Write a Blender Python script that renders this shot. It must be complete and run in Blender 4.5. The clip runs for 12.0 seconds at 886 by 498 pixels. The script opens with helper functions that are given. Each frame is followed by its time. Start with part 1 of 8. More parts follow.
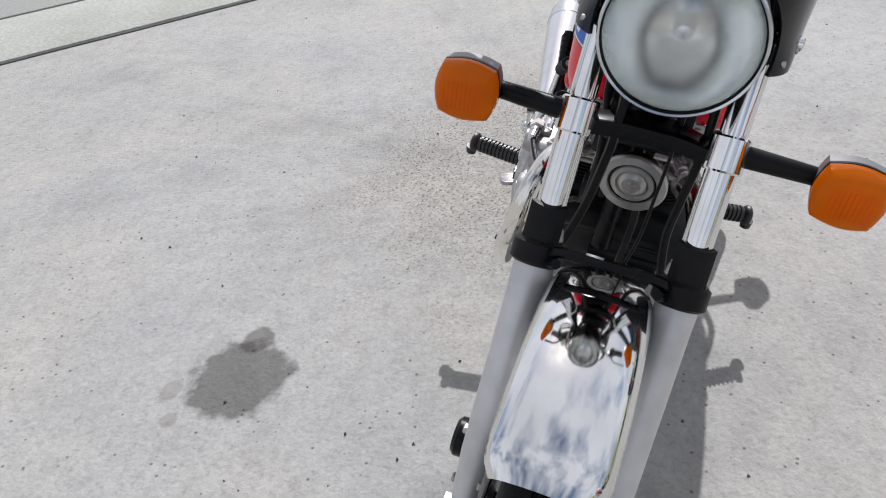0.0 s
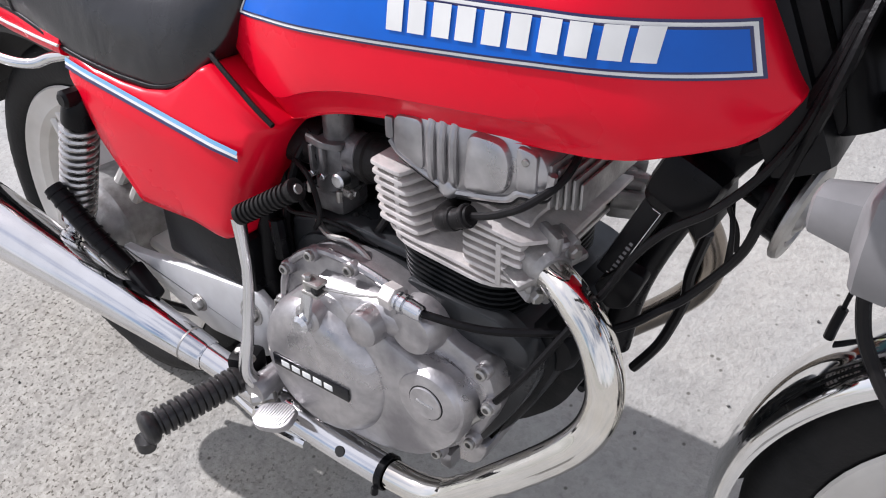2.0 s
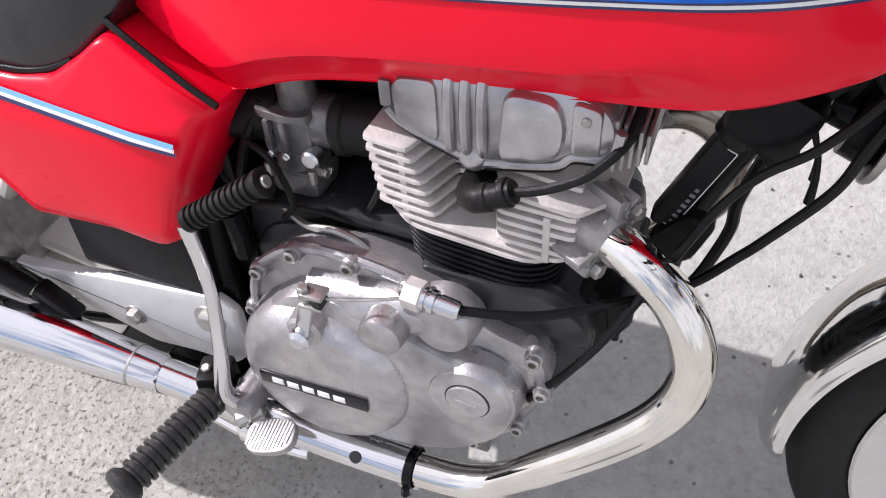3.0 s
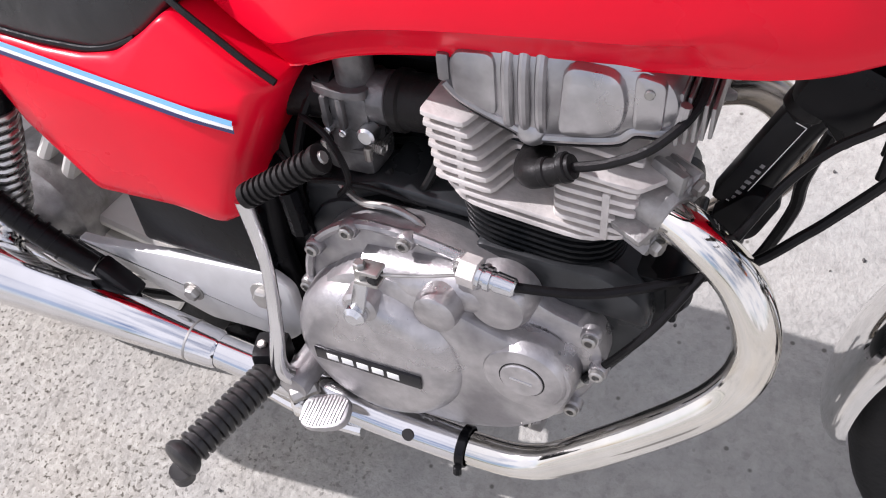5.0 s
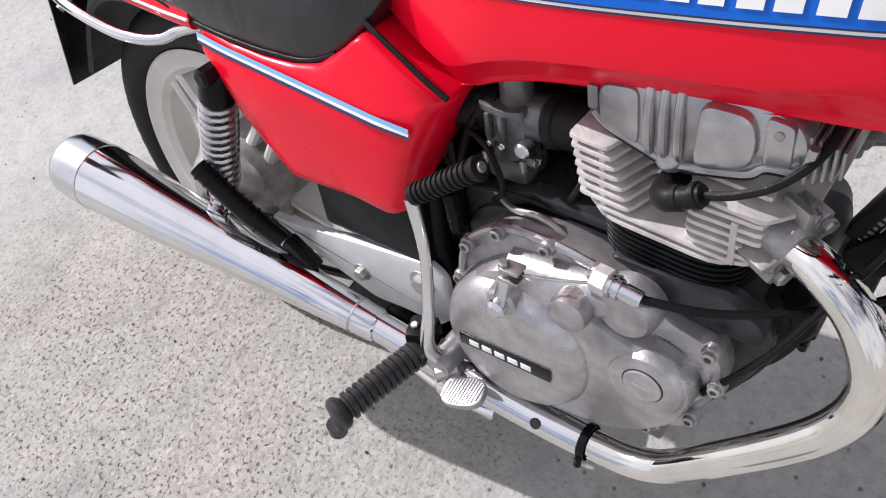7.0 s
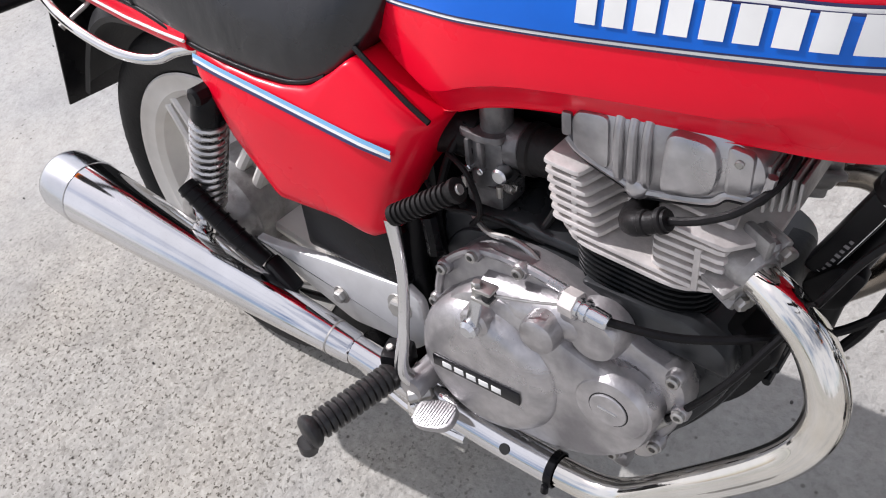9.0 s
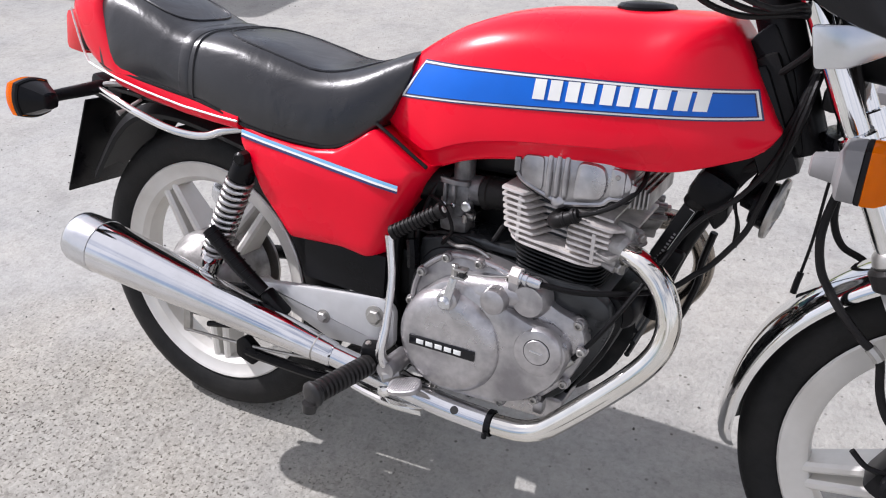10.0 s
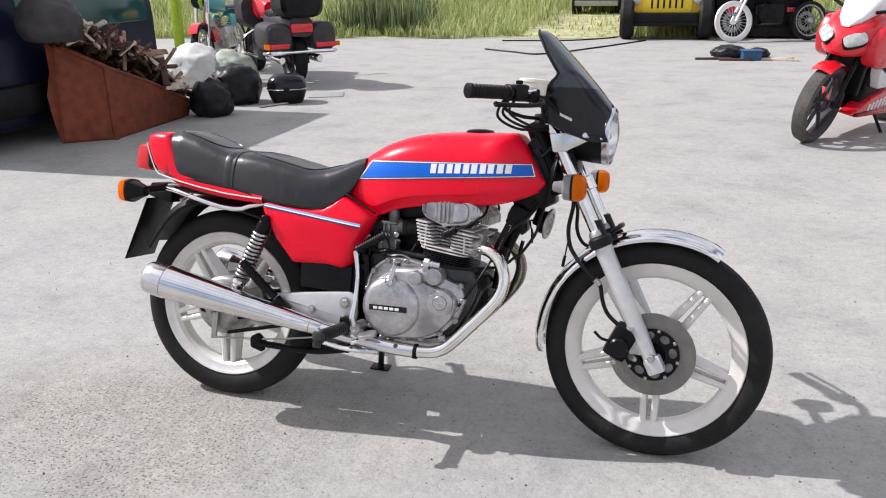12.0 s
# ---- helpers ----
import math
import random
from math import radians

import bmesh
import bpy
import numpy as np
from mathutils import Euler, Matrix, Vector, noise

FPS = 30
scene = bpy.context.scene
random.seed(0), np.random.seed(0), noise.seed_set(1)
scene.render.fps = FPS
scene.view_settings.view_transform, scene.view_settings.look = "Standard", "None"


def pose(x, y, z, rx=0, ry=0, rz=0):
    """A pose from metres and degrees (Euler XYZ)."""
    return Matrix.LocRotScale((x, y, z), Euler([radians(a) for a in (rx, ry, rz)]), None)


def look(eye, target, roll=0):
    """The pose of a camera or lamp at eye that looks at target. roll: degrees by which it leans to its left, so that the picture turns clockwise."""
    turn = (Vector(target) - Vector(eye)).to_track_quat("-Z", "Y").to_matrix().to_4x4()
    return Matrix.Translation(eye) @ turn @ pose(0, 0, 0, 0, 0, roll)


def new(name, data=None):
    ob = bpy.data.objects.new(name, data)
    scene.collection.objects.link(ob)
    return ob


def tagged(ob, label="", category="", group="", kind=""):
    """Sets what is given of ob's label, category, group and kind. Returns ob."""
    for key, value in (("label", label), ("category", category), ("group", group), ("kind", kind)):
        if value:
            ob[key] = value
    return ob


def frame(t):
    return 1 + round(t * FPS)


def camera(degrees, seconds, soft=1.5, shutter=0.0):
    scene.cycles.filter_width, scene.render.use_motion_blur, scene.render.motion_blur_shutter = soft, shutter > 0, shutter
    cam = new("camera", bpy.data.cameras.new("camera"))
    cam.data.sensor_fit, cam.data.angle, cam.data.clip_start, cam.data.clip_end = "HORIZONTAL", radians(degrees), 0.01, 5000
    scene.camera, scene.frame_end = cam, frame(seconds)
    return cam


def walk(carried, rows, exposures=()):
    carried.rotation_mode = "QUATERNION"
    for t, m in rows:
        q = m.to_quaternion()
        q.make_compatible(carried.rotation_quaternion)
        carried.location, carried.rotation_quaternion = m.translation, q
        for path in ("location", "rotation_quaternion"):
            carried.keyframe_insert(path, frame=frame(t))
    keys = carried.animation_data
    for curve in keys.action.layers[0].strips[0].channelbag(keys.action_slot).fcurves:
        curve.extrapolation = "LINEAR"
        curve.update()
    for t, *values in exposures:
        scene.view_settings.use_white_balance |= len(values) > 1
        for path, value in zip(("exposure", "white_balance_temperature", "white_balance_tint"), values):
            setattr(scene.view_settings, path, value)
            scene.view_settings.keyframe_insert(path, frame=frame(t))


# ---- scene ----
cam = camera(59.36, 12.0, soft=1.1)
PATH = [
    (0.0, (1.8835, 0.1933, 1.1077), (1.1055, -0.0732, 0.5387), -5.19),
    (0.5, (1.7698, -0.0596, 1.1102), (0.9083, -0.0498, 0.6026), -8.23),
    (0.8, (1.6688, -0.2510, 1.1136), (0.8198, -0.0453, 0.6010), -6.85),
    (1.0, (1.5734, -0.3347, 1.0983), (0.7633, -0.0386, 0.5923), -6.13),
    (1.2, (1.5028, -0.3764, 1.0994), (0.7142, -0.0047, 0.5682), -7.44),
    (1.5, (1.3455, -0.4040, 1.0621), (0.6512, 0.0533, 0.5065), -8.28),
    (1.8, (1.1695, -0.3799, 1.0633), (0.6017, 0.1305, 0.4296), -11.57),
    (2.0, (1.0936, -0.3655, 1.0385), (0.5965, 0.1785, 0.3625), -11.15),
    (2.5, (0.9099, -0.2941, 1.0236), (0.6048, 0.2397, 0.2350), -11.04),
    (4.5, (0.8893, -0.3062, 1.0197), (0.5812, 0.1847, 0.2048), -14.69),
    (5.0, (0.8913, -0.3037, 1.0174), (0.5419, 0.1731, 0.2108), -16.75),
    (5.5, (0.8969, -0.3215, 1.0386), (0.4897, 0.1319, 0.2457), -19.65),
    (6.0, (0.9276, -0.3333, 1.0756), (0.4561, 0.0839, 0.2986), -22.83),
    (6.5, (0.9398, -0.3303, 1.0770), (0.4301, 0.0636, 0.3121), -24.39),
    (7.0, (0.9398, -0.3291, 1.0767), (0.4109, 0.0503, 0.3175), -25.12),
    (9.0, (0.9683, -0.3489, 1.0711), (0.4306, 0.0826, 0.3467), -20.36),
    (9.5, (0.9882, -0.4925, 1.0914), (0.4937, 0.0718, 0.4304), -12.18),
    (9.8, (1.0163, -0.7080, 1.1443), (0.5649, -0.0304, 0.5438), -6.93),
    (10.0, (1.0602, -0.8531, 1.1466), (0.6439, -0.1211, 0.6072), -3.68),
    (10.2, (1.1277, -0.9921, 1.1753), (0.7389, -0.2161, 0.6551), -2.84),
    (10.5, (1.2050, -1.1903, 1.1973), (0.8576, -0.3695, 0.7439), -1.22),
    (11.0, (1.2665, -1.5586, 1.2436), (0.9771, -0.6829, 0.8570), -0.82),
    (11.2, (1.2815, -1.6740, 1.2663), (1.0057, -0.7873, 0.8951), -0.71),
    (11.5, (1.3046, -1.7977, 1.2748), (1.0382, -0.9009, 0.9215), -0.57),
    (12.0, (1.3170, -1.9139, 1.2777), (1.0473, -1.0130, 0.9379), -0.91),
]
EXPOSURES = [(0.0, -0.17, 6150, 12), (1.0, -0.15, 6150, 12), (1.5, -0.08, 6100, 13), (2.0, 0.10, 6150, 15), (2.5, 0.31, 6200, 17), (4.5, 0.38, 6250, 18), (6.0, 0.26, 6250, 18), (7.0, 0.15, 6250, 16), (9.0, 0.10, 6250, 15), (9.5, 0.10, 6150, 16), (10.5, 0.10, 6250, 15), (12.0, 0.11, 6300, 15)]
walk(cam, [(t, look(eye, target, roll)) for t, eye, target, roll in PATH],
     exposures=EXPOSURES)

# ---------------------------------------------------------------- world, sun
world = bpy.data.worlds.new("sky")
scene.world = world
world.use_nodes = True
wn = world.node_tree
wn.nodes.clear()
sky = wn.nodes.new("ShaderNodeTexSky")
sky.sky_type = 'NISHITA'
sky.sun_disc = False
SUN_EL, SUN_AZ = radians(44.5), radians(181.7)   # light travels toward +x, slightly +y
sky.sun_elevation = SUN_EL
sky.sun_rotation = radians(-91.7)
sky.air_density, sky.dust_density, sky.ozone_density = 1.0, 2.5, 1.0
wbg = wn.nodes.new("ShaderNodeBackground")
wbg.inputs["Strength"].default_value = 0.115
wout = wn.nodes.new("ShaderNodeOutputWorld")
# broken bright cloud over the blue
wtc = wn.nodes.new("ShaderNodeTexCoord")
wno = wn.nodes.new("ShaderNodeTexNoise")
wno.inputs["Scale"].default_value, wno.inputs["Detail"].default_value, wno.inputs["Roughness"].default_value = 2.2, 6.0, 0.58
wmr = wn.nodes.new("ShaderNodeMapRange")
wmr.inputs["From Min"].default_value, wmr.inputs["From Max"].default_value = 0.36, 0.56
wmr.inputs["To Max"].default_value = 0.9
wmx = wn.nodes.new("ShaderNodeMix")
wmx.data_type = 'RGBA'
wmx.inputs["B"].default_value = (7.9, 7.9, 8.1, 1)
wn.links.new(wtc.outputs["Generated"], wno.inputs["Vector"])
wn.links.new(wno.outputs["Fac"], wmr.inputs["Value"])
wn.links.new(wmr.outputs["Result"], wmx.inputs["Factor"])
wn.links.new(sky.outputs["Color"], wmx.inputs["A"])
wn.links.new(wmx.outputs["Result"], wbg.inputs["Color"])
wn.links.new(wbg.outputs["Background"], wout.inputs["Surface"])
sun = new("sun", bpy.data.lights.new("sun", 'SUN'))
sun.data.energy = 4.8
sun.data.angle = radians(0.53)
sun.data.color = (1.0, 0.972, 0.955)
to_sun = Vector((math.cos(SUN_AZ) * math.cos(SUN_EL), math.sin(SUN_AZ) * math.cos(SUN_EL), math.sin(SUN_EL)))
sun.matrix_world = look(to_sun * 30, (0, 0, 0))


# ---------------------------------------------------------------- materials
def material(name, base, rough=0.5, metal=0.0, vary=0.12, scale=30.0, bump=0.0, bump_scale=None, coat=0.0, spec=0.5,
             second=None, second_amount=0.0, second_scale=6.0, rough_vary=0.08, trans=0.0, ior=1.5, second_edges=(0.45, 0.75), creases=0.0):
    """Principled surface with two scales of variation and a fine bump."""
    m = bpy.data.materials.new(name)
    m.use_nodes = True
    nt = m.node_tree
    n, ln = nt.nodes, nt.links
    b = n["Principled BSDF"]
    tc = n.new("ShaderNodeTexCoord")
    fine = n.new("ShaderNodeTexNoise")
    fine.inputs["Scale"].default_value, fine.inputs["Detail"].default_value = scale, 6.0
    ln.new(tc.outputs["Object"], fine.inputs["Vector"])
    wide = n.new("ShaderNodeTexNoise")
    wide.inputs["Scale"].default_value, wide.inputs["Detail"].default_value = second_scale, 5.0
    ln.new(tc.outputs["Object"], wide.inputs["Vector"])
    ramp = n.new("ShaderNodeMapRange")
    ramp.inputs["From Min"].default_value, ramp.inputs["From Max"].default_value = 0.3, 0.7
    ramp.inputs["To Min"].default_value, ramp.inputs["To Max"].default_value = 1.0 - vary, 1.0 + vary
    ln.new(fine.outputs["Fac"], ramp.inputs["Value"])
    hsv = n.new("ShaderNodeHueSaturation")
    hsv.inputs["Color"].default_value = (*base, 1)
    ln.new(ramp.outputs["Result"], hsv.inputs["Value"])
    colour = hsv.outputs["Color"]
    if second:
        mix = n.new("ShaderNodeMix")
        mix.data_type = 'RGBA'
        mask = n.new("ShaderNodeMapRange")
        mask.inputs["From Min"].default_value, mask.inputs["From Max"].default_value = second_edges
        mask.inputs["To Max"].default_value = second_amount
        ln.new(wide.outputs["Fac"], mask.inputs["Value"])
        ln.new(mask.outputs["Result"], mix.inputs["Factor"])
        ln.new(colour, mix.inputs["A"])
        mix.inputs["B"].default_value = (*second, 1)
        colour = mix.outputs["Result"]
    ln.new(colour, b.inputs["Base Color"])
    rr = n.new("ShaderNodeMapRange")
    rr.inputs["From Min"].default_value, rr.inputs["From Max"].default_value = 0.3, 0.7
    rr.inputs["To Min"].default_value, rr.inputs["To Max"].default_value = max(rough - rough_vary, 0.02), min(rough + rough_vary, 1)
    ln.new(wide.outputs["Fac"], rr.inputs["Value"])
    ln.new(rr.outputs["Result"], b.inputs["Roughness"])
    b.inputs["Metallic"].default_value = metal
    b.inputs["Coat Weight"].default_value = coat
    b.inputs["Coat Roughness"].default_value = 0.06
    b.inputs["Specular IOR Level"].default_value = spec
    b.inputs["Transmission Weight"].default_value = trans
    b.inputs["IOR"].default_value = ior
    if bump:
        bp = n.new("ShaderNodeBump")
        bp.inputs["Strength"].default_value = bump
        bp.inputs["Distance"].default_value = 0.002
        bn = n.new("ShaderNodeTexNoise")
        bn.inputs["Scale"].default_value, bn.inputs["Detail"].default_value = bump_scale or scale * 3, 4.0
        ln.new(tc.outputs["Object"], bn.inputs["Vector"])
        ln.new(bn.outputs["Fac"], bp.inputs["Height"])
        if creases:
            bw = n.new("ShaderNodeBump")
            bw.inputs["Strength"].default_value, bw.inputs["Distance"].default_value = creases, 0.012
            wn2 = n.new("ShaderNodeTexNoise")
            wn2.inputs["Scale"].default_value, wn2.inputs["Detail"].default_value, wn2.inputs["Distortion"].default_value = 9.0, 3.0, 0.8
            ln.new(tc.outputs["Object"], wn2.inputs["Vector"])
            ln.new(wn2.outputs["Fac"], bw.inputs["Height"])
            ln.new(bw.outputs["Normal"], bp.inputs["Normal"])
        ln.new(bp.outputs["Normal"], b.inputs["Normal"])
    return m


RED = material("red_paint", (0.74, 0.003, 0.022), 0.30, vary=0.05, scale=8, coat=0.20, rough_vary=0.06, spec=0.16)
BLUE = material("blue_decal", (0.003, 0.115, 0.55), 0.35, vary=0.06, scale=20, coat=0.15, spec=0.25)
LIGHT_BLUE = material("light_blue_decal", (0.18, 0.42, 0.66), 0.35, vary=0.05, scale=20, coat=0.4)
NAVY = material("navy_line", (0.012, 0.014, 0.09), 0.35, vary=0.05, coat=0.4)
WHITE = material("white_decal", (0.78, 0.78, 0.75), 0.4, vary=0.05, coat=0.3)
CHROME = material("chrome", (0.80, 0.80, 0.79), 0.07, 1.0, vary=0.05, scale=25, second=(0.45, 0.42, 0.38), second_amount=0.25, second_scale=14, rough_vary=0.04, bump=0.04, bump_scale=25)
WORN_CHROME = material("worn_silencer_chrome", (0.76, 0.76, 0.77), 0.11, 1.0, vary=0.05, scale=20, second=(0.55, 0.53, 0.50), second_amount=0.4, second_scale=7, rough_vary=0.06, bump=0.04, bump_scale=40)
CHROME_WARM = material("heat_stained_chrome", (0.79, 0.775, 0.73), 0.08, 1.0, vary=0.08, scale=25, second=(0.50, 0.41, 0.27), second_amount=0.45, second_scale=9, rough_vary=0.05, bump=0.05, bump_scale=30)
# the far header's reflection of dark ground is put into this chrome's colour
CHROME_DARK = material("dark_reflection_chrome", (0.30, 0.265, 0.225), 0.22, 1.0, vary=0.15, scale=25, second=(0.12, 0.09, 0.07), second_amount=0.6, second_scale=9, rough_vary=0.08)
BRUSHED = material("dull_chrome", (0.66, 0.67, 0.69), 0.22, 1.0, vary=0.06, scale=20, second=(0.5, 0.49, 0.47), second_amount=0.3, second_scale=9, rough_vary=0.06)
ALLOY = material("cast_alloy", (0.47, 0.455, 0.455), 0.35, 0.80, vary=0.14, scale=70, bump=0.20, bump_scale=260, second=(0.20, 0.19, 0.197), second_amount=0.65, second_scale=14, rough_vary=0.16, second_edges=(0.46, 0.66))
ALLOY_PALE = material("pale_oxidised_alloy", (0.64, 0.60, 0.57), 0.52, 0.35, vary=0.14, scale=60, bump=0.25, bump_scale=260, second=(0.30, 0.28, 0.26), second_amount=0.6, second_scale=18)
ALLOY_DULL = material("grimy_alloy", (0.36, 0.35, 0.34), 0.45, 0.6, vary=0.22, scale=60, bump=0.3, bump_scale=240, second=(0.12, 0.11, 0.10), second_amount=0.8, second_scale=22, rough_vary=0.15)
COVER_ALLOY = material("polished_grimy_alloy", (0.47, 0.46, 0.465), 0.36, 0.88, vary=0.16, scale=40, bump=0.12, bump_scale=200, second=(0.15, 0.145, 0.15), second_amount=0.75, second_scale=13, rough_vary=0.12, second_edges=(0.46, 0.66))
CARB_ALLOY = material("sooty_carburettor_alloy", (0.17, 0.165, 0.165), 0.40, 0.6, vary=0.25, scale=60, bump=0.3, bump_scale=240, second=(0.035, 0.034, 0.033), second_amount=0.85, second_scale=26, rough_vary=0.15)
DULL_SPRING = material("dulled_spring_chrome", (0.52, 0.51, 0.50), 0.30, 0.9, vary=0.15, scale=40, second=(0.20, 0.18, 0.16), second_amount=0.7, second_scale=22, rough_vary=0.1)
SILVER = material("silver_paint", (0.62, 0.62, 0.62), 0.42, 0.45, vary=0.06, scale=40, second=(0.42, 0.41, 0.39), second_amount=0.4, second_scale=9)
WHEEL = material("silver_white_wheel_paint", (0.70, 0.68, 0.64), 0.40, 0.25, vary=0.06, scale=25, second=(0.50, 0.46, 0.40), second_amount=0.45, second_scale=8)
BLACK = material("black_paint", (0.004, 0.004, 0.005), 0.30, vary=0.2, scale=30, second=(0.02, 0.019, 0.018), second_amount=0.5, second_scale=12, rough_vary=0.12, spec=0.14)
PLASTIC = material("black_plastic", (0.005, 0.005, 0.006), 0.34, vary=0.15, scale=60, bump=0.1, second=(0.022, 0.021, 0.020), second_amount=0.5, spec=0.18)
GLOSS_BLACK = material("gloss_black_fairing", (0.006, 0.006, 0.008), 0.20, vary=0.1, scale=20, coat=0.15, rough_vary=0.08, spec=0.28)
RUBBER = material("black_rubber", (0.006, 0.0055, 0.006), 0.40, vary=0.2, scale=80, bump=0.25, second=(0.03, 0.028, 0.026), second_amount=0.5, spec=0.16)
TYRE = material("tyre_rubber", (0.010, 0.010, 0.010), 0.62, vary=0.25, scale=60, bump=0.3, second=(0.036, 0.033, 0.030), second_amount=0.5, second_scale=7, spec=0.20)
VINYL = material("black_seat_vinyl", (0.010, 0.010, 0.012), 0.30, creases=0.30, vary=0.15, scale=30, bump=0.10, bump_scale=300, second=(0.022, 0.022, 0.025), second_amount=0.5, second_scale=5, rough_vary=0.08, spec=0.65)
FIN_BLACK = material("black_painted_alloy", (0.006, 0.007, 0.008), 0.36, 0.1, vary=0.2, scale=70, bump=0.15, second=(0.045, 0.042, 0.04), second_amount=0.5, second_scale=20, spec=0.16)
DISC = material("worn_brake_disc", (0.19, 0.182, 0.172), 0.42, 0.7, vary=0.10, scale=50, second=(0.12, 0.11, 0.10), second_amount=0.5, second_scale=10)
DARK = material("dark_cavity", (0.008, 0.008, 0.008), 0.7, vary=0.2)
def amber_lens():
    """Tinted plastic that lets light through as well as reflecting it."""
    m = material("amber_lens", (0.95, 0.25, 0.0), 0.10, vary=0.12, scale=40, bump=0.20, bump_scale=110, spec=0.35, trans=0.50, ior=1.42)
    n, ln = m.node_tree.nodes, m.node_tree.links
    glow = n.new("ShaderNodeBsdfTranslucent")
    glow.inputs["Color"].default_value = (1.0, 0.43, 0.0, 1)
    both = n.new("ShaderNodeMixShader")
    both.inputs["Fac"].default_value = 0.52
    ln.new(n["Principled BSDF"].outputs["BSDF"], both.inputs[1])
    ln.new(glow.outputs["BSDF"], both.inputs[2])
    ln.new(both.outputs["Shader"], n["Material Output"].inputs["Surface"])
    return m


AMBER = amber_lens()
PEG_RUBBER = material("worn_peg_rubber", (0.014, 0.013, 0.013), 0.42, vary=0.25, scale=60, bump=0.2, second=(0.05, 0.047, 0.044), second_amount=0.5, second_scale=25)
# oily alloy, its base kept dark to hold shade under barrels and between fins
ALLOY_DARK = material("oily_shaded_alloy", (0.034, 0.036, 0.038), 0.36, 0.4, vary=0.25, scale=40, second=(0.03, 0.03, 0.032), second_amount=0.8, second_scale=14, rough_vary=0.15)
HOUSING = material("grey_lamp_housing", (0.20, 0.195, 0.195), 0.42, 0.1, vary=0.15, scale=30)
REFLECTOR = material("silvered_bowl", (0.84, 0.86, 0.84), 0.20, 1.0, vary=0.10, scale=14, rough_vary=0.08)
TAIL_RED = material("red_lens", (0.70, 0.010, 0.015), 0.18, vary=0.06, coat=0.5)
STEEL = material("dull_steel", (0.42, 0.41, 0.39), 0.4, 0.85, vary=0.15, scale=60, second=(0.22, 0.18, 0.14), second_amount=0.5, second_scale=20)
CREAM = material("translucent_reservoir", (0.70, 0.68, 0.56), 0.4, vary=0.06)


LENS = material("fluted_lens_glass", (0.95, 0.96, 0.95), 0.05, vary=0.03, trans=1.0, bump=0.12, bump_scale=45, rough_vary=0.03)
SMOKE = material("smoked_screen", (0.020, 0.027, 0.033), 0.16, vary=0.1, trans=0.16, coat=0.35, rough_vary=0.04)


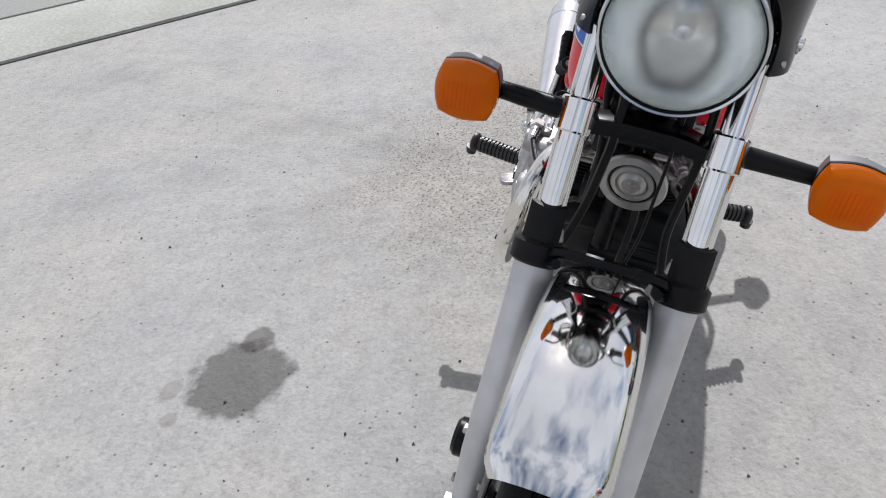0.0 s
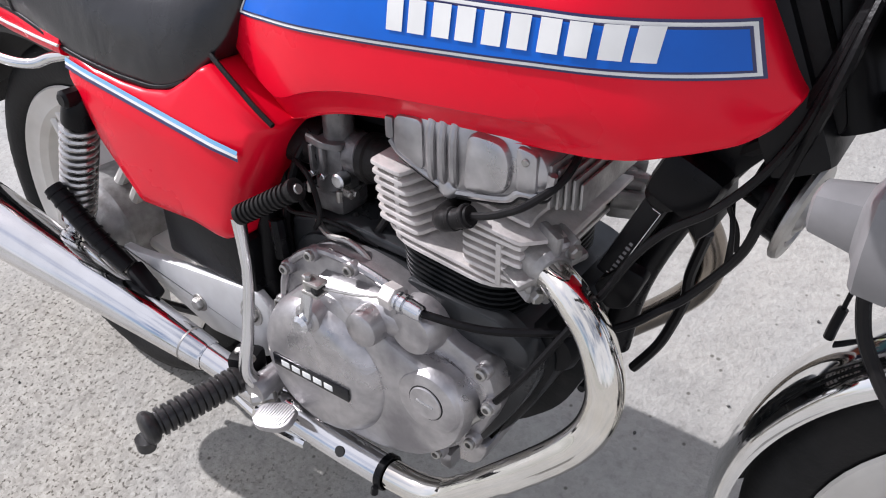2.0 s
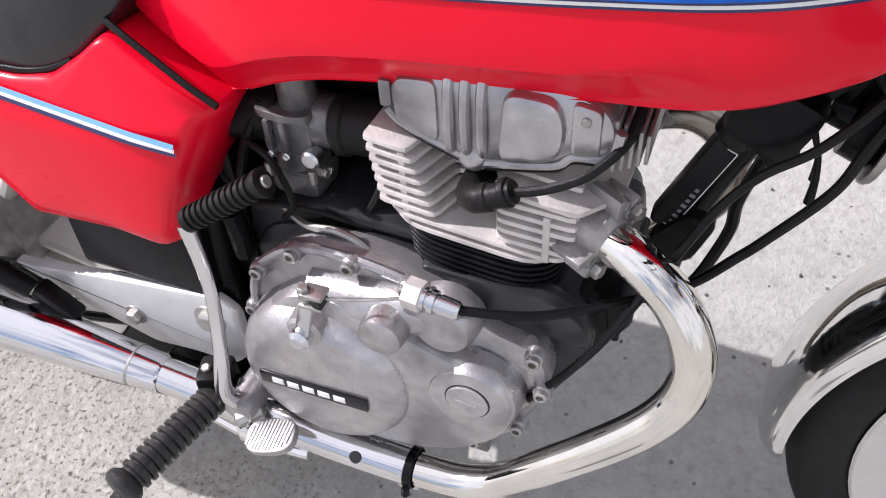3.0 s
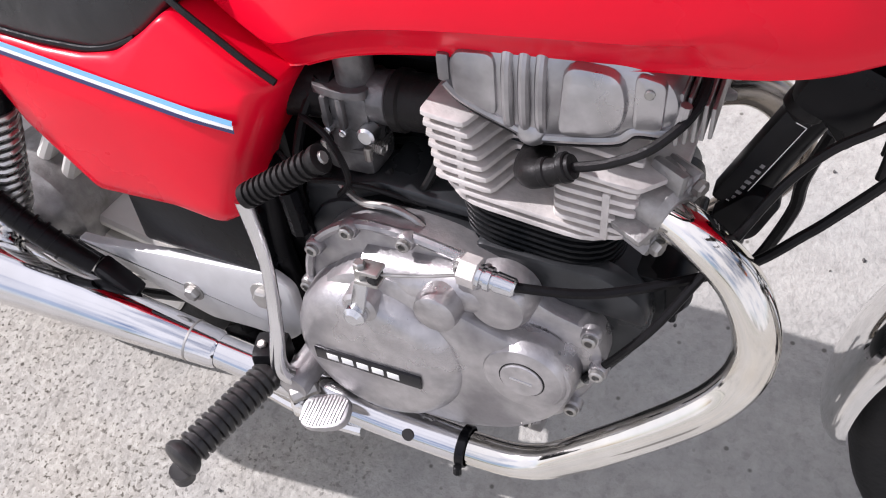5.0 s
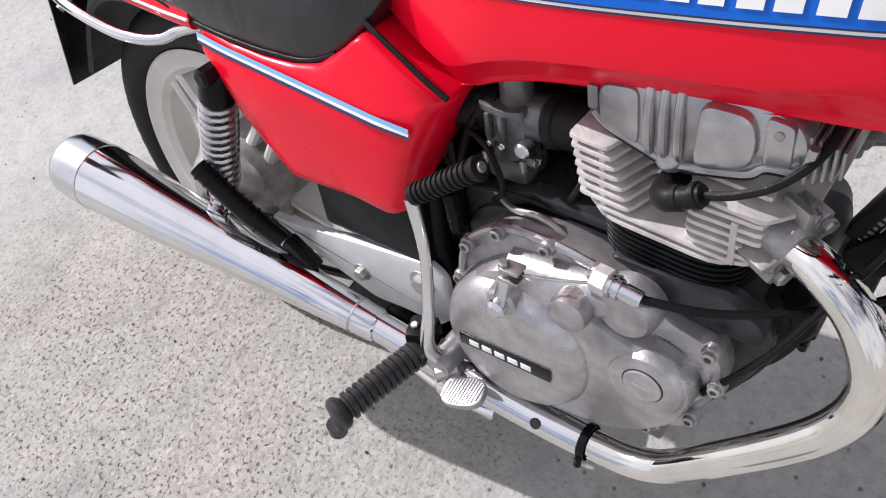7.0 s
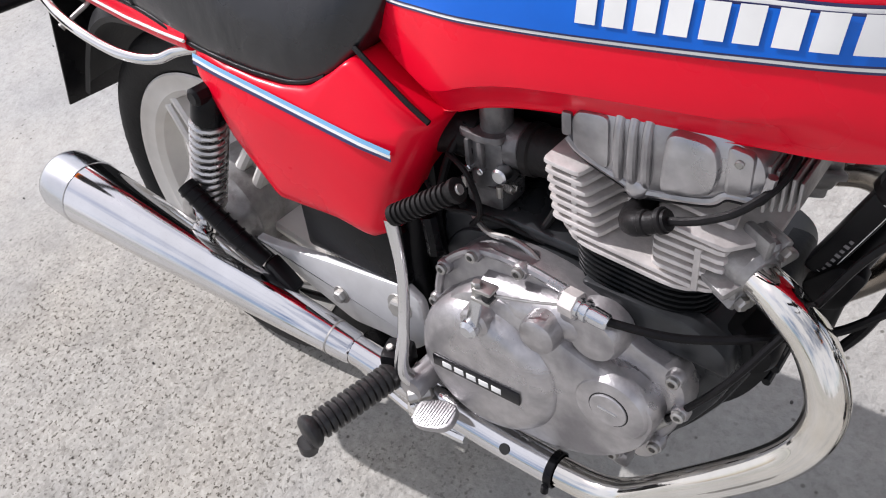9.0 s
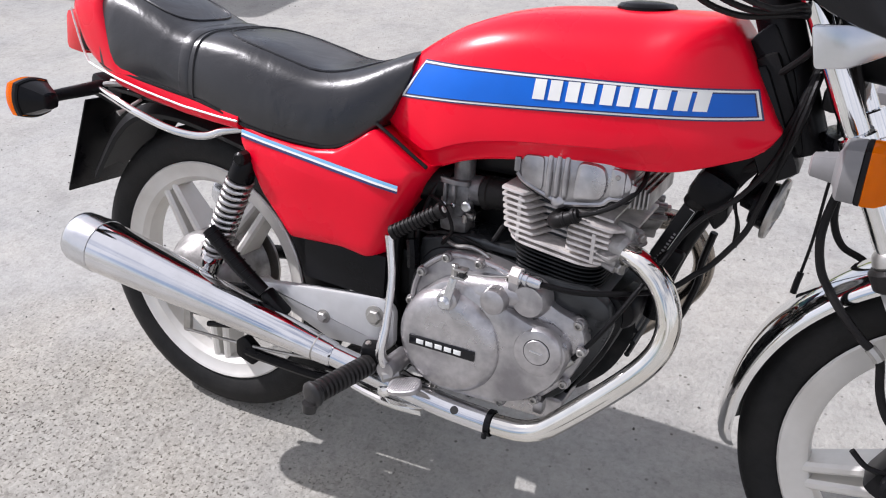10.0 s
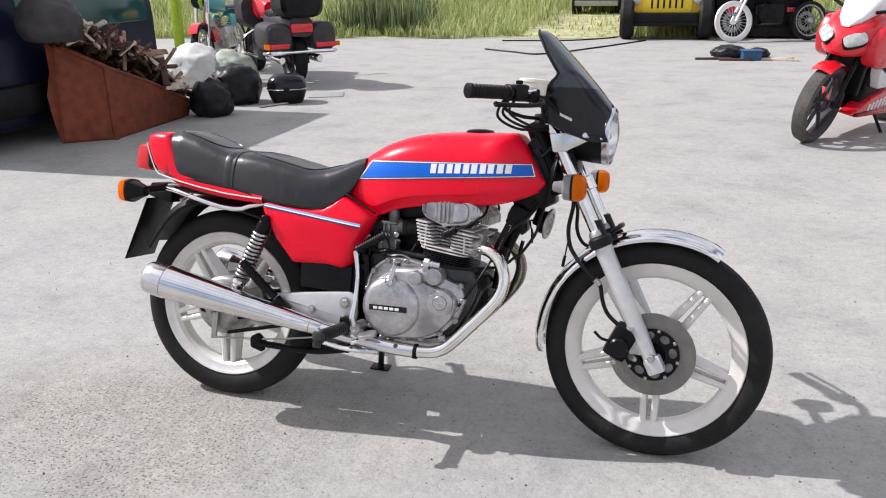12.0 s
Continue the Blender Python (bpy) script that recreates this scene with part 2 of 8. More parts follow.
def concrete():
    m = bpy.data.materials.new("worn_concrete")
    m.use_nodes = True
    nt = m.node_tree
    n, ln = nt.nodes, nt.links
    b = n["Principled BSDF"]
    tc = n.new("ShaderNodeTexCoord")

    def noise_node(scale, detail=5.0, rough=0.55):
        t = n.new("ShaderNodeTexNoise")
        t.inputs["Scale"].default_value, t.inputs["Detail"].default_value, t.inputs["Roughness"].default_value = scale, detail, rough
        ln.new(tc.outputs["Object"], t.inputs["Vector"])
        return t.outputs["Fac"]

    def ramp_node(value, stops):
        r = n.new("ShaderNodeValToRGB")
        while len(r.color_ramp.elements) < len(stops):
            r.color_ramp.elements.new(0.5)
        for e, (p, c) in zip(r.color_ramp.elements, stops):
            e.position, e.color = p, (*c, 1)
        ln.new(value, r.inputs["Fac"])
        return r.outputs["Color"]

    def mix_node(kind, fac, a, c):
        x = n.new("ShaderNodeMix")
        x.data_type, x.blend_type = 'RGBA', kind
        if isinstance(fac, float):
            x.inputs["Factor"].default_value = fac
        else:
            ln.new(fac, x.inputs["Factor"])
        ln.new(a, x.inputs["A"])
        ln.new(c, x.inputs["B"])
        return x.outputs["Result"]

    wide = ramp_node(noise_node(0.7), [(0.30, (0.338, 0.338, 0.327)), (0.46, (0.370, 0.361, 0.338)), (0.58, (0.352, 0.351, 0.341)), (0.75, (0.396, 0.385, 0.359))])
    patch = ramp_node(noise_node(2.2, 7.0, 0.62), [(0.34, (0.80, 0.80, 0.80)), (0.46, (0.95, 0.95, 0.94)), (0.62, (1.03, 1.02, 1.0))])
    grain = ramp_node(noise_node(140.0, 3.0, 0.7), [(0.30, (0.45, 0.44, 0.42)), (0.48, (0.95, 0.95, 0.94)), (0.75, (1.12, 1.12, 1.10))])
    v = n.new("ShaderNodeTexVoronoi")
    v.inputs["Scale"].default_value = 130.0
    ln.new(tc.outputs["Object"], v.inputs["Vector"])
    stones = ramp_node(v.outputs["Color"], [(0.0, (0.42, 0.39, 0.36)), (0.22, (0.80, 0.78, 0.75)), (0.45, (0.98, 0.97, 0.95)), (1.0, (1.20, 1.19, 1.16))])
    specks = n.new("ShaderNodeTexVoronoi")
    specks.inputs["Scale"].default_value = 46.0
    ln.new(tc.outputs["Object"], specks.inputs["Vector"])
    holes = ramp_node(specks.outputs["Distance"], [(0.10, (0.38, 0.37, 0.35)), (0.19, (1, 1, 1))])
    pick = ramp_node(specks.outputs["Color"], [(0.26, (1, 1, 1)), (0.36, (0, 0, 0))])
    blotch = ramp_node(noise_node(17.0, 6.0, 0.68), [(0.34, (0.84, 0.835, 0.83)), (0.47, (0.965, 0.965, 0.96)), (0.60, (1.05, 1.05, 1.045))])
    crust = ramp_node(noise_node(58.0, 3.0, 0.6), [(0.32, (0.66, 0.65, 0.64)), (0.43, (0.94, 0.94, 0.935)), (0.56, (1.0, 1.0, 0.995)), (0.68, (1.12, 1.12, 1.115))])
    c = mix_node('MULTIPLY', 1.0, wide, patch)
    c = mix_node('MULTIPLY', 0.75, c, blotch)
    c = mix_node('MULTIPLY', 0.48, c, crust)
    c = mix_node('MULTIPLY', 0.15, c, grain)
    c = mix_node('MULTIPLY', 0.22, c, stones)
    cm = n.new("ShaderNodeMix")
    cm.data_type, cm.blend_type = 'RGBA', 'MULTIPLY'
    ln.new(pick, cm.inputs["Factor"])
    ln.new(c, cm.inputs["A"])
    ln.new(holes, cm.inputs["B"])
    # a patch scoured down to its brown aggregate beside the machine
    wear = n.new("ShaderNodeMapping")
    wear.inputs["Location"].default_value = (0.16 / 0.66, 0.28 / 0.42, 0)
    wear.inputs["Scale"].default_value = (1 / 0.66, 1 / 0.42, 0)
    ln.new(tc.outputs["Object"], wear.inputs["Vector"])
    wl = n.new("ShaderNodeVectorMath")
    wl.operation = 'LENGTH'
    ln.new(wear.outputs["Vector"], wl.inputs[0])
    wa = n.new("ShaderNodeMath")
    wa.operation = 'MULTIPLY_ADD'
    ln.new(noise_node(5.0, 5.0), wa.inputs[0])
    wa.inputs[1].default_value = 1.6
    ln.new(wl.outputs["Value"], wa.inputs[2])
    wm = n.new("ShaderNodeMapRange")
    wm.inputs["From Min"].default_value, wm.inputs["From Max"].default_value = 1.3, 2.2
    wm.inputs["To Min"].default_value, wm.inputs["To Max"].default_value = 1.0, 0.0
    ln.new(wa.outputs["Value"], wm.inputs["Value"])
    coarse = n.new("ShaderNodeTexVoronoi")
    coarse.inputs["Scale"].default_value = 150.0
    ln.new(tc.outputs["Object"], coarse.inputs["Vector"])
    pebbles = ramp_node(coarse.outputs["Color"], [(0.0, (0.62, 0.59, 0.55)), (0.25, (0.82, 0.79, 0.74)), (0.6, (0.97, 0.945, 0.895)), (1.0, (1.10, 1.07, 1.02))])
    pits = ramp_node(noise_node(125.0, 2.0, 0.55), [(0.350, (0.20, 0.18, 0.16)), (0.395, (0.66, 0.64, 0.61)), (0.435, (1, 1, 1))])
    chosen = ramp_node(noise_node(9.0, 3.0), [(0.36, (0.55, 0.55, 0.55)), (0.50, (1, 1, 1))])
    pm = n.new("ShaderNodeMix")
    pm.data_type, pm.blend_type = 'RGBA', 'MULTIPLY'
    ln.new(chosen, pm.inputs["Factor"])
    ln.new(pebbles, pm.inputs["A"])
    ln.new(pits, pm.inputs["B"])
    pebbles = pm.outputs["Result"]
    sc = n.new("ShaderNodeMix")
    sc.data_type, sc.blend_type = 'RGBA', 'MULTIPLY'
    ln.new(wm.outputs["Result"], sc.inputs["Factor"])
    ln.new(cm.outputs["Result"], sc.inputs["A"])
    ln.new(pebbles, sc.inputs["B"])
    # oil stain with a ragged outline, and a few small drips round it
    geo = n.new("ShaderNodeTexNoise")
    geo.inputs["Scale"].default_value, geo.inputs["Detail"].default_value = 22.0, 4.0
    ln.new(tc.outputs["Object"], geo.inputs["Vector"])
    last = sc.outputs["Result"]
    for x, y, rx, ry, dark in ((0.894, -0.620, 0.118, 0.106, 0.40), (0.778, -0.632, 0.044, 0.036, 0.48), (0.955, -0.742, 0.034, 0.022, 0.78), (1.030, -0.700, 0.020, 0.018, 0.78), (-0.35, 1.35, 0.22, 0.10, 0.75)):
        mp = n.new("ShaderNodeMapping")
        mp.inputs["Location"].default_value = (-x / rx, -y / ry, 0)
        mp.inputs["Scale"].default_value = (1 / rx, 1 / ry, 0)
        ln.new(tc.outputs["Object"], mp.inputs["Vector"])
        d = n.new("ShaderNodeVectorMath")
        d.operation = 'LENGTH'
        ln.new(mp.outputs["Vector"], d.inputs[0])
        add = n.new("ShaderNodeMath")
        add.operation = 'MULTIPLY_ADD'
        ln.new(geo.outputs["Fac"], add.inputs[0])
        add.inputs[1].default_value = 1.05
        ln.new(d.outputs["Value"], add.inputs[2])
        mk = n.new("ShaderNodeMapRange")
        mk.inputs["From Min"].default_value, mk.inputs["From Max"].default_value = 1.38, 1.62
        mk.inputs["To Min"].default_value, mk.inputs["To Max"].default_value = 1.0, 0.0
        ln.new(add.outputs["Value"], mk.inputs["Value"])
        st = n.new("ShaderNodeMix")
        st.data_type, st.blend_type = 'RGBA', 'MULTIPLY'
        ln.new(mk.outputs["Result"], st.inputs["Factor"])
        ln.new(last, st.inputs["A"])
        st.inputs["B"].default_value = (dark, dark * 0.98, dark * 0.95, 1)
        last = st.outputs["Result"]
    ln.new(last, b.inputs["Base Color"])
    b.inputs["Roughness"].default_value = 0.85
    bp = n.new("ShaderNodeBump")
    bp.inputs["Strength"].default_value, bp.inputs["Distance"].default_value = 0.6, 0.006
    ln.new(noise_node(95.0, 4.0, 0.62), bp.inputs["Height"])
    ln.new(bp.outputs["Normal"], b.inputs["Normal"])
    return m


CONCRETE = concrete()


# ---------------------------------------------------------------- mesh helpers
def curve_at(xs, ys, x):
    """Smooth curve through the given stations."""
    xs, ys = np.array(xs, float), np.array(ys, float)
    tang = np.gradient(ys, xs)
    i = int(np.clip(np.searchsorted(xs, x) - 1, 0, len(xs) - 2))
    h = xs[i + 1] - xs[i]
    t = float(np.clip((x - xs[i]) / h, 0, 1))
    return float((2 * t**3 - 3 * t**2 + 1) * ys[i] + (t**3 - 2 * t**2 + t) * h * tang[i] + (-2 * t**3 + 3 * t**2) * ys[i + 1] + (t**3 - t**2) * h * tang[i + 1])


def smooth_line(points, steps=8):
    """Catmull-Rom line through the points."""
    p = [Vector(q) for q in points]
    if len(p) < 3:
        return p
    out = []
    for i in range(len(p) - 1):
        a, b, c, d = p[max(i - 1, 0)], p[i], p[i + 1], p[min(i + 2, len(p) - 1)]
        for k in range(steps):
            t = k / steps
            out.append(0.5 * ((2 * b) + (c - a) * t + (2 * a - 5 * b + 4 * c - d) * t * t + (3 * b - a - 3 * c + d) * t**3))
    out.append(p[-1])
    return out


def loft(rings, caps=True, bm=None, closed=True):
    bm = bm or bmesh.new()
    vs = [[bm.verts.new(q) for q in ring] for ring in rings]
    n = len(vs[0])
    for a, b in zip(vs, vs[1:]):
        for i in range(n if closed else n - 1):
            j = (i + 1) % n
            bm.faces.new((a[i], a[j], b[j], b[i]))
    if caps and closed:
        bm.faces.new(list(reversed(vs[0])))
        bm.faces.new(vs[-1])
    return bm


def tube(points, radius, seg=12, smooth=True, bm=None, steps=8, caps=True):
    """A round tube along a smooth line; radius may be a list along the given points."""
    line = smooth_line(points, steps) if smooth else [Vector(q) for q in points]
    if isinstance(radius, (list, tuple)):
        k = np.linspace(0, 1, len(radius))
        radii = np.interp(np.linspace(0, 1, len(line)), k, radius)
    else:
        radii = [radius] * len(line)
    rings, side = [], None
    for i, q in enumerate(line):
        d = (line[min(i + 1, len(line) - 1)] - line[max(i - 1, 0)]).normalized()
        if side is None:
            side = d.orthogonal().normalized()
        side = (side - d * side.dot(d)).normalized()
        other = d.cross(side)
        rings.append([q + float(radii[i]) * (math.cos(a) * side + math.sin(a) * other) for a in np.linspace(0, 2 * math.pi, seg, endpoint=False)])
    return loft(rings, caps, bm)


def lathe(profile, origin, axis, seg=32, bm=None, caps=True, start=0.0, sweep=360.0):
    """Turns (along, radius) pairs about an axis."""
    origin, axis = Vector(origin), Vector(axis).normalized()
    side = axis.orthogonal().normalized()
    if abs(axis.y) > 0.9:
        side = Vector((1, 0, 0))
        side = (side - axis * side.dot(axis)).normalized()
    other = axis.cross(side)
    full = sweep >= 360
    angles = [radians(start) + radians(sweep) * i / (seg if full else seg - 1) for i in range(seg)]
    rings = [[origin + axis * a + max(r, 1e-4) * (math.cos(t) * side + math.sin(t) * other) for t in angles] for a, r in profile]
    return loft(rings, caps and full, bm, closed=full)


def rod(a, b, r, seg=12, bm=None, bevel=0.0):
    a, b = Vector(a), Vector(b)
    d = (b - a).length
    e = bevel or min(r * 0.25, d * 0.2)
    return lathe([(0, r - e), (e, r), (d - e, r), (d, r - e)], a, b - a, seg, bm)


def prism(outline, v0, v1, bevel=0.003, plane="xz", bm=None):
    """A plate: an outline in (u, w) pushed from v0 (inner) to v1 (outer), with a rounded outer edge."""
    pts = [Vector((q[0], q[1])) for q in outline]
    c = sum(pts, Vector((0, 0))) / len(pts)

    def inset(d):
        out = []
        n = len(pts)
        for i, q in enumerate(pts):
            e1, e2 = (q - pts[i - 1]).normalized(), (pts[(i + 1) % n] - q).normalized()
            nrm = Vector((-(e1 + e2).y, (e1 + e2).x))
            if nrm.length < 1e-6:
                nrm = c - q
            nrm.normalize()
            k = max(0.45, abs(nrm.dot(Vector((-e1.y, e1.x)))))
            s = 1 if area > 0 else -1
            out.append(q + nrm * s * d / k)
        return out

    area = sum(pts[i - 1].x * pts[i].y - pts[i].x * pts[i - 1].y for i in range(len(pts)))
    sgn = 1 if v1 > v0 else -1

    def lay(ring, v):
        if plane == "xz":
            return [Vector((q.x, v, q.y)) for q in ring]
        if plane == "xy":
            return [Vector((q.x, q.y, v)) for q in ring]
        return [Vector((v, q.x, q.y)) for q in ring]

    rings = [lay(pts, v0), lay(pts, v1 - sgn * bevel), lay(inset(bevel * 0.3), v1 - sgn * bevel * 0.3), lay(inset(bevel), v1)]
    return loft(rings, True, bm)


def box(centre, size, bevel=0.004, turn=None, bm=None):
    """A bevelled block, turned about its centre."""
    bm2 = bmesh.new()
    bmesh.ops.create_cube(bm2, size=1.0)
    bmesh.ops.scale(bm2, vec=size, verts=bm2.verts)
    if bevel:
        bmesh.ops.bevel(bm2, geom=bm2.edges[:], offset=min(bevel, min(size) * 0.45), segments=2, profile=0.6, affect='EDGES')
    if turn is not None:
        bmesh.ops.transform(bm2, matrix=turn, verts=bm2.verts)
    bmesh.ops.translate(bm2, vec=centre, verts=bm2.verts)
    if bm is None:
        return bm2
    me = bpy.data.meshes.new("tmp")
    bm2.to_mesh(me)
    bm.from_mesh(me)
    bpy.data.meshes.remove(me)
    return bm


def turned(bm, m):
    bmesh.ops.transform(bm, matrix=m, verts=bm.verts)
    return bm


def mirrored(bm):
    """The same mesh on the other side of the plane y = 0."""
    bmesh.ops.scale(bm, vec=(1, -1, 1), verts=bm.verts)
    bmesh.ops.reverse_faces(bm, faces=bm.faces)
    return bm


def to_mesh(name, bm, mat, sharp=35.0):
    bmesh.ops.recalc_face_normals(bm, faces=bm.faces)
    lim = radians(sharp)
    for f in bm.faces:
        f.smooth = True
    for e in bm.edges:
        e.smooth = len(e.link_faces) == 2 and e.calc_face_angle(0.0) < lim
    me = bpy.data.meshes.new(name)
    bm.to_mesh(me)
    bm.free()
    for m in (mat if isinstance(mat, (list, tuple)) else [mat]):
        me.materials.append(m)
    return me


def part(name, bm, mat, parent, label="", sharp=35.0):
    ob = new(name, to_mesh(name, bm, mat, sharp))
    ob.parent = parent
    if label:
        tagged(ob, label)
    return ob


def thing(name, label, category, group="", m=None, kind=""):
    ob = new(name)
    ob.empty_display_size = 0.1
    if m is not None:
        ob.matrix_world = m
    return tagged(ob, label, category, group, kind)


# ---------------------------------------------------------------- ground
def make_ground():
    bm = bmesh.new()
    v = [bm.verts.new(q) for q in ((-400, -400, 0), (400, -400, 0), (400, 400, 0), (-400, 400, 0))]
    bm.faces.new(v)
    ob = new("ground", to_mesh("ground", bm, CONCRETE))
    tagged(ob, "pale worn concrete yard with fine aggregate and stains", "ground", kind="structure")


make_ground()


# ---------------------------------------------------------------- the red motorcycle
LEAN_DEG, STEER_DEG, WHEELBASE = 12.81, -4.01, 1.320
bike = thing("motorcycle", "red twin-cylinder roadster motorcycle leaning on its side stand on concrete", "motorcycle",
             m=pose(0, 0.012, 0, -LEAN_DEG, 0, 0))
STEER_AT = Vector((WHEELBASE + 0.09, 0, 0))
STEER = Matrix.Translation(STEER_AT) @ Matrix.Rotation(radians(STEER_DEG), 4, Vector((-math.sin(radians(25)), 0, math.cos(radians(25))))) @ Matrix.Translation(-STEER_AT)


def fixed(name, bm, mat, parent=None, label="", sharp=35.0):
    return part(name, bm, mat, parent or bike, label, sharp)


def steered(name, bm, mat, parent=None, label="", sharp=35.0):
    return part(name, turned(bm, STEER), mat, parent or bike, label, sharp)


# ---- fuel tank: stations of u, lower edge, top, half width
TANK_U = [0.425, 0.443, 0.471, 0.500, 0.520, 0.540, 0.570, 0.614, 0.660, 0.740, 0.820, 0.890, 0.918, 0.932, 0.955, 0.980, 0.994, 1.001]
TANK_LOW = [0.674, 0.658, 0.638, 0.622, 0.613, 0.617, 0.630, 0.643, 0.651, 0.659, 0.665, 0.672, 0.680, 0.685, 0.693, 0.704, 0.717, 0.729]
TANK_TOP = [0.735, 0.752, 0.774, 0.794, 0.806, 0.817, 0.829, 0.843, 0.852, 0.859, 0.862, 0.862, 0.860, 0.847, 0.810, 0.767, 0.743, 0.734]
TANK_HALF = [0.066, 0.074, 0.084, 0.093, 0.098, 0.103, 0.109, 0.114, 0.118, 0.121, 0.121, 0.116, 0.108, 0.102, 0.090, 0.080, 0.074, 0.070]
SEC_V = [0.30, 0.80, 0.835, 0.960, 1.0, 0.998, 0.975, 0.92, 0.82, 0.64, 0.40, 0.0]
SEC_W = [0.02, 0.0, 0.015, 0.125, 0.165, 0.42, 0.56, 0.68, 0.81, 0.92, 0.98, 1.0]
FRONT_V = [0.30, 0.84, 0.93, 0.98, 1.0, 1.0, 1.0, 0.99, 0.96, 0.86, 0.55, 0.0]
FRONT_W = [0.02, 0.0, 0.05, 0.14, 0.30, 0.50, 0.70, 0.85, 0.94, 0.985, 1.0, 1.0]


def tank_section(u):
    """Half section; towards the front the flank draws in to a crisp edge round a flat, sloping front face."""
    lo, hi, half = curve_at(TANK_U, TANK_LOW, u), curve_at(TANK_U, TANK_TOP, u), curve_at(TANK_U, TANK_HALF, u)
    k = min(1.0, max(0.0, (u - 0.82) / 0.10))
    k = k * k * (3 - 2 * k)
    out = []
    for a, b, c, d in zip(SEC_V, SEC_W, FRONT_V, FRONT_W):
        w1, w2 = lo + (hi - lo) * b, lo + (hi - lo) * d
        gap = min(1.0, max(0.0, 1.0 - (w2 - 0.733) * 0.58 - u) / 0.135)
        flank = 0.070 + 0.050 * (1 - (1 - gap) ** 2)
        out.append((half * a * (1 - k) + flank * c * k, w1 * (1 - k) + w2 * k))
    return out


def tank_side(u, w):
    """Half width of the tank at (u, w)."""
    s = tank_section(u)[1:]
    return float(np.interp(w, [q[1] for q in s], [q[0] for q in s]))


def tank_decal(low, high, n, proud, bm=None, m=4):
    """A film on the right flank between two lines of (u, w)."""
    bm = bm or bmesh.new()
    grid = []
    for i in range(n + 1):
        t = i / n
        row = []
        for j in range(m + 1):
            s = j / m
            u = (low[0][0] + (low[1][0] - low[0][0]) * t) * (1 - s) + (high[0][0] + (high[1][0] - high[0][0]) * t) * s
            w = (low[0][1] + (low[1][1] - low[0][1]) * t) * (1 - s) + (high[0][1] + (high[1][1] - high[0][1]) * t) * s
            row.append(bm.verts.new((u, -tank_side(u, w) - proud, w)))
        grid.append(row)
    for a, b in zip(grid, grid[1:]):
        for j in range(m):
            bm.faces.new((a[j], b[j], b[j + 1], a[j + 1]))
    return bm


def make_tank():
    rings = []
    us = np.unique(np.r_[np.linspace(0.425, 0.56, 18), np.linspace(0.56, 0.90, 22), np.linspace(0.90, 1.001, 24)])
    for u in us:
        half = tank_section(float(u))
        fine = smooth_line([(u, -v, w) for v, w in half], 3)
        other = [Vector((q.x, -q.y, q.z)) for q in reversed(fine[:-1])]
        rings.append(fine + other)
    tank = fixed("fuel_tank", loft(rings), RED, label="glossy red steel fuel tank", sharp=50)
    # flank stripes on both sides
    lo, hi = ((0.465, 0.711), (0.980, 0.7465)), ((0.505, 0.770), (0.967, 0.7825))

    def inner(d):
        g = lambda a, b, t: (a[0] + (b[0] - a[0]) * t, a[1] + (b[1] - a[1]) * t)
        k = 0.0055
        l0, l1, h0, h1 = g(lo[0], lo[1], d * k * 1.8), g(lo[1], lo[0], d * k), g(hi[0], hi[1], d * k), g(hi[1], hi[0], d * k)
        return (g(l0, h0, d * 0.045), g(l1, h1, d * 0.065)), (g(h0, l0, d * 0.045), g(h1, l1, d * 0.065))

    for side in (1, -1):
        for name, d, mat, lift, lab in (("stripe_edge", 0.0, NAVY, 0.0014, "navy outer line"), ("stripe_border", 0.8, WHITE, 0.0020, "white pinstripe border"),
                                        ("stripe_inner_edge", 1.8, NAVY, 0.0026, "navy inner line"), ("stripe", 2.5, BLUE, 0.0032, "blue flank stripe")):
            a, b = inner(d)
            bm = tank_decal(a, b, 40, lift)
            if side < 0:
                mirrored(bm)
            fixed(name, bm, mat, tank, lab)
        # plain pale upright bars where the maker's mark stands, two by two
        u0, u1 = 0.690, 0.920
        lw = lambda u: 0.7425 + (u - 0.690) / 0.23 * 0.0115
        hw = lambda u: 0.7690 + (u - 0.690) / 0.23 * 0.0085
        for i in range(10):
            pitch = (u1 - u0) / 5
            a = u0 + pitch * (i // 2) + pitch * (0.07 if i % 2 == 0 else 0.55)
            b = a + pitch * 0.36
            bm = tank_decal(((a, lw(a)), (b, lw(b))), ((a + 0.002, hw(a)), (b + 0.002, hw(b))), 4, 0.0042)
            if side < 0:
                mirrored(bm)
            fixed("mark_bar", bm, WHITE, tank, "plain white bar")
    # filler cap
    cap = fixed("filler_cap", turned(lathe([(0, 0.040), (0.006, 0.040), (0.010, 0.036), (0.013, 0.020), (0.013, 0.0)], (0, 0, 0), (0, 0, 1), 28), pose(0.80, 0, 0.857, 0, -1, 0)), BLACK, tank, "black locking filler cap")
    # seam lip along the lower edge
    for side in (1, -1):
        bm = tube([(u, -side * 0.80 * curve_at(TANK_U, TANK_HALF, u), curve_at(TANK_U, TANK_LOW, u)) for u in np.linspace(0.545, 0.985, 14)], 0.0028, 8)
        fixed("seam_lip", bm, RED, tank)


make_tank()


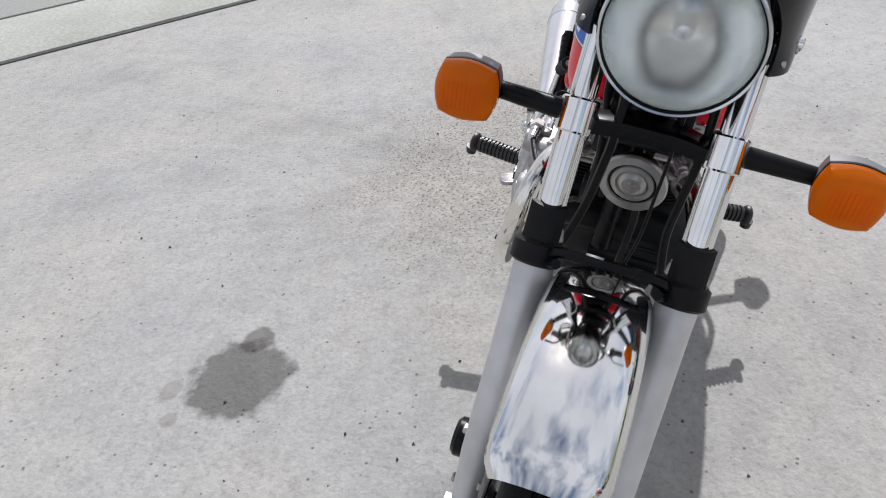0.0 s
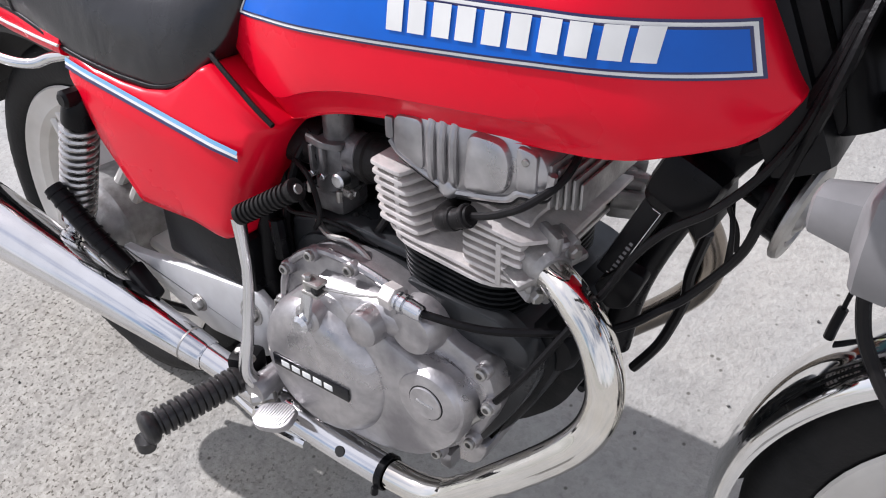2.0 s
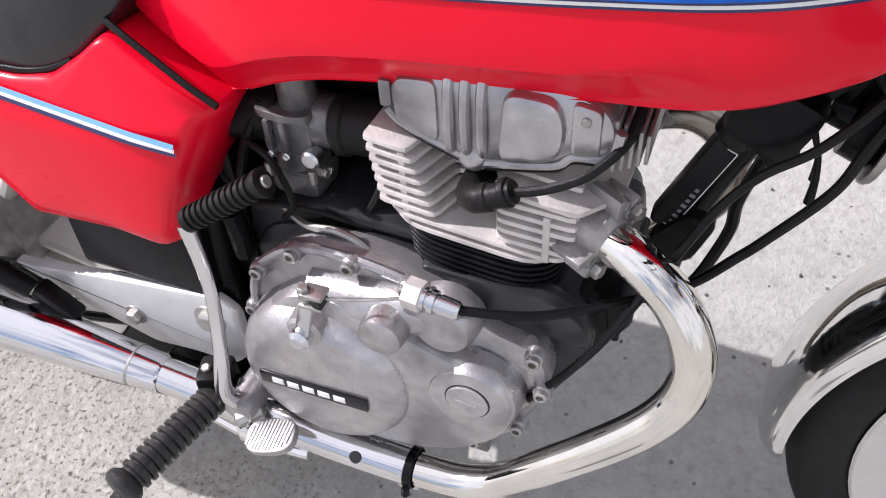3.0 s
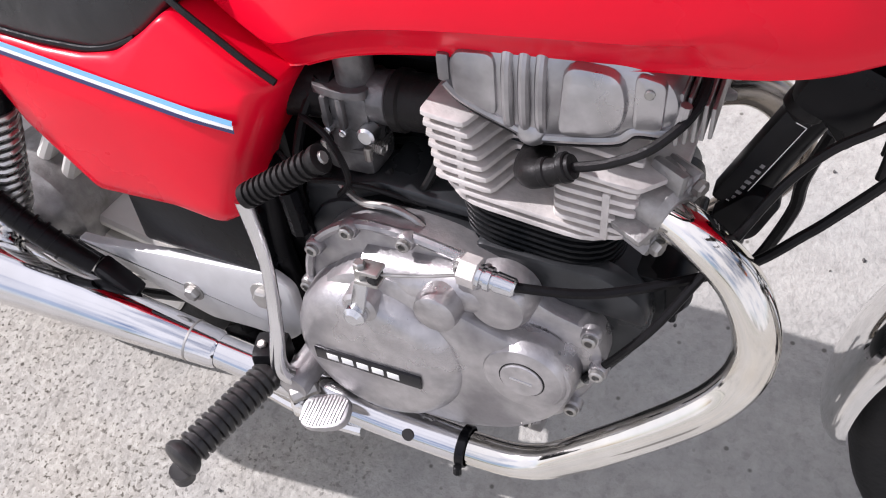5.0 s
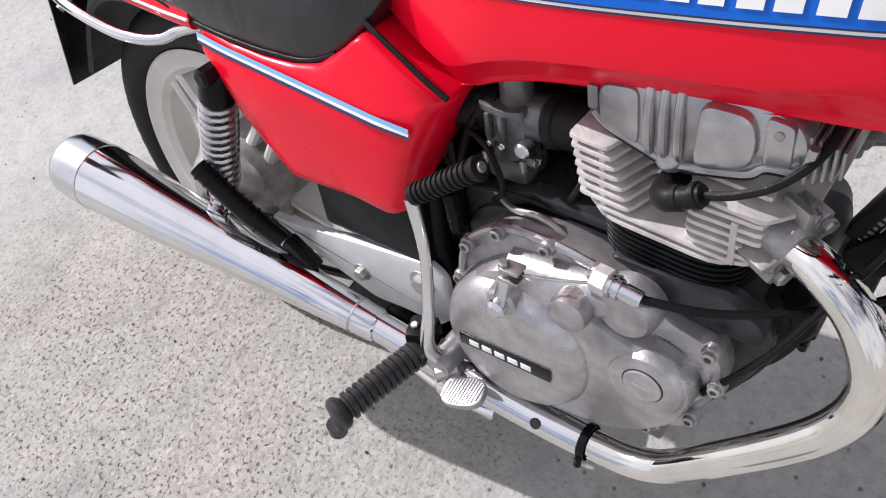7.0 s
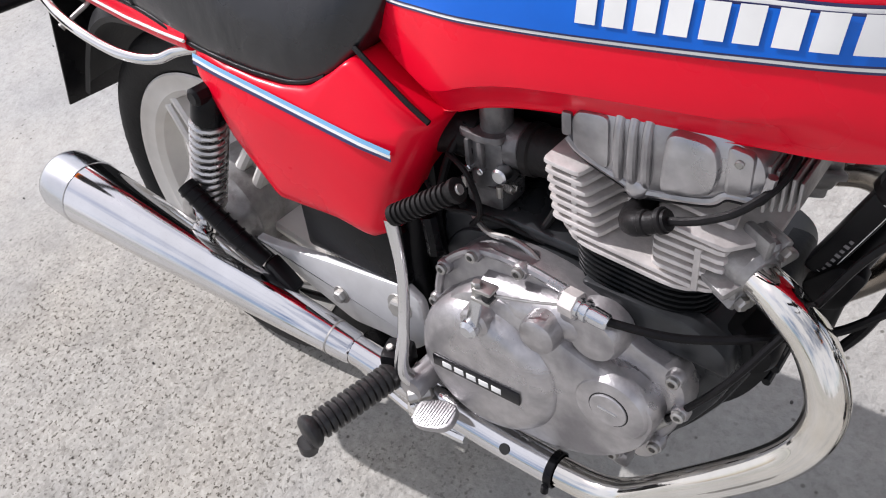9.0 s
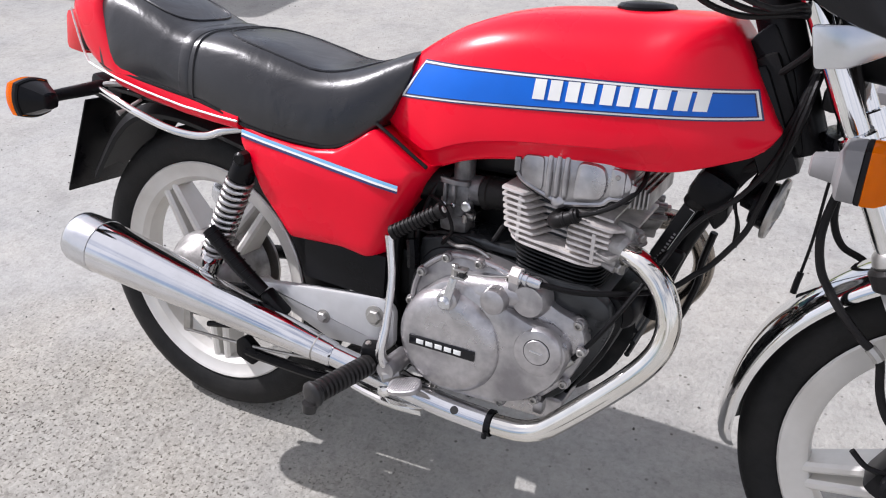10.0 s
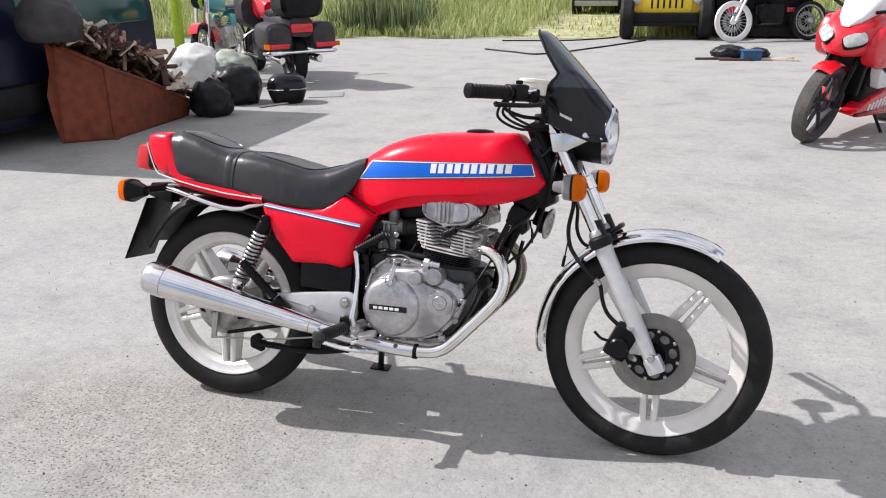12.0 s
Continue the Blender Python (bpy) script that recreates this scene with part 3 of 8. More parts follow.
# ---- seat
SEAT_U = [-0.178, -0.165, -0.13, -0.07, -0.01, 0.035, 0.075, 0.12, 0.19, 0.26, 0.315, 0.37, 0.42, 0.46, 0.485]
SEAT_LOW = [0.735, 0.700, 0.684, 0.678, 0.671, 0.665, 0.660, 0.652, 0.632, 0.622, 0.618, 0.620, 0.644, 0.690, 0.742]
SEAT_TOP = [0.772, 0.808, 0.826, 0.818, 0.797, 0.779, 0.772, 0.772, 0.765, 0.750, 0.738, 0.741, 0.755, 0.771, 0.776]
SEAT_HALF = [0.055, 0.090, 0.106, 0.112, 0.115, 0.117, 0.118, 0.121, 0.124, 0.125, 0.124, 0.120, 0.110, 0.094, 0.080]


def seat_ring(u, grow=0.0):
    lo, hi, half = curve_at(SEAT_U, SEAT_LOW, u), curve_at(SEAT_U, SEAT_TOP, u) + grow, curve_at(SEAT_U, SEAT_HALF, u) + grow
    pts = [(0.0, 0.0), (0.55, 0.0), (0.93, 0.01), (1.0, 0.10), (1.0, 0.34), (0.96, 0.60), (0.86, 0.82), (0.68, 0.94), (0.42, 0.99), (0.0, 1.0)]
    one = smooth_line([(u, -half * a, lo + (hi - lo) * b) for a, b in pts], 3)
    return one[:-1] + [Vector((q.x, -q.y, q.z)) for q in reversed(one[1:])]


def make_seat():
    us = np.linspace(-0.178, 0.485, 48)
    seat = fixed("seat", loft([seat_ring(float(u)) for u in us]), VINYL, label="stepped dual seat in creased black vinyl", sharp=60)
    for u0, width, name in ((0.060, 0.022, "seat_strap"), (0.082, 0.004, "seat_piping")):
        rings = []
        for k in range(5):
            u = u0 - width / 2 + width * k / 4
            g = (0.0025 if width < 0.01 else 0.0015) if 0 < k < 4 else 0.0004
            rings.append([q + Vector((0.05 * (q.z - 0.66), 0, 0)) for q in seat_ring(u, g)])
        fixed(name, loft(rings, caps=False), VINYL, seat)
    # sewn panels on top of both pads
    for u0, u1, k in ((-0.145, 0.030, 0.62), (0.105, 0.400, 0.66)):
        loop = []
        for t in np.linspace(0, 2 * math.pi, 40, endpoint=False):
            c, q = math.cos(t), math.sin(t)
            u = (u0 + u1) / 2 + (u1 - u0) / 2 * math.copysign(abs(c) ** 0.6, c)
            v = k * math.copysign(abs(q) ** 0.6, q)
            ring = seat_ring(float(u))
            half = curve_at(SEAT_U, SEAT_HALF, float(u))
            up = [p for p in ring if p.z > (curve_at(SEAT_U, SEAT_LOW, float(u)) + curve_at(SEAT_U, SEAT_TOP, float(u))) / 2]
            up.sort(key=lambda p: p.y)
            loop.append((u, v * half, float(np.interp(v * half, [p.y for p in up], [p.z for p in up])) + 0.0006))
        fixed("seat_seam", tube(loop + loop[:1], 0.0022, 6, smooth=False), VINYL, seat)
    # piping along the lower hem
    for s in (1, -1):
        fixed("hem", tube([(u, -s * curve_at(SEAT_U, SEAT_HALF, u) * 0.985, curve_at(SEAT_U, SEAT_LOW, u) + 0.004) for u in np.linspace(-0.16, 0.40, 22)], 0.0035, 8), RUBBER, seat)
    return seat


make_seat()


# ---- side panels and tail
def panel_slope(u, w):
    """How far the panel's face falls inward: towards its top, and past the fold along its front edge."""
    e = Vector((0.067, 0.144)).normalized()
    d = (0.466 - u) * -e.y + (0.466 - w) * e.x
    fold = max(0.0, d + 0.016)
    return max(0.0, w - 0.585) * 0.26 + max(0.0, u - 0.46) * 0.06 + fold * 0.9


def shell(outline, rings, bm=None):
    """A domed panel: outline in (u, w), rings of (scale, v)."""
    c = Vector((sum(q[0] for q in outline) / len(outline), sum(q[1] for q in outline) / len(outline)))
    rows = []
    for s, v in rings:
        row = []
        for q in outline:
            p = c + (Vector(q) - c) * s
            row.append((p.x, v + panel_slope(p.x, p.y), p.y))
        rows.append(row)
    return loft(rows, True, bm)


def rounded(outline, r=0.012, steps=4):
    """The outline with its corners rounded."""
    out, n = [], len(outline)
    for i in range(n):
        a, b, c = Vector(outline[i - 1]), Vector(outline[i]), Vector(outline[(i + 1) % n])
        ra = min(r, (a - b).length * 0.45)
        rc = min(r, (c - b).length * 0.45)
        p, q = b + (a - b).normalized() * ra, b + (c - b).normalized() * rc
        for k in range(steps + 1):
            t = k / steps
            out.append(tuple((1 - t) ** 2 * p + 2 * t * (1 - t) * b + t * t * q))
    return out


PANEL = [(0.190, 0.638), (0.186, 0.612), (0.234, 0.530), (0.292, 0.462), (0.395, 0.466), (0.442, 0.459), (0.466, 0.466), (0.490, 0.524), (0.533, 0.610),
         (0.484, 0.636), (0.438, 0.662), (0.412, 0.643), (0.380, 0.624), (0.340, 0.619), (0.300, 0.620), (0.245, 0.626)]


def make_panel(side):
    out = rounded(PANEL, 0.007, 3)
    bm = shell(out, [(0.985, -0.070), (1.0, -0.105), (1.0, -0.124), (0.985, -0.131), (0.955, -0.1345), (0.93, -0.1360), (0.90, -0.1370), (0.87, -0.1380), (0.84, -0.1385), (0.80, -0.139), (0.72, -0.1395), (0.64, -0.140), (0.4, -0.141), (0.05, -0.141)])
    if side < 0:
        mirrored(bm)
    p = fixed("side_panel", bm, RED, label="red plastic side panel with pinstripe", sharp=40)

    def film(name, a, b, width, lift, mat, lab):
        bm = bmesh.new()
        prev = None
        for k in range(25):
            t = k / 24
            u, w = a[0] + (b[0] - a[0]) * t, a[1] + (b[1] - a[1]) * t
            row = []
            for d in (-width / 2, width / 2):
                v = -0.1412 + panel_slope(u, w + d) - lift
                if u < 0.24:
                    v += (0.24 - u) * 0.05
                row.append(bm.verts.new((u + d * 0.25, v, w + d)))
            if prev:
                bm.faces.new((prev[0], row[0], row[1], prev[1]))
            prev = row
        if side < 0:
            mirrored(bm)
        fixed(name, bm, mat, p, lab)

    # black tube laid along the groove to paint the gap's shade
    seal = tube([(0.440, side * -0.104, 0.669), (0.462, side * -0.110, 0.660), (0.490, side * -0.115, 0.646), (0.515, side * -0.119, 0.633), (0.538, side * -0.120, 0.620)], 0.0030, 8)
    fixed("panel_gap_line", seal, RUBBER, p, "black line painting the shaded gap against the tank")
    film("pinstripe_edge", (0.196, 0.6190), (0.500, 0.5795), 0.0046, 0.0006, NAVY, "navy pinstripe edge")
    film("pinstripe_line", (0.196, 0.6228), (0.500, 0.5833), 0.0042, 0.0008, WHITE, "white pinstripe line")
    film("pinstripe", (0.196, 0.6266), (0.500, 0.5871), 0.0046, 0.0010, LIGHT_BLUE, "light blue pinstripe")


make_panel(1)
make_panel(-1)

TAIL_U = [-0.258, -0.252, -0.236, -0.205, -0.158, -0.10, -0.03, 0.06, 0.14, 0.185]
TAIL_LOW = [0.742, 0.715, 0.697, 0.684, 0.671, 0.658, 0.645, 0.632, 0.626, 0.624]
TAIL_TOP = [0.772, 0.800, 0.813, 0.820, 0.822, 0.712, 0.690, 0.676, 0.664, 0.658]
TAIL_HALF = [0.070, 0.085, 0.094, 0.101, 0.107, 0.113, 0.117, 0.121, 0.125, 0.127]


def make_tail():
    rings = []
    for u in np.linspace(-0.258, 0.185, 36):
        lo, hi, half = (float(np.interp(u, TAIL_U, q)) for q in (TAIL_LOW, TAIL_TOP, TAIL_HALF))
        pts = [(0.0, 0.0), (0.80, 0.0), (0.97, 0.08), (1.0, 0.30), (0.985, 0.62), (0.92, 0.86), (0.72, 0.98), (0.0, 1.0)]
        rake = 0.40 * min(1.0, max(0.0, (-0.11 - u) / 0.12))
        one = smooth_line([(u + rake * (0.82 - lo - (hi - lo) * b), -half * a, lo + (hi - lo) * b) for a, b in pts], 3)
        rings.append(one[:-1] + [Vector((q.x, -q.y, q.z)) for q in reversed(one[1:])])
    tail = fixed("tail_cowl", loft(rings), RED, label="red plastic tail cowl", sharp=45)
    for s in (1, -1):
        fixed("pinstripe", tube([(u, -s * (float(np.interp(u, TAIL_U, TAIL_HALF)) + 0.0005), float(np.interp(u, TAIL_U, TAIL_LOW)) + 0.016) for u in np.linspace(-0.182, 0.185, 16)], 0.0020, 6), WHITE, tail, "pale pinstripe")
        fixed("pinstripe", tube([(-0.182, -s * 0.1045, 0.693), (-0.198, -s * 0.1010, 0.712), (-0.216, -s * 0.0965, 0.748), (-0.231, -s * 0.0920, 0.785)], 0.0018, 6), WHITE, tail, "pale pinstripe")
    lamp = fixed("tail_lamp", box((-0.262, 0, 0.738), (0.058, 0.130, 0.078), 0.014, Matrix.Rotation(radians(8), 4, 'Y')), TAIL_RED, label="red tail lamp lens")
    fixed("tail_lamp_base", box((-0.232, 0, 0.745), (0.030, 0.140, 0.080), 0.010), BLACK, lamp)


make_tail()


# ---- wheels
def make_wheel(name, centre, radius, section, rim_r, hub_r, hub_half, m, label):
    c = Vector(centre)
    keep = lambda nm, bm, mat, par, lab="": part(nm, turned(bm, m), mat, par, lab)
    half = section / 2
    # rim
    prof = [(-half * 0.80, rim_r), (-half * 0.86, rim_r - 0.003), (-half * 0.80, rim_r - 0.010), (-half * 0.74, rim_r - 0.013), (-half * 0.68, rim_r - 0.030), (-half * 0.45, rim_r - 0.040), (-half * 0.2, rim_r - 0.042),
            (half * 0.2, rim_r - 0.042), (half * 0.45, rim_r - 0.040), (half * 0.68, rim_r - 0.030), (half * 0.74, rim_r - 0.013), (half * 0.80, rim_r - 0.010), (half * 0.86, rim_r - 0.003), (half * 0.80, rim_r), (half * 0.5, rim_r - 0.012), (-half * 0.5, rim_r - 0.012)]
    wheel = keep(name, lathe(prof + prof[:1], c, (0, 1, 0), 72, caps=False), WHEEL, bike, label)
    # tyre
    prof = []
    top, low = radius, rim_r - 0.004
    for a, r in ((-0.62, low), (-0.86, low + 0.010), (-1.0, low + (top - low) * 0.42), (-0.97, low + (top - low) * 0.62), (-0.80, low + (top - low) * 0.84), (-0.5, low + (top - low) * 0.955),
                 (-0.2, top - 0.0006), (-0.16, top - 0.0046), (-0.10, top - 0.0046), (-0.06, top), (0.06, top), (0.10, top - 0.0046), (0.16, top - 0.0046), (0.2, top - 0.0006), (0.5, low + (top - low) * 0.955),
                 (0.80, low + (top - low) * 0.84), (0.97, low + (top - low) * 0.62), (1.0, low + (top - low) * 0.42), (0.86, low + 0.010), (0.62, low)):
        prof.append((a * half, r))
    tyre = keep("tyre", lathe(prof, c, (0, 1, 0), 96, caps=False), TYRE, wheel, "black road tyre")
    # shoulder tread blocks
    bm = bmesh.new()
    for side in (-1, 1):
        for k in range(64):
            a = 2 * math.pi * k / 64
            mt = Matrix.Translation(c) @ Matrix.Rotation(a, 4, 'Y') @ Matrix.Translation((radius - 0.0112, side * half * 0.60, 0)) @ Matrix.Rotation(side * radians(33), 4, 'Z')
            bmesh.ops.create_cube(bm, size=1.0, matrix=mt @ Matrix.Diagonal((0.005, half * 0.52, 0.013, 1)))
    tagged(keep("tread", bm, TYRE, wheel), kind="stuff")
    # five paired pressed spokes
    r0, r1 = hub_r * 0.8, rim_r - 0.030
    for k in range(5):
        a = 2 * math.pi * k / 5 - radians(90)
        bm = bmesh.new()
        for off in (-1, 1):
            w0, w1 = 0.020 * off, 0.0135 * off
            rows = []
            for t in (0.0, 0.25, 0.5, 0.75, 1.0):
                r = r0 + (r1 - r0) * t
                y = w0 + (w1 - w0) * t
                wd = 0.0095 - 0.001 * t
                h = (0.030 - 0.012 * t)
                ring = [(r, -h, y - wd), (r, -h - 0.004, y - wd * 0.4), (r, -h - 0.004, y + wd * 0.4), (r, -h, y + wd), (r, h, y + wd), (r, h + 0.004, y + wd * 0.4), (r, h + 0.004, y - wd * 0.4), (r, h, y - wd)]
                rows.append(ring)
            loft(rows, True, bm)
        # web between the two ribs, set back
        loft([[(r0 + (r1 - r0) * t, -0.010, -0.012), (r0 + (r1 - r0) * t, -0.010, 0.012), (r0 + (r1 - r0) * t, 0.010, 0.012), (r0 + (r1 - r0) * t, 0.010, -0.012)] for t in (0, 0.38)], True, bm)
        turned(bm, Matrix.Translation(c) @ Matrix.Rotation(-a, 4, 'Y'))
        keep("spoke", bm, WHEEL, wheel)
    hub = keep("hub", lathe([(-hub_half, hub_r * 0.55), (-hub_half, hub_r * 0.9), (-hub_half + 0.006, hub_r), (-0.012, hub_r), (-0.012, hub_r * 1.02), (0.012, hub_r * 1.02), (0.012, hub_r), (hub_half - 0.006, hub_r), (hub_half, hub_r * 0.9), (hub_half, hub_r * 0.55)], c, (0, 1, 0), 40), ALLOY, wheel, "cast alloy hub")
    return wheel, keep


REAR_C, FRONT_C = (0.018, 0, 0.293), (WHEELBASE, 0, 0.297)
rear_wheel, rear_keep = make_wheel("rear_wheel", REAR_C, 0.295, 0.082, 0.228, 0.062, 0.040, Matrix(), "silver-white pressed-spoke rear wheel")
front_wheel, front_keep = make_wheel("front_wheel", FRONT_C, 0.300, 0.074, 0.240, 0.045, 0.038, STEER, "silver-white pressed-spoke front wheel")

# rear drum brake with plate, arm and sprocket side
rear_keep("brake_drum", lathe([(0.036, 0.090), (-0.045, 0.092), (-0.052, 0.090), (-0.056, 0.084), (-0.066, 0.080), (-0.084, 0.070), (-0.094, 0.052), (-0.098, 0.030), (-0.100, 0.0)], REAR_C, (0, 1, 0), 40), ALLOY_DULL, rear_wheel, "dull alloy rear brake drum cover")
rear_keep("sprocket", lathe([(0.052, 0.03), (0.052, 0.098), (0.058, 0.098), (0.058, 0.03)], REAR_C, (0, 1, 0), 44), STEEL, rear_wheel, "steel rear sprocket")
fixed("brake_arm", prism(rounded([(0.010, 0.20), (0.028, 0.20), (0.036, 0.285), (0.018, 0.290)], 0.006), -0.105, -0.113, 0.002), STEEL, label="rear brake lever arm")
fixed("brake_rod", tube([(0.02, -0.112, 0.205), (0.22, -0.118, 0.222), (0.44, -0.135, 0.262)], 0.003, 8), STEEL, label="thin steel brake rod")
fixed("torque_arm", tube([(0.06, -0.094, 0.22), (0.24, -0.10, 0.262), (0.40, -0.10, 0.30)], 0.006, 8), BLACK, label="black brake torque arm")
fixed("axle_nut", lathe([(-0.100, 0.013), (-0.135, 0.013), (-0.138, 0.010), (-0.138, 0.0)], REAR_C, (0, 1, 0), 6), STEEL, label="rear axle nut", sharp=20)

# front disc, carrier and caliper
disc = front_keep("brake_disc", lathe([(-0.063, 0.068), (-0.063, 0.112), (-0.058, 0.112), (-0.058, 0.068), (-0.063, 0.068)], FRONT_C, (0, 1, 0), 64, caps=False), DISC, front_wheel, "worn grey steel brake disc")
carrier = lathe([(-0.045, 0.030), (-0.066, 0.034), (-0.0665, 0.060), (-0.0655, 0.071), (-0.056, 0.071), (-0.050, 0.045)], FRONT_C, (0, 1, 0), 48)
front_keep("disc_carrier", carrier, BLACK, front_wheel, "black disc carrier")
for k in range(8):
    a = 2 * math.pi * k / 8 + 0.2
    m = Matrix.Translation(Vector(FRONT_C) + Vector((0.0535 * math.cos(a), 0, 0.0535 * math.sin(a)))) @ Matrix.Rotation(-a, 4, 'Y')
    oval = [(0.0105 * math.cos(t), 0.0135 * math.sin(t)) for t in np.linspace(0, 2 * math.pi, 16, endpoint=False)]
    front_keep("carrier_web", turned(prism(oval, -0.064, -0.0672, 0.0008), m), CARB_ALLOY, front_wheel, "grimy hub face in a carrier slot")
    b = a + math.pi / 8
    p = Vector(FRONT_C) + Vector((0.067 * math.cos(b), -0.0645, 0.067 * math.sin(b)))
    front_keep("disc_bolt", rod(p, p + Vector((0, -0.005, 0)), 0.0048, 8), STEEL, front_wheel)
steered("speedometer_drive", lathe([(0.035, 0.032), (0.066, 0.032), (0.070, 0.028), (0.070, 0.0)], FRONT_C, (0, 1, 0), 24), ALLOY, label="alloy speedometer drive")
cal = steered("brake_caliper", box((1.238, -0.072, 0.325), (0.066, 0.062, 0.092), 0.014, Matrix.Rotation(radians(25), 4, 'Y')), BLACK, label="black single-piston brake caliper")
steered("caliper_piston_cover", rod((1.236, -0.100, 0.318), (1.236, -0.124, 0.318), 0.026, 20), PLASTIC, cal)
steered("caliper_bracket", prism(rounded([(1.262, 0.300), (1.300, 0.300), (1.285, 0.372), (1.250, 0.378)], 0.008), -0.085, -0.098, 0.003), ALLOY, cal, "alloy caliper bracket")
for du, dw in ((0.02, 0.045), (-0.018, -0.05), (0.034, -0.035)):
    steered("caliper_bolt", rod((1.245 + du, -0.098, 0.325 + dw), (1.245 + du, -0.110, 0.325 + dw), 0.007, 6), STEEL, cal)
steered("bleed_nipple", tube([(1.215, -0.1, 0.33), (1.19, -0.105, 0.335), (1.17, -0.105, 0.352)], 0.004, 8), RUBBER, cal, "black bleed pipe")


# ---- front fork
def fork_u(w):
    return 1.329 - (w - 0.268) * 0.505


def fork_at(w, v, fwd=0.0):
    return Vector((fork_u(w) + fwd, v, w))


for s in (-1, 1):
    v = 0.082 * s
    leg = steered("fork_slider", tube([fork_at(0.262, v), fork_at(0.30, v), fork_at(0.36, v), fork_at(0.55, v), fork_at(0.580, v)], [0.017, 0.019, 0.0225, 0.0235, 0.0245], 24, smooth=False), SILVER, label="silver fork slider")
    steered("axle_clamp", box(fork_at(0.276, v, 0.004), (0.046, 0.040, 0.046), 0.008, Matrix.Rotation(radians(-27), 4, 'Y')), SILVER, leg)
    steered("axle_bolt", rod((FRONT_C[0], v, FRONT_C[2]), (FRONT_C[0], v + 0.028 * s, FRONT_C[2]), 0.011, 6), STEEL, leg)
    steered("stanchion", tube([fork_at(0.57, v), fork_at(0.735, v), fork_at(0.736, v), fork_at(0.915, v)], [0.0172, 0.0172, 0.0140, 0.0140], 24, smooth=False), CHROME, leg, "chrome fork stanchion")
    steered("dust_seal", tube([fork_at(0.577, v), fork_at(0.580, v), fork_at(0.599, v), fork_at(0.603, v)], [0.027, 0.0310, 0.0310, 0.026], 24, smooth=False), RUBBER, leg, "black rubber dust seal")
    steered("seal_cup", tube([fork_at(0.602, v), fork_at(0.606, v), fork_at(0.616, v), fork_at(0.620, v)], [0.022, 0.0245, 0.022, 0.018], 24, smooth=False), STEEL, leg)
    rows = []
    for w in (0.600, 0.604, 0.624, 0.644, 0.648):
        c, ring = fork_at(w, v), []
        for r, angs in ((0.0275, np.linspace(-50, 50, 13)), (0.0215, np.linspace(50, -50, 13))):
            ring += [c + Vector((r * math.cos(radians(a)), r * math.sin(radians(a)), 0)) for a in angs]
        rows.append(ring)
    steered("fork_shield", loft(rows), RUBBER, leg, "black rubber fork shield")
    steered("indicator_clamp", tube([fork_at(0.713, v), fork_at(0.715, v), fork_at(0.746, v), fork_at(0.748, v)], [0.0195, 0.0215, 0.0215, 0.0195], 24, smooth=False), CHROME, leg, "chrome indicator clamp")
    # headlight bracket: a folded plate from the stanchion to the lamp shell
    prs = prism(rounded([(1.028, 0.818), (1.064, 0.823), (1.119, 0.852), (1.074, 0.872), (1.016, 0.867)], 0.006), v * 1.16, v * 1.16 + 0.006 * s, 0.002)
    ear = steered("headlamp_bracket", prs, BRUSHED, label="bright headlamp bracket")
    steered("bracket_bolt", rod((1.110, v * 1.16 - 0.012 * s, 0.866), (1.110, v * 1.16 + 0.014 * s, 0.866), 0.007, 14), CHROME, ear)
    steered("fork_cover", tube([fork_at(0.750, v), fork_at(0.905, v)], 0.0152, 24, smooth=False), CHROME, leg, "chrome upper fork cover")
for w, name, half, thick in ((0.905, "top_yoke", 0.108, 0.013), (0.724, "lower_yoke", 0.080, 0.009)):
    c = fork_at(w, 0, -0.012)
    bm = prism(rounded([(c.x - 0.040, -0.025), (c.x - 0.006, -half), (c.x + 0.018, -half), (c.x + 0.004, -0.03), (c.x + 0.004, 0.03), (c.x + 0.018, half), (c.x - 0.006, half), (c.x - 0.040, 0.025)], 0.008), w - thick, w + thick, 0.003, plane="xy")
    steered(name, bm, BLACK, label="black fork yoke")
fixed("steering_head", tube([(1.068 - 0.035, 0, 0.70), (0.972 - 0.018, 0, 0.895)], 0.028, 20, smooth=False), BLACK, label="black steering head tube")

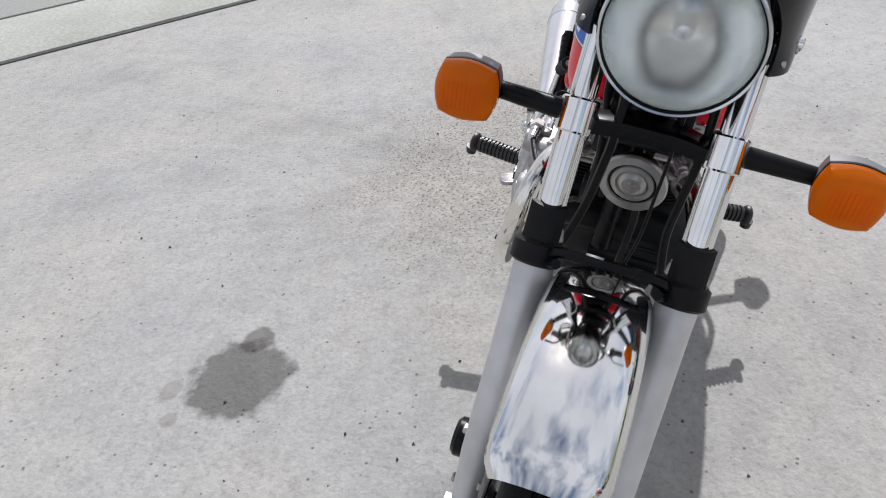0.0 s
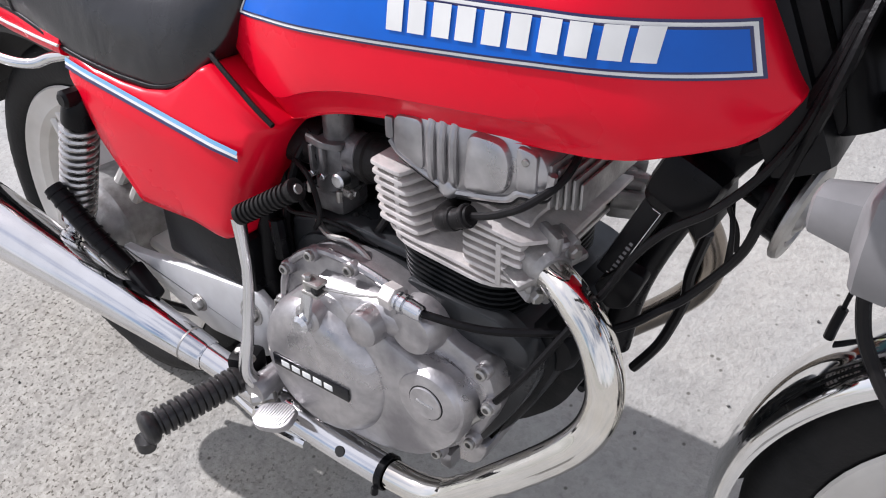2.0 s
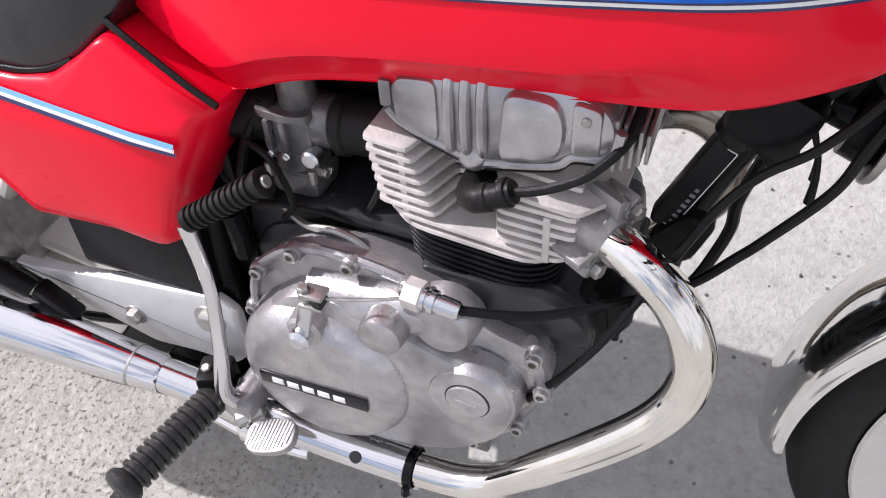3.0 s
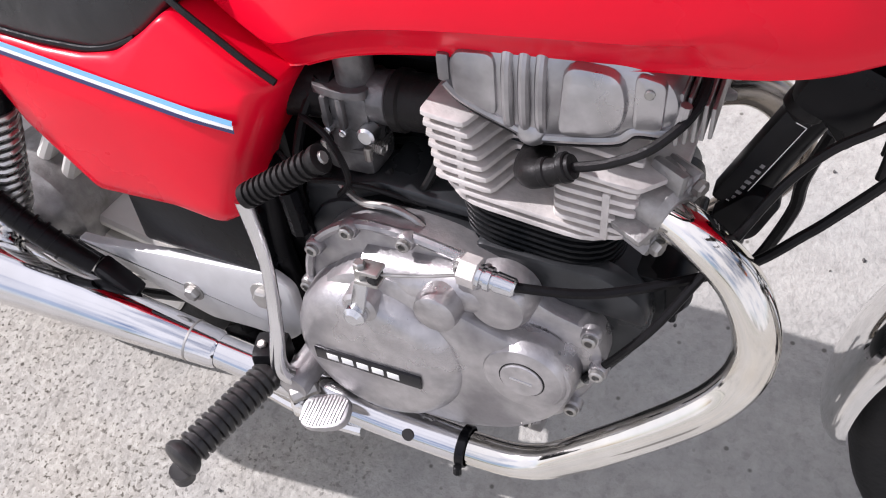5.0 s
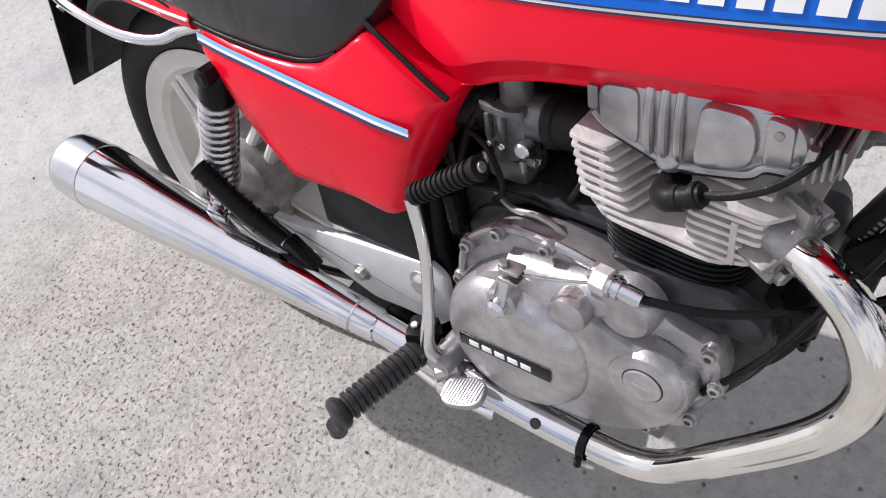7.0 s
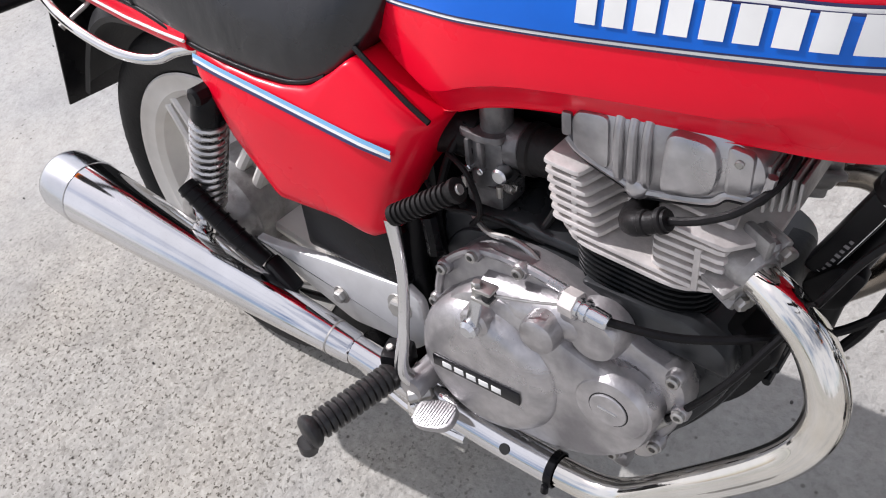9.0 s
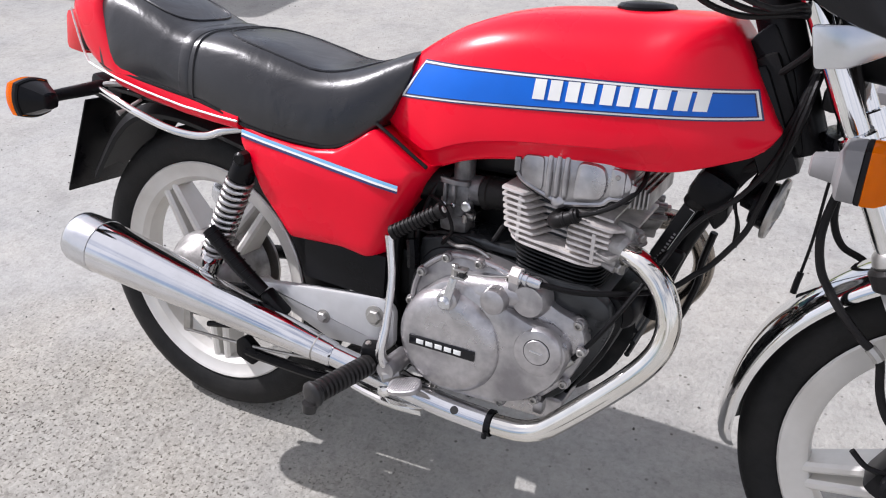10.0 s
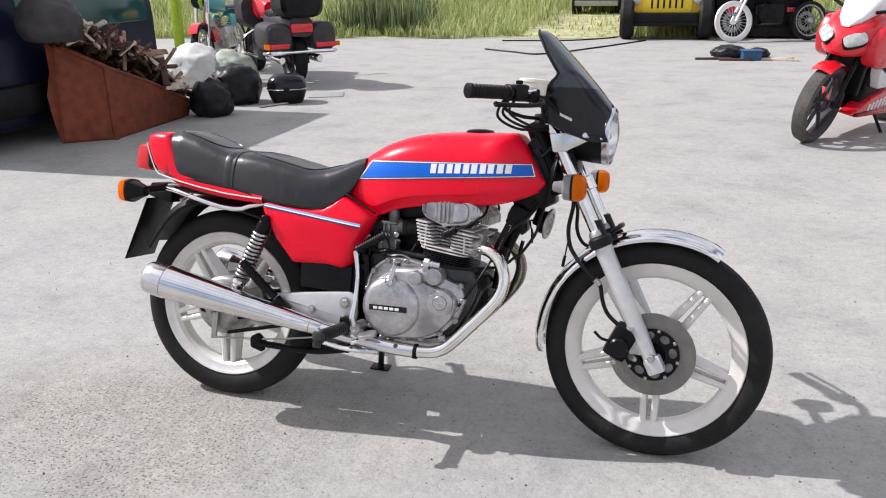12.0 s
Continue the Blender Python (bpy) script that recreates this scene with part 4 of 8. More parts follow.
# front mudguard: chrome, curled edges
def make_front_guard():
    bm = bmesh.new()
    prof = [(-0.056, 0.301), (-0.0575, 0.307), (-0.052, 0.315), (-0.038, 0.324), (-0.018, 0.329), (0.0, 0.3305), (0.018, 0.329), (0.038, 0.324), (0.052, 0.315), (0.0575, 0.307), (0.056, 0.301),
            (0.0545, 0.307), (0.050, 0.312), (0.037, 0.3215), (0.018, 0.3265), (0.0, 0.328), (-0.018, 0.3265), (-0.037, 0.3215), (-0.050, 0.312), (-0.0545, 0.307)]
    rings = []
    for deg in np.linspace(61, 187, 56):
        a = radians(deg)
        end = max(0.0, (66 - deg) / 5, (deg - 182) / 5)
        rings.append([(FRONT_C[0] + (r - 0.004 * end) * math.cos(a), y * (1 - 0.18 * end * end), FRONT_C[2] + (r - 0.004 * end) * math.sin(a)) for y, r in prof])
    guard = steered("front_mudguard", loft(rings), CHROME, label="chrome front mudguard, lightly pitted", sharp=60)
    for s in (-1, 1):
        steered("mudguard_stay", tube([(1.172, 0.066 * s, 0.575), (1.186, 0.066 * s, 0.592), (1.204, 0.056 * s, 0.606)], 0.006, 8), BLACK, guard)
    steered("mudguard_bridge", tube([(1.178, -0.072, 0.590), (1.190, -0.058, 0.612), (1.205, -0.030, 0.626), (1.210, 0, 0.629), (1.205, 0.030, 0.626), (1.190, 0.058, 0.612), (1.178, 0.072, 0.590)], 0.0065, 10), BLACK, guard, "black mudguard bridge")


make_front_guard()

# horn under the lower yoke, its flat face turned a little down
HORN, HORN_AX = Vector((1.011, 0.004, 0.616)), Vector((0.965, -0.12, -0.20)).normalized()
horn = fixed("horn", lathe([(-0.046, 0.0), (-0.046, 0.014), (-0.030, 0.016), (-0.028, 0.031), (-0.008, 0.034), (-0.006, 0.0425)], HORN, HORN_AX, 36), BLACK, label="round horn with black body and bright face")
fixed("horn_rim", lathe([(-0.006, 0.0415), (-0.005, 0.0440), (-0.002, 0.0443), (0.001, 0.0425), (0.002, 0.0320), (-0.0015, 0.0305)], HORN, HORN_AX, 40, caps=False), STEEL, horn, "flat bright rim")
fixed("horn_ring", lathe([(-0.0025, 0.0315), (-0.001, 0.0310), (-0.001, 0.0285), (-0.0025, 0.028)], HORN, HORN_AX, 36, caps=False), BLACK, horn)
fixed("horn_face", lathe([(-0.0025, 0.0290), (0.0005, 0.0270), (0.0015, 0.0215), (-0.001, 0.0195), (0.003, 0.0165), (0.0055, 0.0125), (0.003, 0.0105), (0.003, 0.0060), (0.006, 0.0035), (0.006, 0.0)], HORN, HORN_AX, 36, caps=False), STEEL, horn, "stepped bright diaphragm cover")
fixed("horn_bracket", tube([HORN - HORN_AX * 0.040, HORN + Vector((-0.030, -0.004, 0.034)), HORN + Vector((-0.006, -0.004, 0.085))], [0.0075, 0.0085, 0.0085], 8), BLACK, horn)
for k, (a, b) in enumerate(((-0.026, -0.018), (-0.012, -0.030))):
    fixed("horn_wire", tube([HORN - HORN_AX * 0.036, HORN + Vector((-0.052, a, 0.006)), HORN + Vector((-0.044, b, -0.022)), HORN + Vector((-0.042, b, -0.042 - 0.012 * k))], [0.0028, 0.0022, 0.0022, 0.0040], 8), RUBBER, horn, "thin black horn wire")


# ---- headlamp, flyscreen
HEAD = Vector((1.150, 0, 0.865))
HAX = Vector((0.995, 0, -0.05)).normalized()
lamp = steered("headlamp", lathe([(-0.114, 0.012), (-0.108, 0.056), (-0.085, 0.069), (-0.03, 0.0745), (0.004, 0.0755), (0.004, 0.071), (-0.03, 0.064), (-0.06, 0.045), (-0.07, 0.0)], HEAD, HAX, 48), BLACK, label="round headlamp with chrome rim")
steered("headlamp_rim", lathe([(0.000, 0.0758), (0.014, 0.0778), (0.018, 0.0774), (0.020, 0.0760), (0.0185, 0.0742), (0.010, 0.0742)], HEAD, HAX, 64, caps=False), BRUSHED, lamp, "chrome headlamp rim")
steered("reflector", lathe([(0.012, 0.0725), (-0.010, 0.064), (-0.034, 0.045), (-0.048, 0.024), (-0.052, 0.012), (-0.052, 0.0)], HEAD, HAX, 48, caps=False), REFLECTOR, lamp, "silvered reflector bowl")
steered("bulb", lathe([(-0.052, 0.009), (-0.022, 0.009), (-0.016, 0.006), (-0.014, 0.0)], HEAD, HAX, 16), BRUSHED, lamp, "bulb with shield")
lens = steered("headlamp_lens", lathe([(0.014, 0.0724), (0.022, 0.062), (0.028, 0.042), (0.032, 0.020), (0.033, 0.0)], HEAD, HAX, 48, caps=False), LENS, lamp, "fluted clear glass lens")
lens.visible_shadow = False
steered("lens_gasket", lathe([(0.0145, 0.0743), (0.0165, 0.0742), (0.0172, 0.0726), (0.0150, 0.0722)], HEAD, HAX, 64, caps=False), RUBBER, lamp, "dark seal round the lens")

steered("lamp_wiring", box((1.062, 0.004, 0.778), (0.046, 0.105, 0.036), 0.012), RUBBER, lamp, "taped wiring under the lamp shell")

# half-fairing: nose cowl with side lobes below, smoked screen above
COWL_W = [0.838, 0.850, 0.875, 0.900, 0.930, 0.965, 1.000, 1.018, 1.040, 1.072, 1.105, 1.125, 1.134]
COWL_FRONT = [1.182, 1.186, 1.188, 1.184, 1.174, 1.147, 1.117, 1.100, 1.080, 1.050, 1.016, 0.995, 0.983]
COWL_REAR = [1.142, 1.120, 1.050, 1.008, 0.998, 1.000, 1.019, 1.034, 1.022, 1.001, 0.982, 0.970, 0.966]
COWL_HALF = [0.100, 0.103, 0.109, 0.114, 0.118, 0.121, 0.121, 0.120, 0.117, 0.108, 0.094, 0.080, 0.062]


def cowl_row(w, side, grow, steps=14):
    f, r, h = (curve_at(COWL_W, q, w) for q in (COWL_FRONT, COWL_REAR, COWL_HALF))
    start = 0.0
    if w < 0.948:
        gap = math.sqrt(max(0.0, 0.084 ** 2 - (w - HEAD.z) ** 2))
        start = math.asin(min(1.0, max(gap, 0.002) / h) ** 1.25)
    out = []
    for k in range(steps + 1):
        a = start + (math.pi / 2 - start) * k / steps
        out.append(Vector((r + (f - r) * max(math.cos(a), 0.0) ** 0.75 - grow, side * (h - grow) * math.sin(a) ** 0.8, w)))
    return out


def make_flyscreen():
    cowl = None
    for side in (-1, 1):
        rows = []
        for w in np.linspace(0.850, 0.986, 22):
            outer, inner = cowl_row(float(w), side, 0.0), cowl_row(float(w), side, 0.0035)
            rows.append(outer + list(reversed(inner)))
        ob = steered("nose_cowl" if cowl is None else "cowl_half", loft(rows), GLOSS_BLACK, cowl, "gloss black plastic headlamp cowl", 50)
        cowl = cowl or ob
        for k in range(5):
            a, b = 1.044 + 0.0065 * k, 0.914 - 0.0028 * k
            q = prism([(a, b), (a + 0.005, b - 0.0025), (a + 0.005, b + 0.0045), (a, b + 0.007)], side * 0.108, side * 0.1185, 0.0002)
            steered("mark_block", q, WHITE, cowl, "small pale maker's mark")
        for q in ((1.118, 0.862), (1.150, 0.858)):
            skin = min(cowl_row(q[1], side, 0.0), key=lambda c: abs(c.x - q[0]))
            steered("cowl_screw", rod((skin.x, skin.y - side * 0.004, q[1]), (skin.x, skin.y + side * 0.0015, q[1]), 0.0035, 10), STEEL, cowl)
    rows = []
    for w in np.linspace(0.984, 1.134, 20):
        lf, rt = cowl_row(float(w), -1, 0.0), cowl_row(float(w), 1, 0.0)
        li, ri = cowl_row(float(w), -1, 0.003), cowl_row(float(w), 1, 0.003)
        outer = list(reversed(lf)) + rt[1:]
        inner = list(reversed(li)) + ri[1:]
        rows.append(outer + list(reversed(inner)))
    steered("screen", loft(rows), SMOKE, cowl, "smoked tinted flyscreen", 50)
    for side in (-1, 1):
        steered("screen_edge", tube([cowl_row(float(w), side, 0.001)[-1] for w in np.linspace(0.90, 1.134, 22)], 0.004, 8), PLASTIC, cowl)


make_flyscreen()

# instruments behind the screen
for s in (-1, 1):
    g = steered("instrument", lathe([(0.0, 0.036), (0.045, 0.040), (0.052, 0.038), (0.052, 0.0)], (1.035, 0.048 * s, 0.925), (-0.35, 0, 0.94), 32), PLASTIC, label="round black instrument pod")
    steered("instrument_glass", lathe([(0.0525, 0.034), (0.054, 0.0)], (1.035, 0.048 * s, 0.925), (-0.35, 0, 0.94), 32, caps=False), GLOSS_BLACK, g)


# ---- indicators
def make_indicator(name, at, stalk_from, s, turn, label):
    """Body behind, amber lens in front of it; facing along +x when turn is 1."""
    x, y, z = at
    body = lathe([(-0.058, 0.010), (-0.056, 0.0135), (-0.034, 0.0175), (-0.0315, 0.0215), (-0.0290, 0.0315), (-0.026, 0.0345), (-0.010, 0.0355)], (0, 0, 0), (1, 0, 0), 32) if turn > 0 else lathe([(-0.056, 0.011), (-0.054, 0.015), (-0.034, 0.0240), (-0.016, 0.0310), (-0.012, 0.0330)], (0, 0, 0), (1, 0, 0), 32)
    for q in body.verts:
        k = max(abs(q.co.y), abs(q.co.z)) / max(math.hypot(q.co.y, q.co.z), 1e-6)
        f = 1 + (1 / k - 1) * 0.40
        q.co.y *= f * 0.99
        q.co.z *= f * 0.93
    m = pose(x, y, z) @ Matrix.Rotation(radians(0 if turn > 0 else 180), 4, 'Z')
    lens = lathe([(-0.004, 0.0356), (-0.002, 0.0366), (0.010, 0.0356), (0.019, 0.0310), (0.0225, 0.0260), (0.024, 0.012), (0.0245, 0.0)], (0, 0, 0), (1, 0, 0), 32)
    for q in lens.verts:
        k = max(abs(q.co.y), abs(q.co.z)) / max(math.hypot(q.co.y, q.co.z), 1e-6)
        f = 1 + (1 / k - 1) * 0.40
        q.co.y *= f * 0.99
        q.co.z *= f * 0.93
    put = steered if turn > 0 else fixed
    ind = put(name, turned(body, m), HOUSING if turn > 0 else PLASTIC, None, label)
    rim = lathe([(-0.0105 if turn > 0 else -0.014, 0.0335), (-0.0085 if turn > 0 else -0.011, 0.0362), (-0.004, 0.0366), (-0.0035, 0.0350)], (0, 0, 0), (1, 0, 0), 32, caps=False)
    for q in rim.verts:
        k = max(abs(q.co.y), abs(q.co.z)) / max(math.hypot(q.co.y, q.co.z), 1e-6)
        q.co.y *= (1 + (1 / k - 1) * 0.40) * 0.99
        q.co.z *= (1 + (1 / k - 1) * 0.40) * 0.93
    put("indicator_rim", turned(rim, m), PLASTIC, ind, "black lens gasket")
    put("indicator_lens", turned(lens, m), AMBER, ind, "ribbed amber lens")
    ribs = bmesh.new()
    for k in range(9):
        y = -0.020 + 0.005 * k
        tube([(0.0235 - 0.004 * (y / 0.03) ** 2, y, -0.016), (0.0244 - 0.004 * (y / 0.03) ** 2, y, 0.0), (0.0235 - 0.004 * (y / 0.03) ** 2, y, 0.016)], 0.0012, 5, smooth=False, bm=ribs)
    put("lens_ribs", turned(ribs, m), AMBER, ind)
    put("indicator_bowl", turned(lathe([(-0.0036, 0.033), (-0.010, 0.020), (-0.014, 0.008), (-0.014, 0.0)], (0, 0, 0), (1, 0, 0), 24), m), BRUSHED, ind, "silvered bowl")
    put("indicator_bulb", turned(lathe([(-0.013, 0.006), (0.004, 0.006), (0.008, 0.003), (0.009, 0.0)], (0, 0, 0), (1, 0, 0), 12), m), WHITE, ind)
    put("indicator_stalk", tube([stalk_from, (at[0] - 0.022 * turn, at[1] - 0.020 * s, at[2])], [0.0125, 0.010], 12, smooth=False), BLACK, ind, "black indicator stalk")


for s in (-1, 1):
    make_indicator("front_indicator", (1.114, 0.206 * s, 0.737 if s < 0 else 0.730), (fork_u(0.732), 0.095 * s, 0.733), s, 1, "amber front indicator on black stalk")
    make_indicator("rear_indicator", (-0.184, 0.232 * s, 0.647), (-0.150, 0.105 * s, 0.654), s, -1, "amber rear indicator on black stalk")


# ---- handlebar
def make_bars():
    half = [(0.975, 0.0, 0.945), (0.975, 0.05, 0.945), (1.002, 0.115, 0.960), (0.995, 0.185, 0.972), (0.940, 0.240, 0.964), (0.864, 0.343, 0.962)]
    line = [(a, -b, c) for a, b, c in reversed(half)] + half[1:]
    bar = steered("handlebar", tube(line, 0.011, 16), CHROME, label="chrome tubular handlebar")
    for s in (-1, 1):
        a, b = Vector((0.940, 0.240 * s, 0.964)), Vector((0.864, 0.343 * s, 0.962))
        d = (b - a).normalized()
        prof = [(0, 0.0165), (0.003, 0.021), (0.008, 0.021), (0.010, 0.0165)]
        for k in range(10):
            prof += [(0.014 + k * 0.0105, 0.0175), (0.019 + k * 0.0105, 0.0175), (0.020 + k * 0.0105, 0.0160), (0.0235 + k * 0.0105, 0.0160)]
        prof += [(0.120, 0.0185), (0.127, 0.0185), (0.130, 0.012), (0.130, 0.0)]
        steered("grip", lathe(prof, a, d, 20), RUBBER, bar, "ribbed black rubber grip")
        sw = a - d * 0.028
        steered("switchgear", box(sw, (0.045, 0.040, 0.042), 0.009, Matrix.Rotation(math.atan2(d.y, d.x) , 4, 'Z')), PLASTIC, bar, "black switch housing")
        l0 = a - d * 0.055 + Vector((0.022, 0, -0.012))
        steered("lever_perch", box(l0 + Vector((-0.008, 0, 0.004)), (0.034, 0.030, 0.028), 0.007), BLACK, bar)
        steered("control_lever", tube([l0, l0 + Vector((0.030, 0.03 * s, -0.012)), l0 + Vector((0.010, 0.085 * s, -0.020)), l0 + Vector((-0.045, 0.165 * s, -0.022)), l0 + Vector((-0.05, 0.172 * s, -0.021))], [0.007, 0.006, 0.0055, 0.006, 0.008], 10), BRUSHED if s > 0 else BLACK, bar, "control lever")
    steered("master_cylinder", lathe([(0, 0.030), (0.002, 0.033), (0.026, 0.0345), (0.030, 0.035)], (0.981, -0.168, 0.962), (0.06, 0, 1), 28), CREAM, bar, "pale translucent brake reservoir")
    steered("master_body", box((0.972, -0.176, 0.962), (0.066, 0.050, 0.036), 0.008, Matrix.Rotation(radians(6), 4, 'Y')), BLACK, bar, "black brake master cylinder body")
    steered("mirror_boss", rod((0.955, -0.205, 0.970), (0.955, -0.207, 0.996), 0.009, 12), BLACK, bar)
    for k, (dx, dz) in enumerate(((0.0, 0.0), (-0.014, -0.006), (0.016, 0.004))):
        steered("bar_cable", tube([(0.945 + dx, -0.240, 0.955), (0.925 + dx, -0.236, 0.912 + dz), (0.962 + dx, -0.165, 0.882 + dz), (1.010, -0.09, 0.880 + dz), (1.02, -0.05, 0.84)], 0.0036, 8), RUBBER, bar, "black control cable")
    steered("switch_loom", tube([(0.935, -0.235, 0.952), (0.926, -0.220, 0.925), (0.955, -0.16, 0.908), (0.985, -0.09, 0.905), (1.0, -0.03, 0.90)], 0.005, 8), PLASTIC, bar, "sleeved wiring")
    steered("reservoir_cap", lathe([(0.0, 0.0362), (0.001, 0.0370), (0.008, 0.0370), (0.010, 0.034), (0.010, 0.0)], (0.9828, -0.168, 0.9920), (0.06, 0, 1), 28), CREAM, bar, "pale screw-on reservoir cap")


make_bars()


# ---- engine
def fin_outline(u0, u1, half, notch, depth, r=0.014):
    """A fin seen from above, with a notch on each flank for the plug."""
    pts = [(u0, -half), (notch[0], -half), (notch[0] + 0.012, -half + depth), (notch[1] - 0.010, -half + depth), (notch[1], -half), (u1, -half * 0.96), (u1, half * 0.96), (notch[1], half),
           (notch[1] - 0.010, half - depth), (notch[0] + 0.012, half - depth), (notch[0], half), (u0, half)]
    return rounded(pts, 0.006, 2) if depth > 0.003 else rounded([(u0, -half), (u1, -half * 0.97), (u1, half * 0.97), (u0, half)], r, 6)


def make_engine():
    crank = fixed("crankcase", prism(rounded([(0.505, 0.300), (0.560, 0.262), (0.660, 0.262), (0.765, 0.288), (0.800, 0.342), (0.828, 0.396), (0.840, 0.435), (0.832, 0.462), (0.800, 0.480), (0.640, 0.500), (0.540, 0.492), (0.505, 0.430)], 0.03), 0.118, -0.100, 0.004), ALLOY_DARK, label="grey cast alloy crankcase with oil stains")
    # right-hand cover: a flange, a body and the round clutch dome
    flange = rounded([(0.522, 0.345), (0.536, 0.300), (0.575, 0.268), (0.640, 0.272), (0.690, 0.276), (0.745, 0.296), (0.792, 0.345), (0.812, 0.400), (0.800, 0.440), (0.755, 0.452), (0.735, 0.475), (0.690, 0.492), (0.640, 0.502), (0.585, 0.500), (0.545, 0.468), (0.524, 0.410)], 0.02)
    fixed("clutch_cover", prism(flange, -0.098, -0.128, 0.004), ALLOY, crank, "dulled alloy clutch cover")
    body = rounded([(0.532, 0.350), (0.546, 0.305), (0.582, 0.279), (0.640, 0.280), (0.690, 0.285), (0.738, 0.304), (0.780, 0.345), (0.796, 0.398), (0.770, 0.425), (0.730, 0.432), (0.690, 0.448), (0.640, 0.470), (0.590, 0.468), (0.555, 0.440), (0.535, 0.400)], 0.02)
    fixed("cover_body", prism(body, -0.126, -0.155, 0.011), ALLOY, crank)
    dome = lathe([(-0.13, 0.0880), (-0.148, 0.0862), (-0.1570, 0.0830), (-0.1640, 0.0782), (-0.1690, 0.0715), (-0.1715, 0.0630), (-0.1725, 0.044), (-0.1730, 0.0)], (0.607, 0, 0.369), (0, 1, 0), 56)
    fixed("clutch_dome", dome, ALLOY, crank, "round polished clutch dome")
    nose = lathe([(-0.13, 0.040), (-0.152, 0.0385), (-0.1565, 0.035), (-0.158, 0.030), (-0.158, 0.0)], (0.748, 0, 0.390), (0, 1, 0), 40)
    fixed("timing_boss", nose, ALLOY, crank)
    cap = fixed("inspection_plug", lathe([(-0.154, 0.0190), (-0.1592, 0.0190), (-0.1602, 0.0180), (-0.1602, 0.0)], (0.748, 0, 0.393), (0, 1, 0), 32), ALLOY, crank, "slotted round inspection plug")
    fixed("plug_groove", lathe([(-0.1576, 0.0191), (-0.1583, 0.0191), (-0.1583, 0.0203), (-0.1576, 0.0203)], (0.748, 0, 0.393), (0, 1, 0), 36, caps=False), DARK, cap)
    # bright bar that puts in the white highlight along the plug's slot
    fixed("plug_slot_glint", box((0.748, -0.1604, 0.393), (0.020, 0.0010, 0.0026), 0.0004, Matrix.Rotation(radians(6), 4, 'Y')), BRUSHED, cap)
    # black name plate with plain pale blocks
    plate = fixed("name_plate", box((0.6045, -0.1738, 0.3662), (0.110, 0.003, 0.0160), 0.0012), GLOSS_BLACK, crank, "black name plate")
    for i in range(5):
        fixed("mark_block", box((0.5685 + i * 0.0158, -0.1754, 0.3660), (0.0120, 0.0010, 0.0075), 0.0004), WHITE, plate, "plain pale block")
    # cover bolts
    for q in ((0.545, 0.462), (0.586, 0.494), (0.640, 0.496), (0.690, 0.486), (0.738, 0.470), (0.798, 0.440), (0.806, 0.400), (0.786, 0.342), (0.744, 0.302), (0.690, 0.281), (0.640, 0.277), (0.576, 0.274), (0.540, 0.304), (0.527, 0.350), (0.528, 0.410)):
        b = fixed("cover_bolt", lathe([(-0.126, 0.0086), (-0.134, 0.0086), (-0.136, 0.0074)], (q[0], 0, q[1]), (0, 1, 0), 16), ALLOY, crank)
        fixed("bolt_head", lathe([(-0.134, 0.0062), (-0.140, 0.0062), (-0.141, 0.005), (-0.141, 0.0034), (-0.137, 0.003)], (q[0], 0, q[1]), (0, 1, 0), 12), STEEL, crank)
    # oil filler, clutch arm bosses
    fixed("oil_filler", lathe([(-0.13, 0.021), (-0.160, 0.0200), (-0.167, 0.0185), (-0.1685, 0.016), (-0.169, 0.0)], (0.677, 0, 0.456), (0, 1, 0), 28), ALLOY, crank, "oil filler plug")
    fixed("cover_boss", lathe([(-0.12, 0.030), (-0.140, 0.028), (-0.149, 0.023), (-0.151, 0.0)], (0.724, 0, 0.462), (0, 1, 0), 24), ALLOY, crank)
    fixed("arm_boss", lathe([(-0.150, 0.019), (-0.170, 0.0165), (-0.173, 0.013), (-0.173, 0.0)], (0.607, 0, 0.442), (0, 1, 0), 24), ALLOY, crank)
    fixed("clutch_arm", prism(rounded([(0.599, 0.434), (0.613, 0.434), (0.626, 0.484), (0.614, 0.486)], 0.005), -0.174, -0.178, 0.001), BRUSHED, crank, "bright clutch release arm")
    fixed("arm_pivot", lathe([(-0.170, 0.0105), (-0.180, 0.0100), (-0.184, 0.006), (-0.184, 0.0)], (0.607, 0, 0.441), (0, 1, 0), 20), BRUSHED, crank)
    fixed("arm_yoke", box((0.626, -0.172, 0.486), (0.022, 0.016, 0.004), 0.0015), STEEL, crank)
    fixed("arm_yoke", box((0.628, -0.172, 0.498), (0.020, 0.016, 0.004), 0.0015), STEEL, crank)
    fixed("yoke_pin", rod((0.619, -0.174, 0.482), (0.620, -0.174, 0.505), 0.0052, 6), STEEL, crank)
    fixed("wire_nipple", rod((0.632, -0.166, 0.492), (0.632, -0.180, 0.492), 0.0046, 10), DARK, crank)
    fixed("clutch_wire", tube([(0.630, -0.172, 0.492), (0.665, -0.163, 0.493), (0.700, -0.152, 0.496)], 0.0014, 6), STEEL, crank)
    fixed("cable_bracket", lathe([(-0.008, 0.010), (-0.007, 0.0130), (0.007, 0.0130), (0.008, 0.010)], (0.704, -0.149, 0.499), (1, -0.05, -0.1), 6), ALLOY_PALE, crank, sharp=20)
    fixed("bracket_foot", box((0.700, -0.138, 0.482), (0.018, 0.022, 0.030), 0.005), ALLOY, crank)
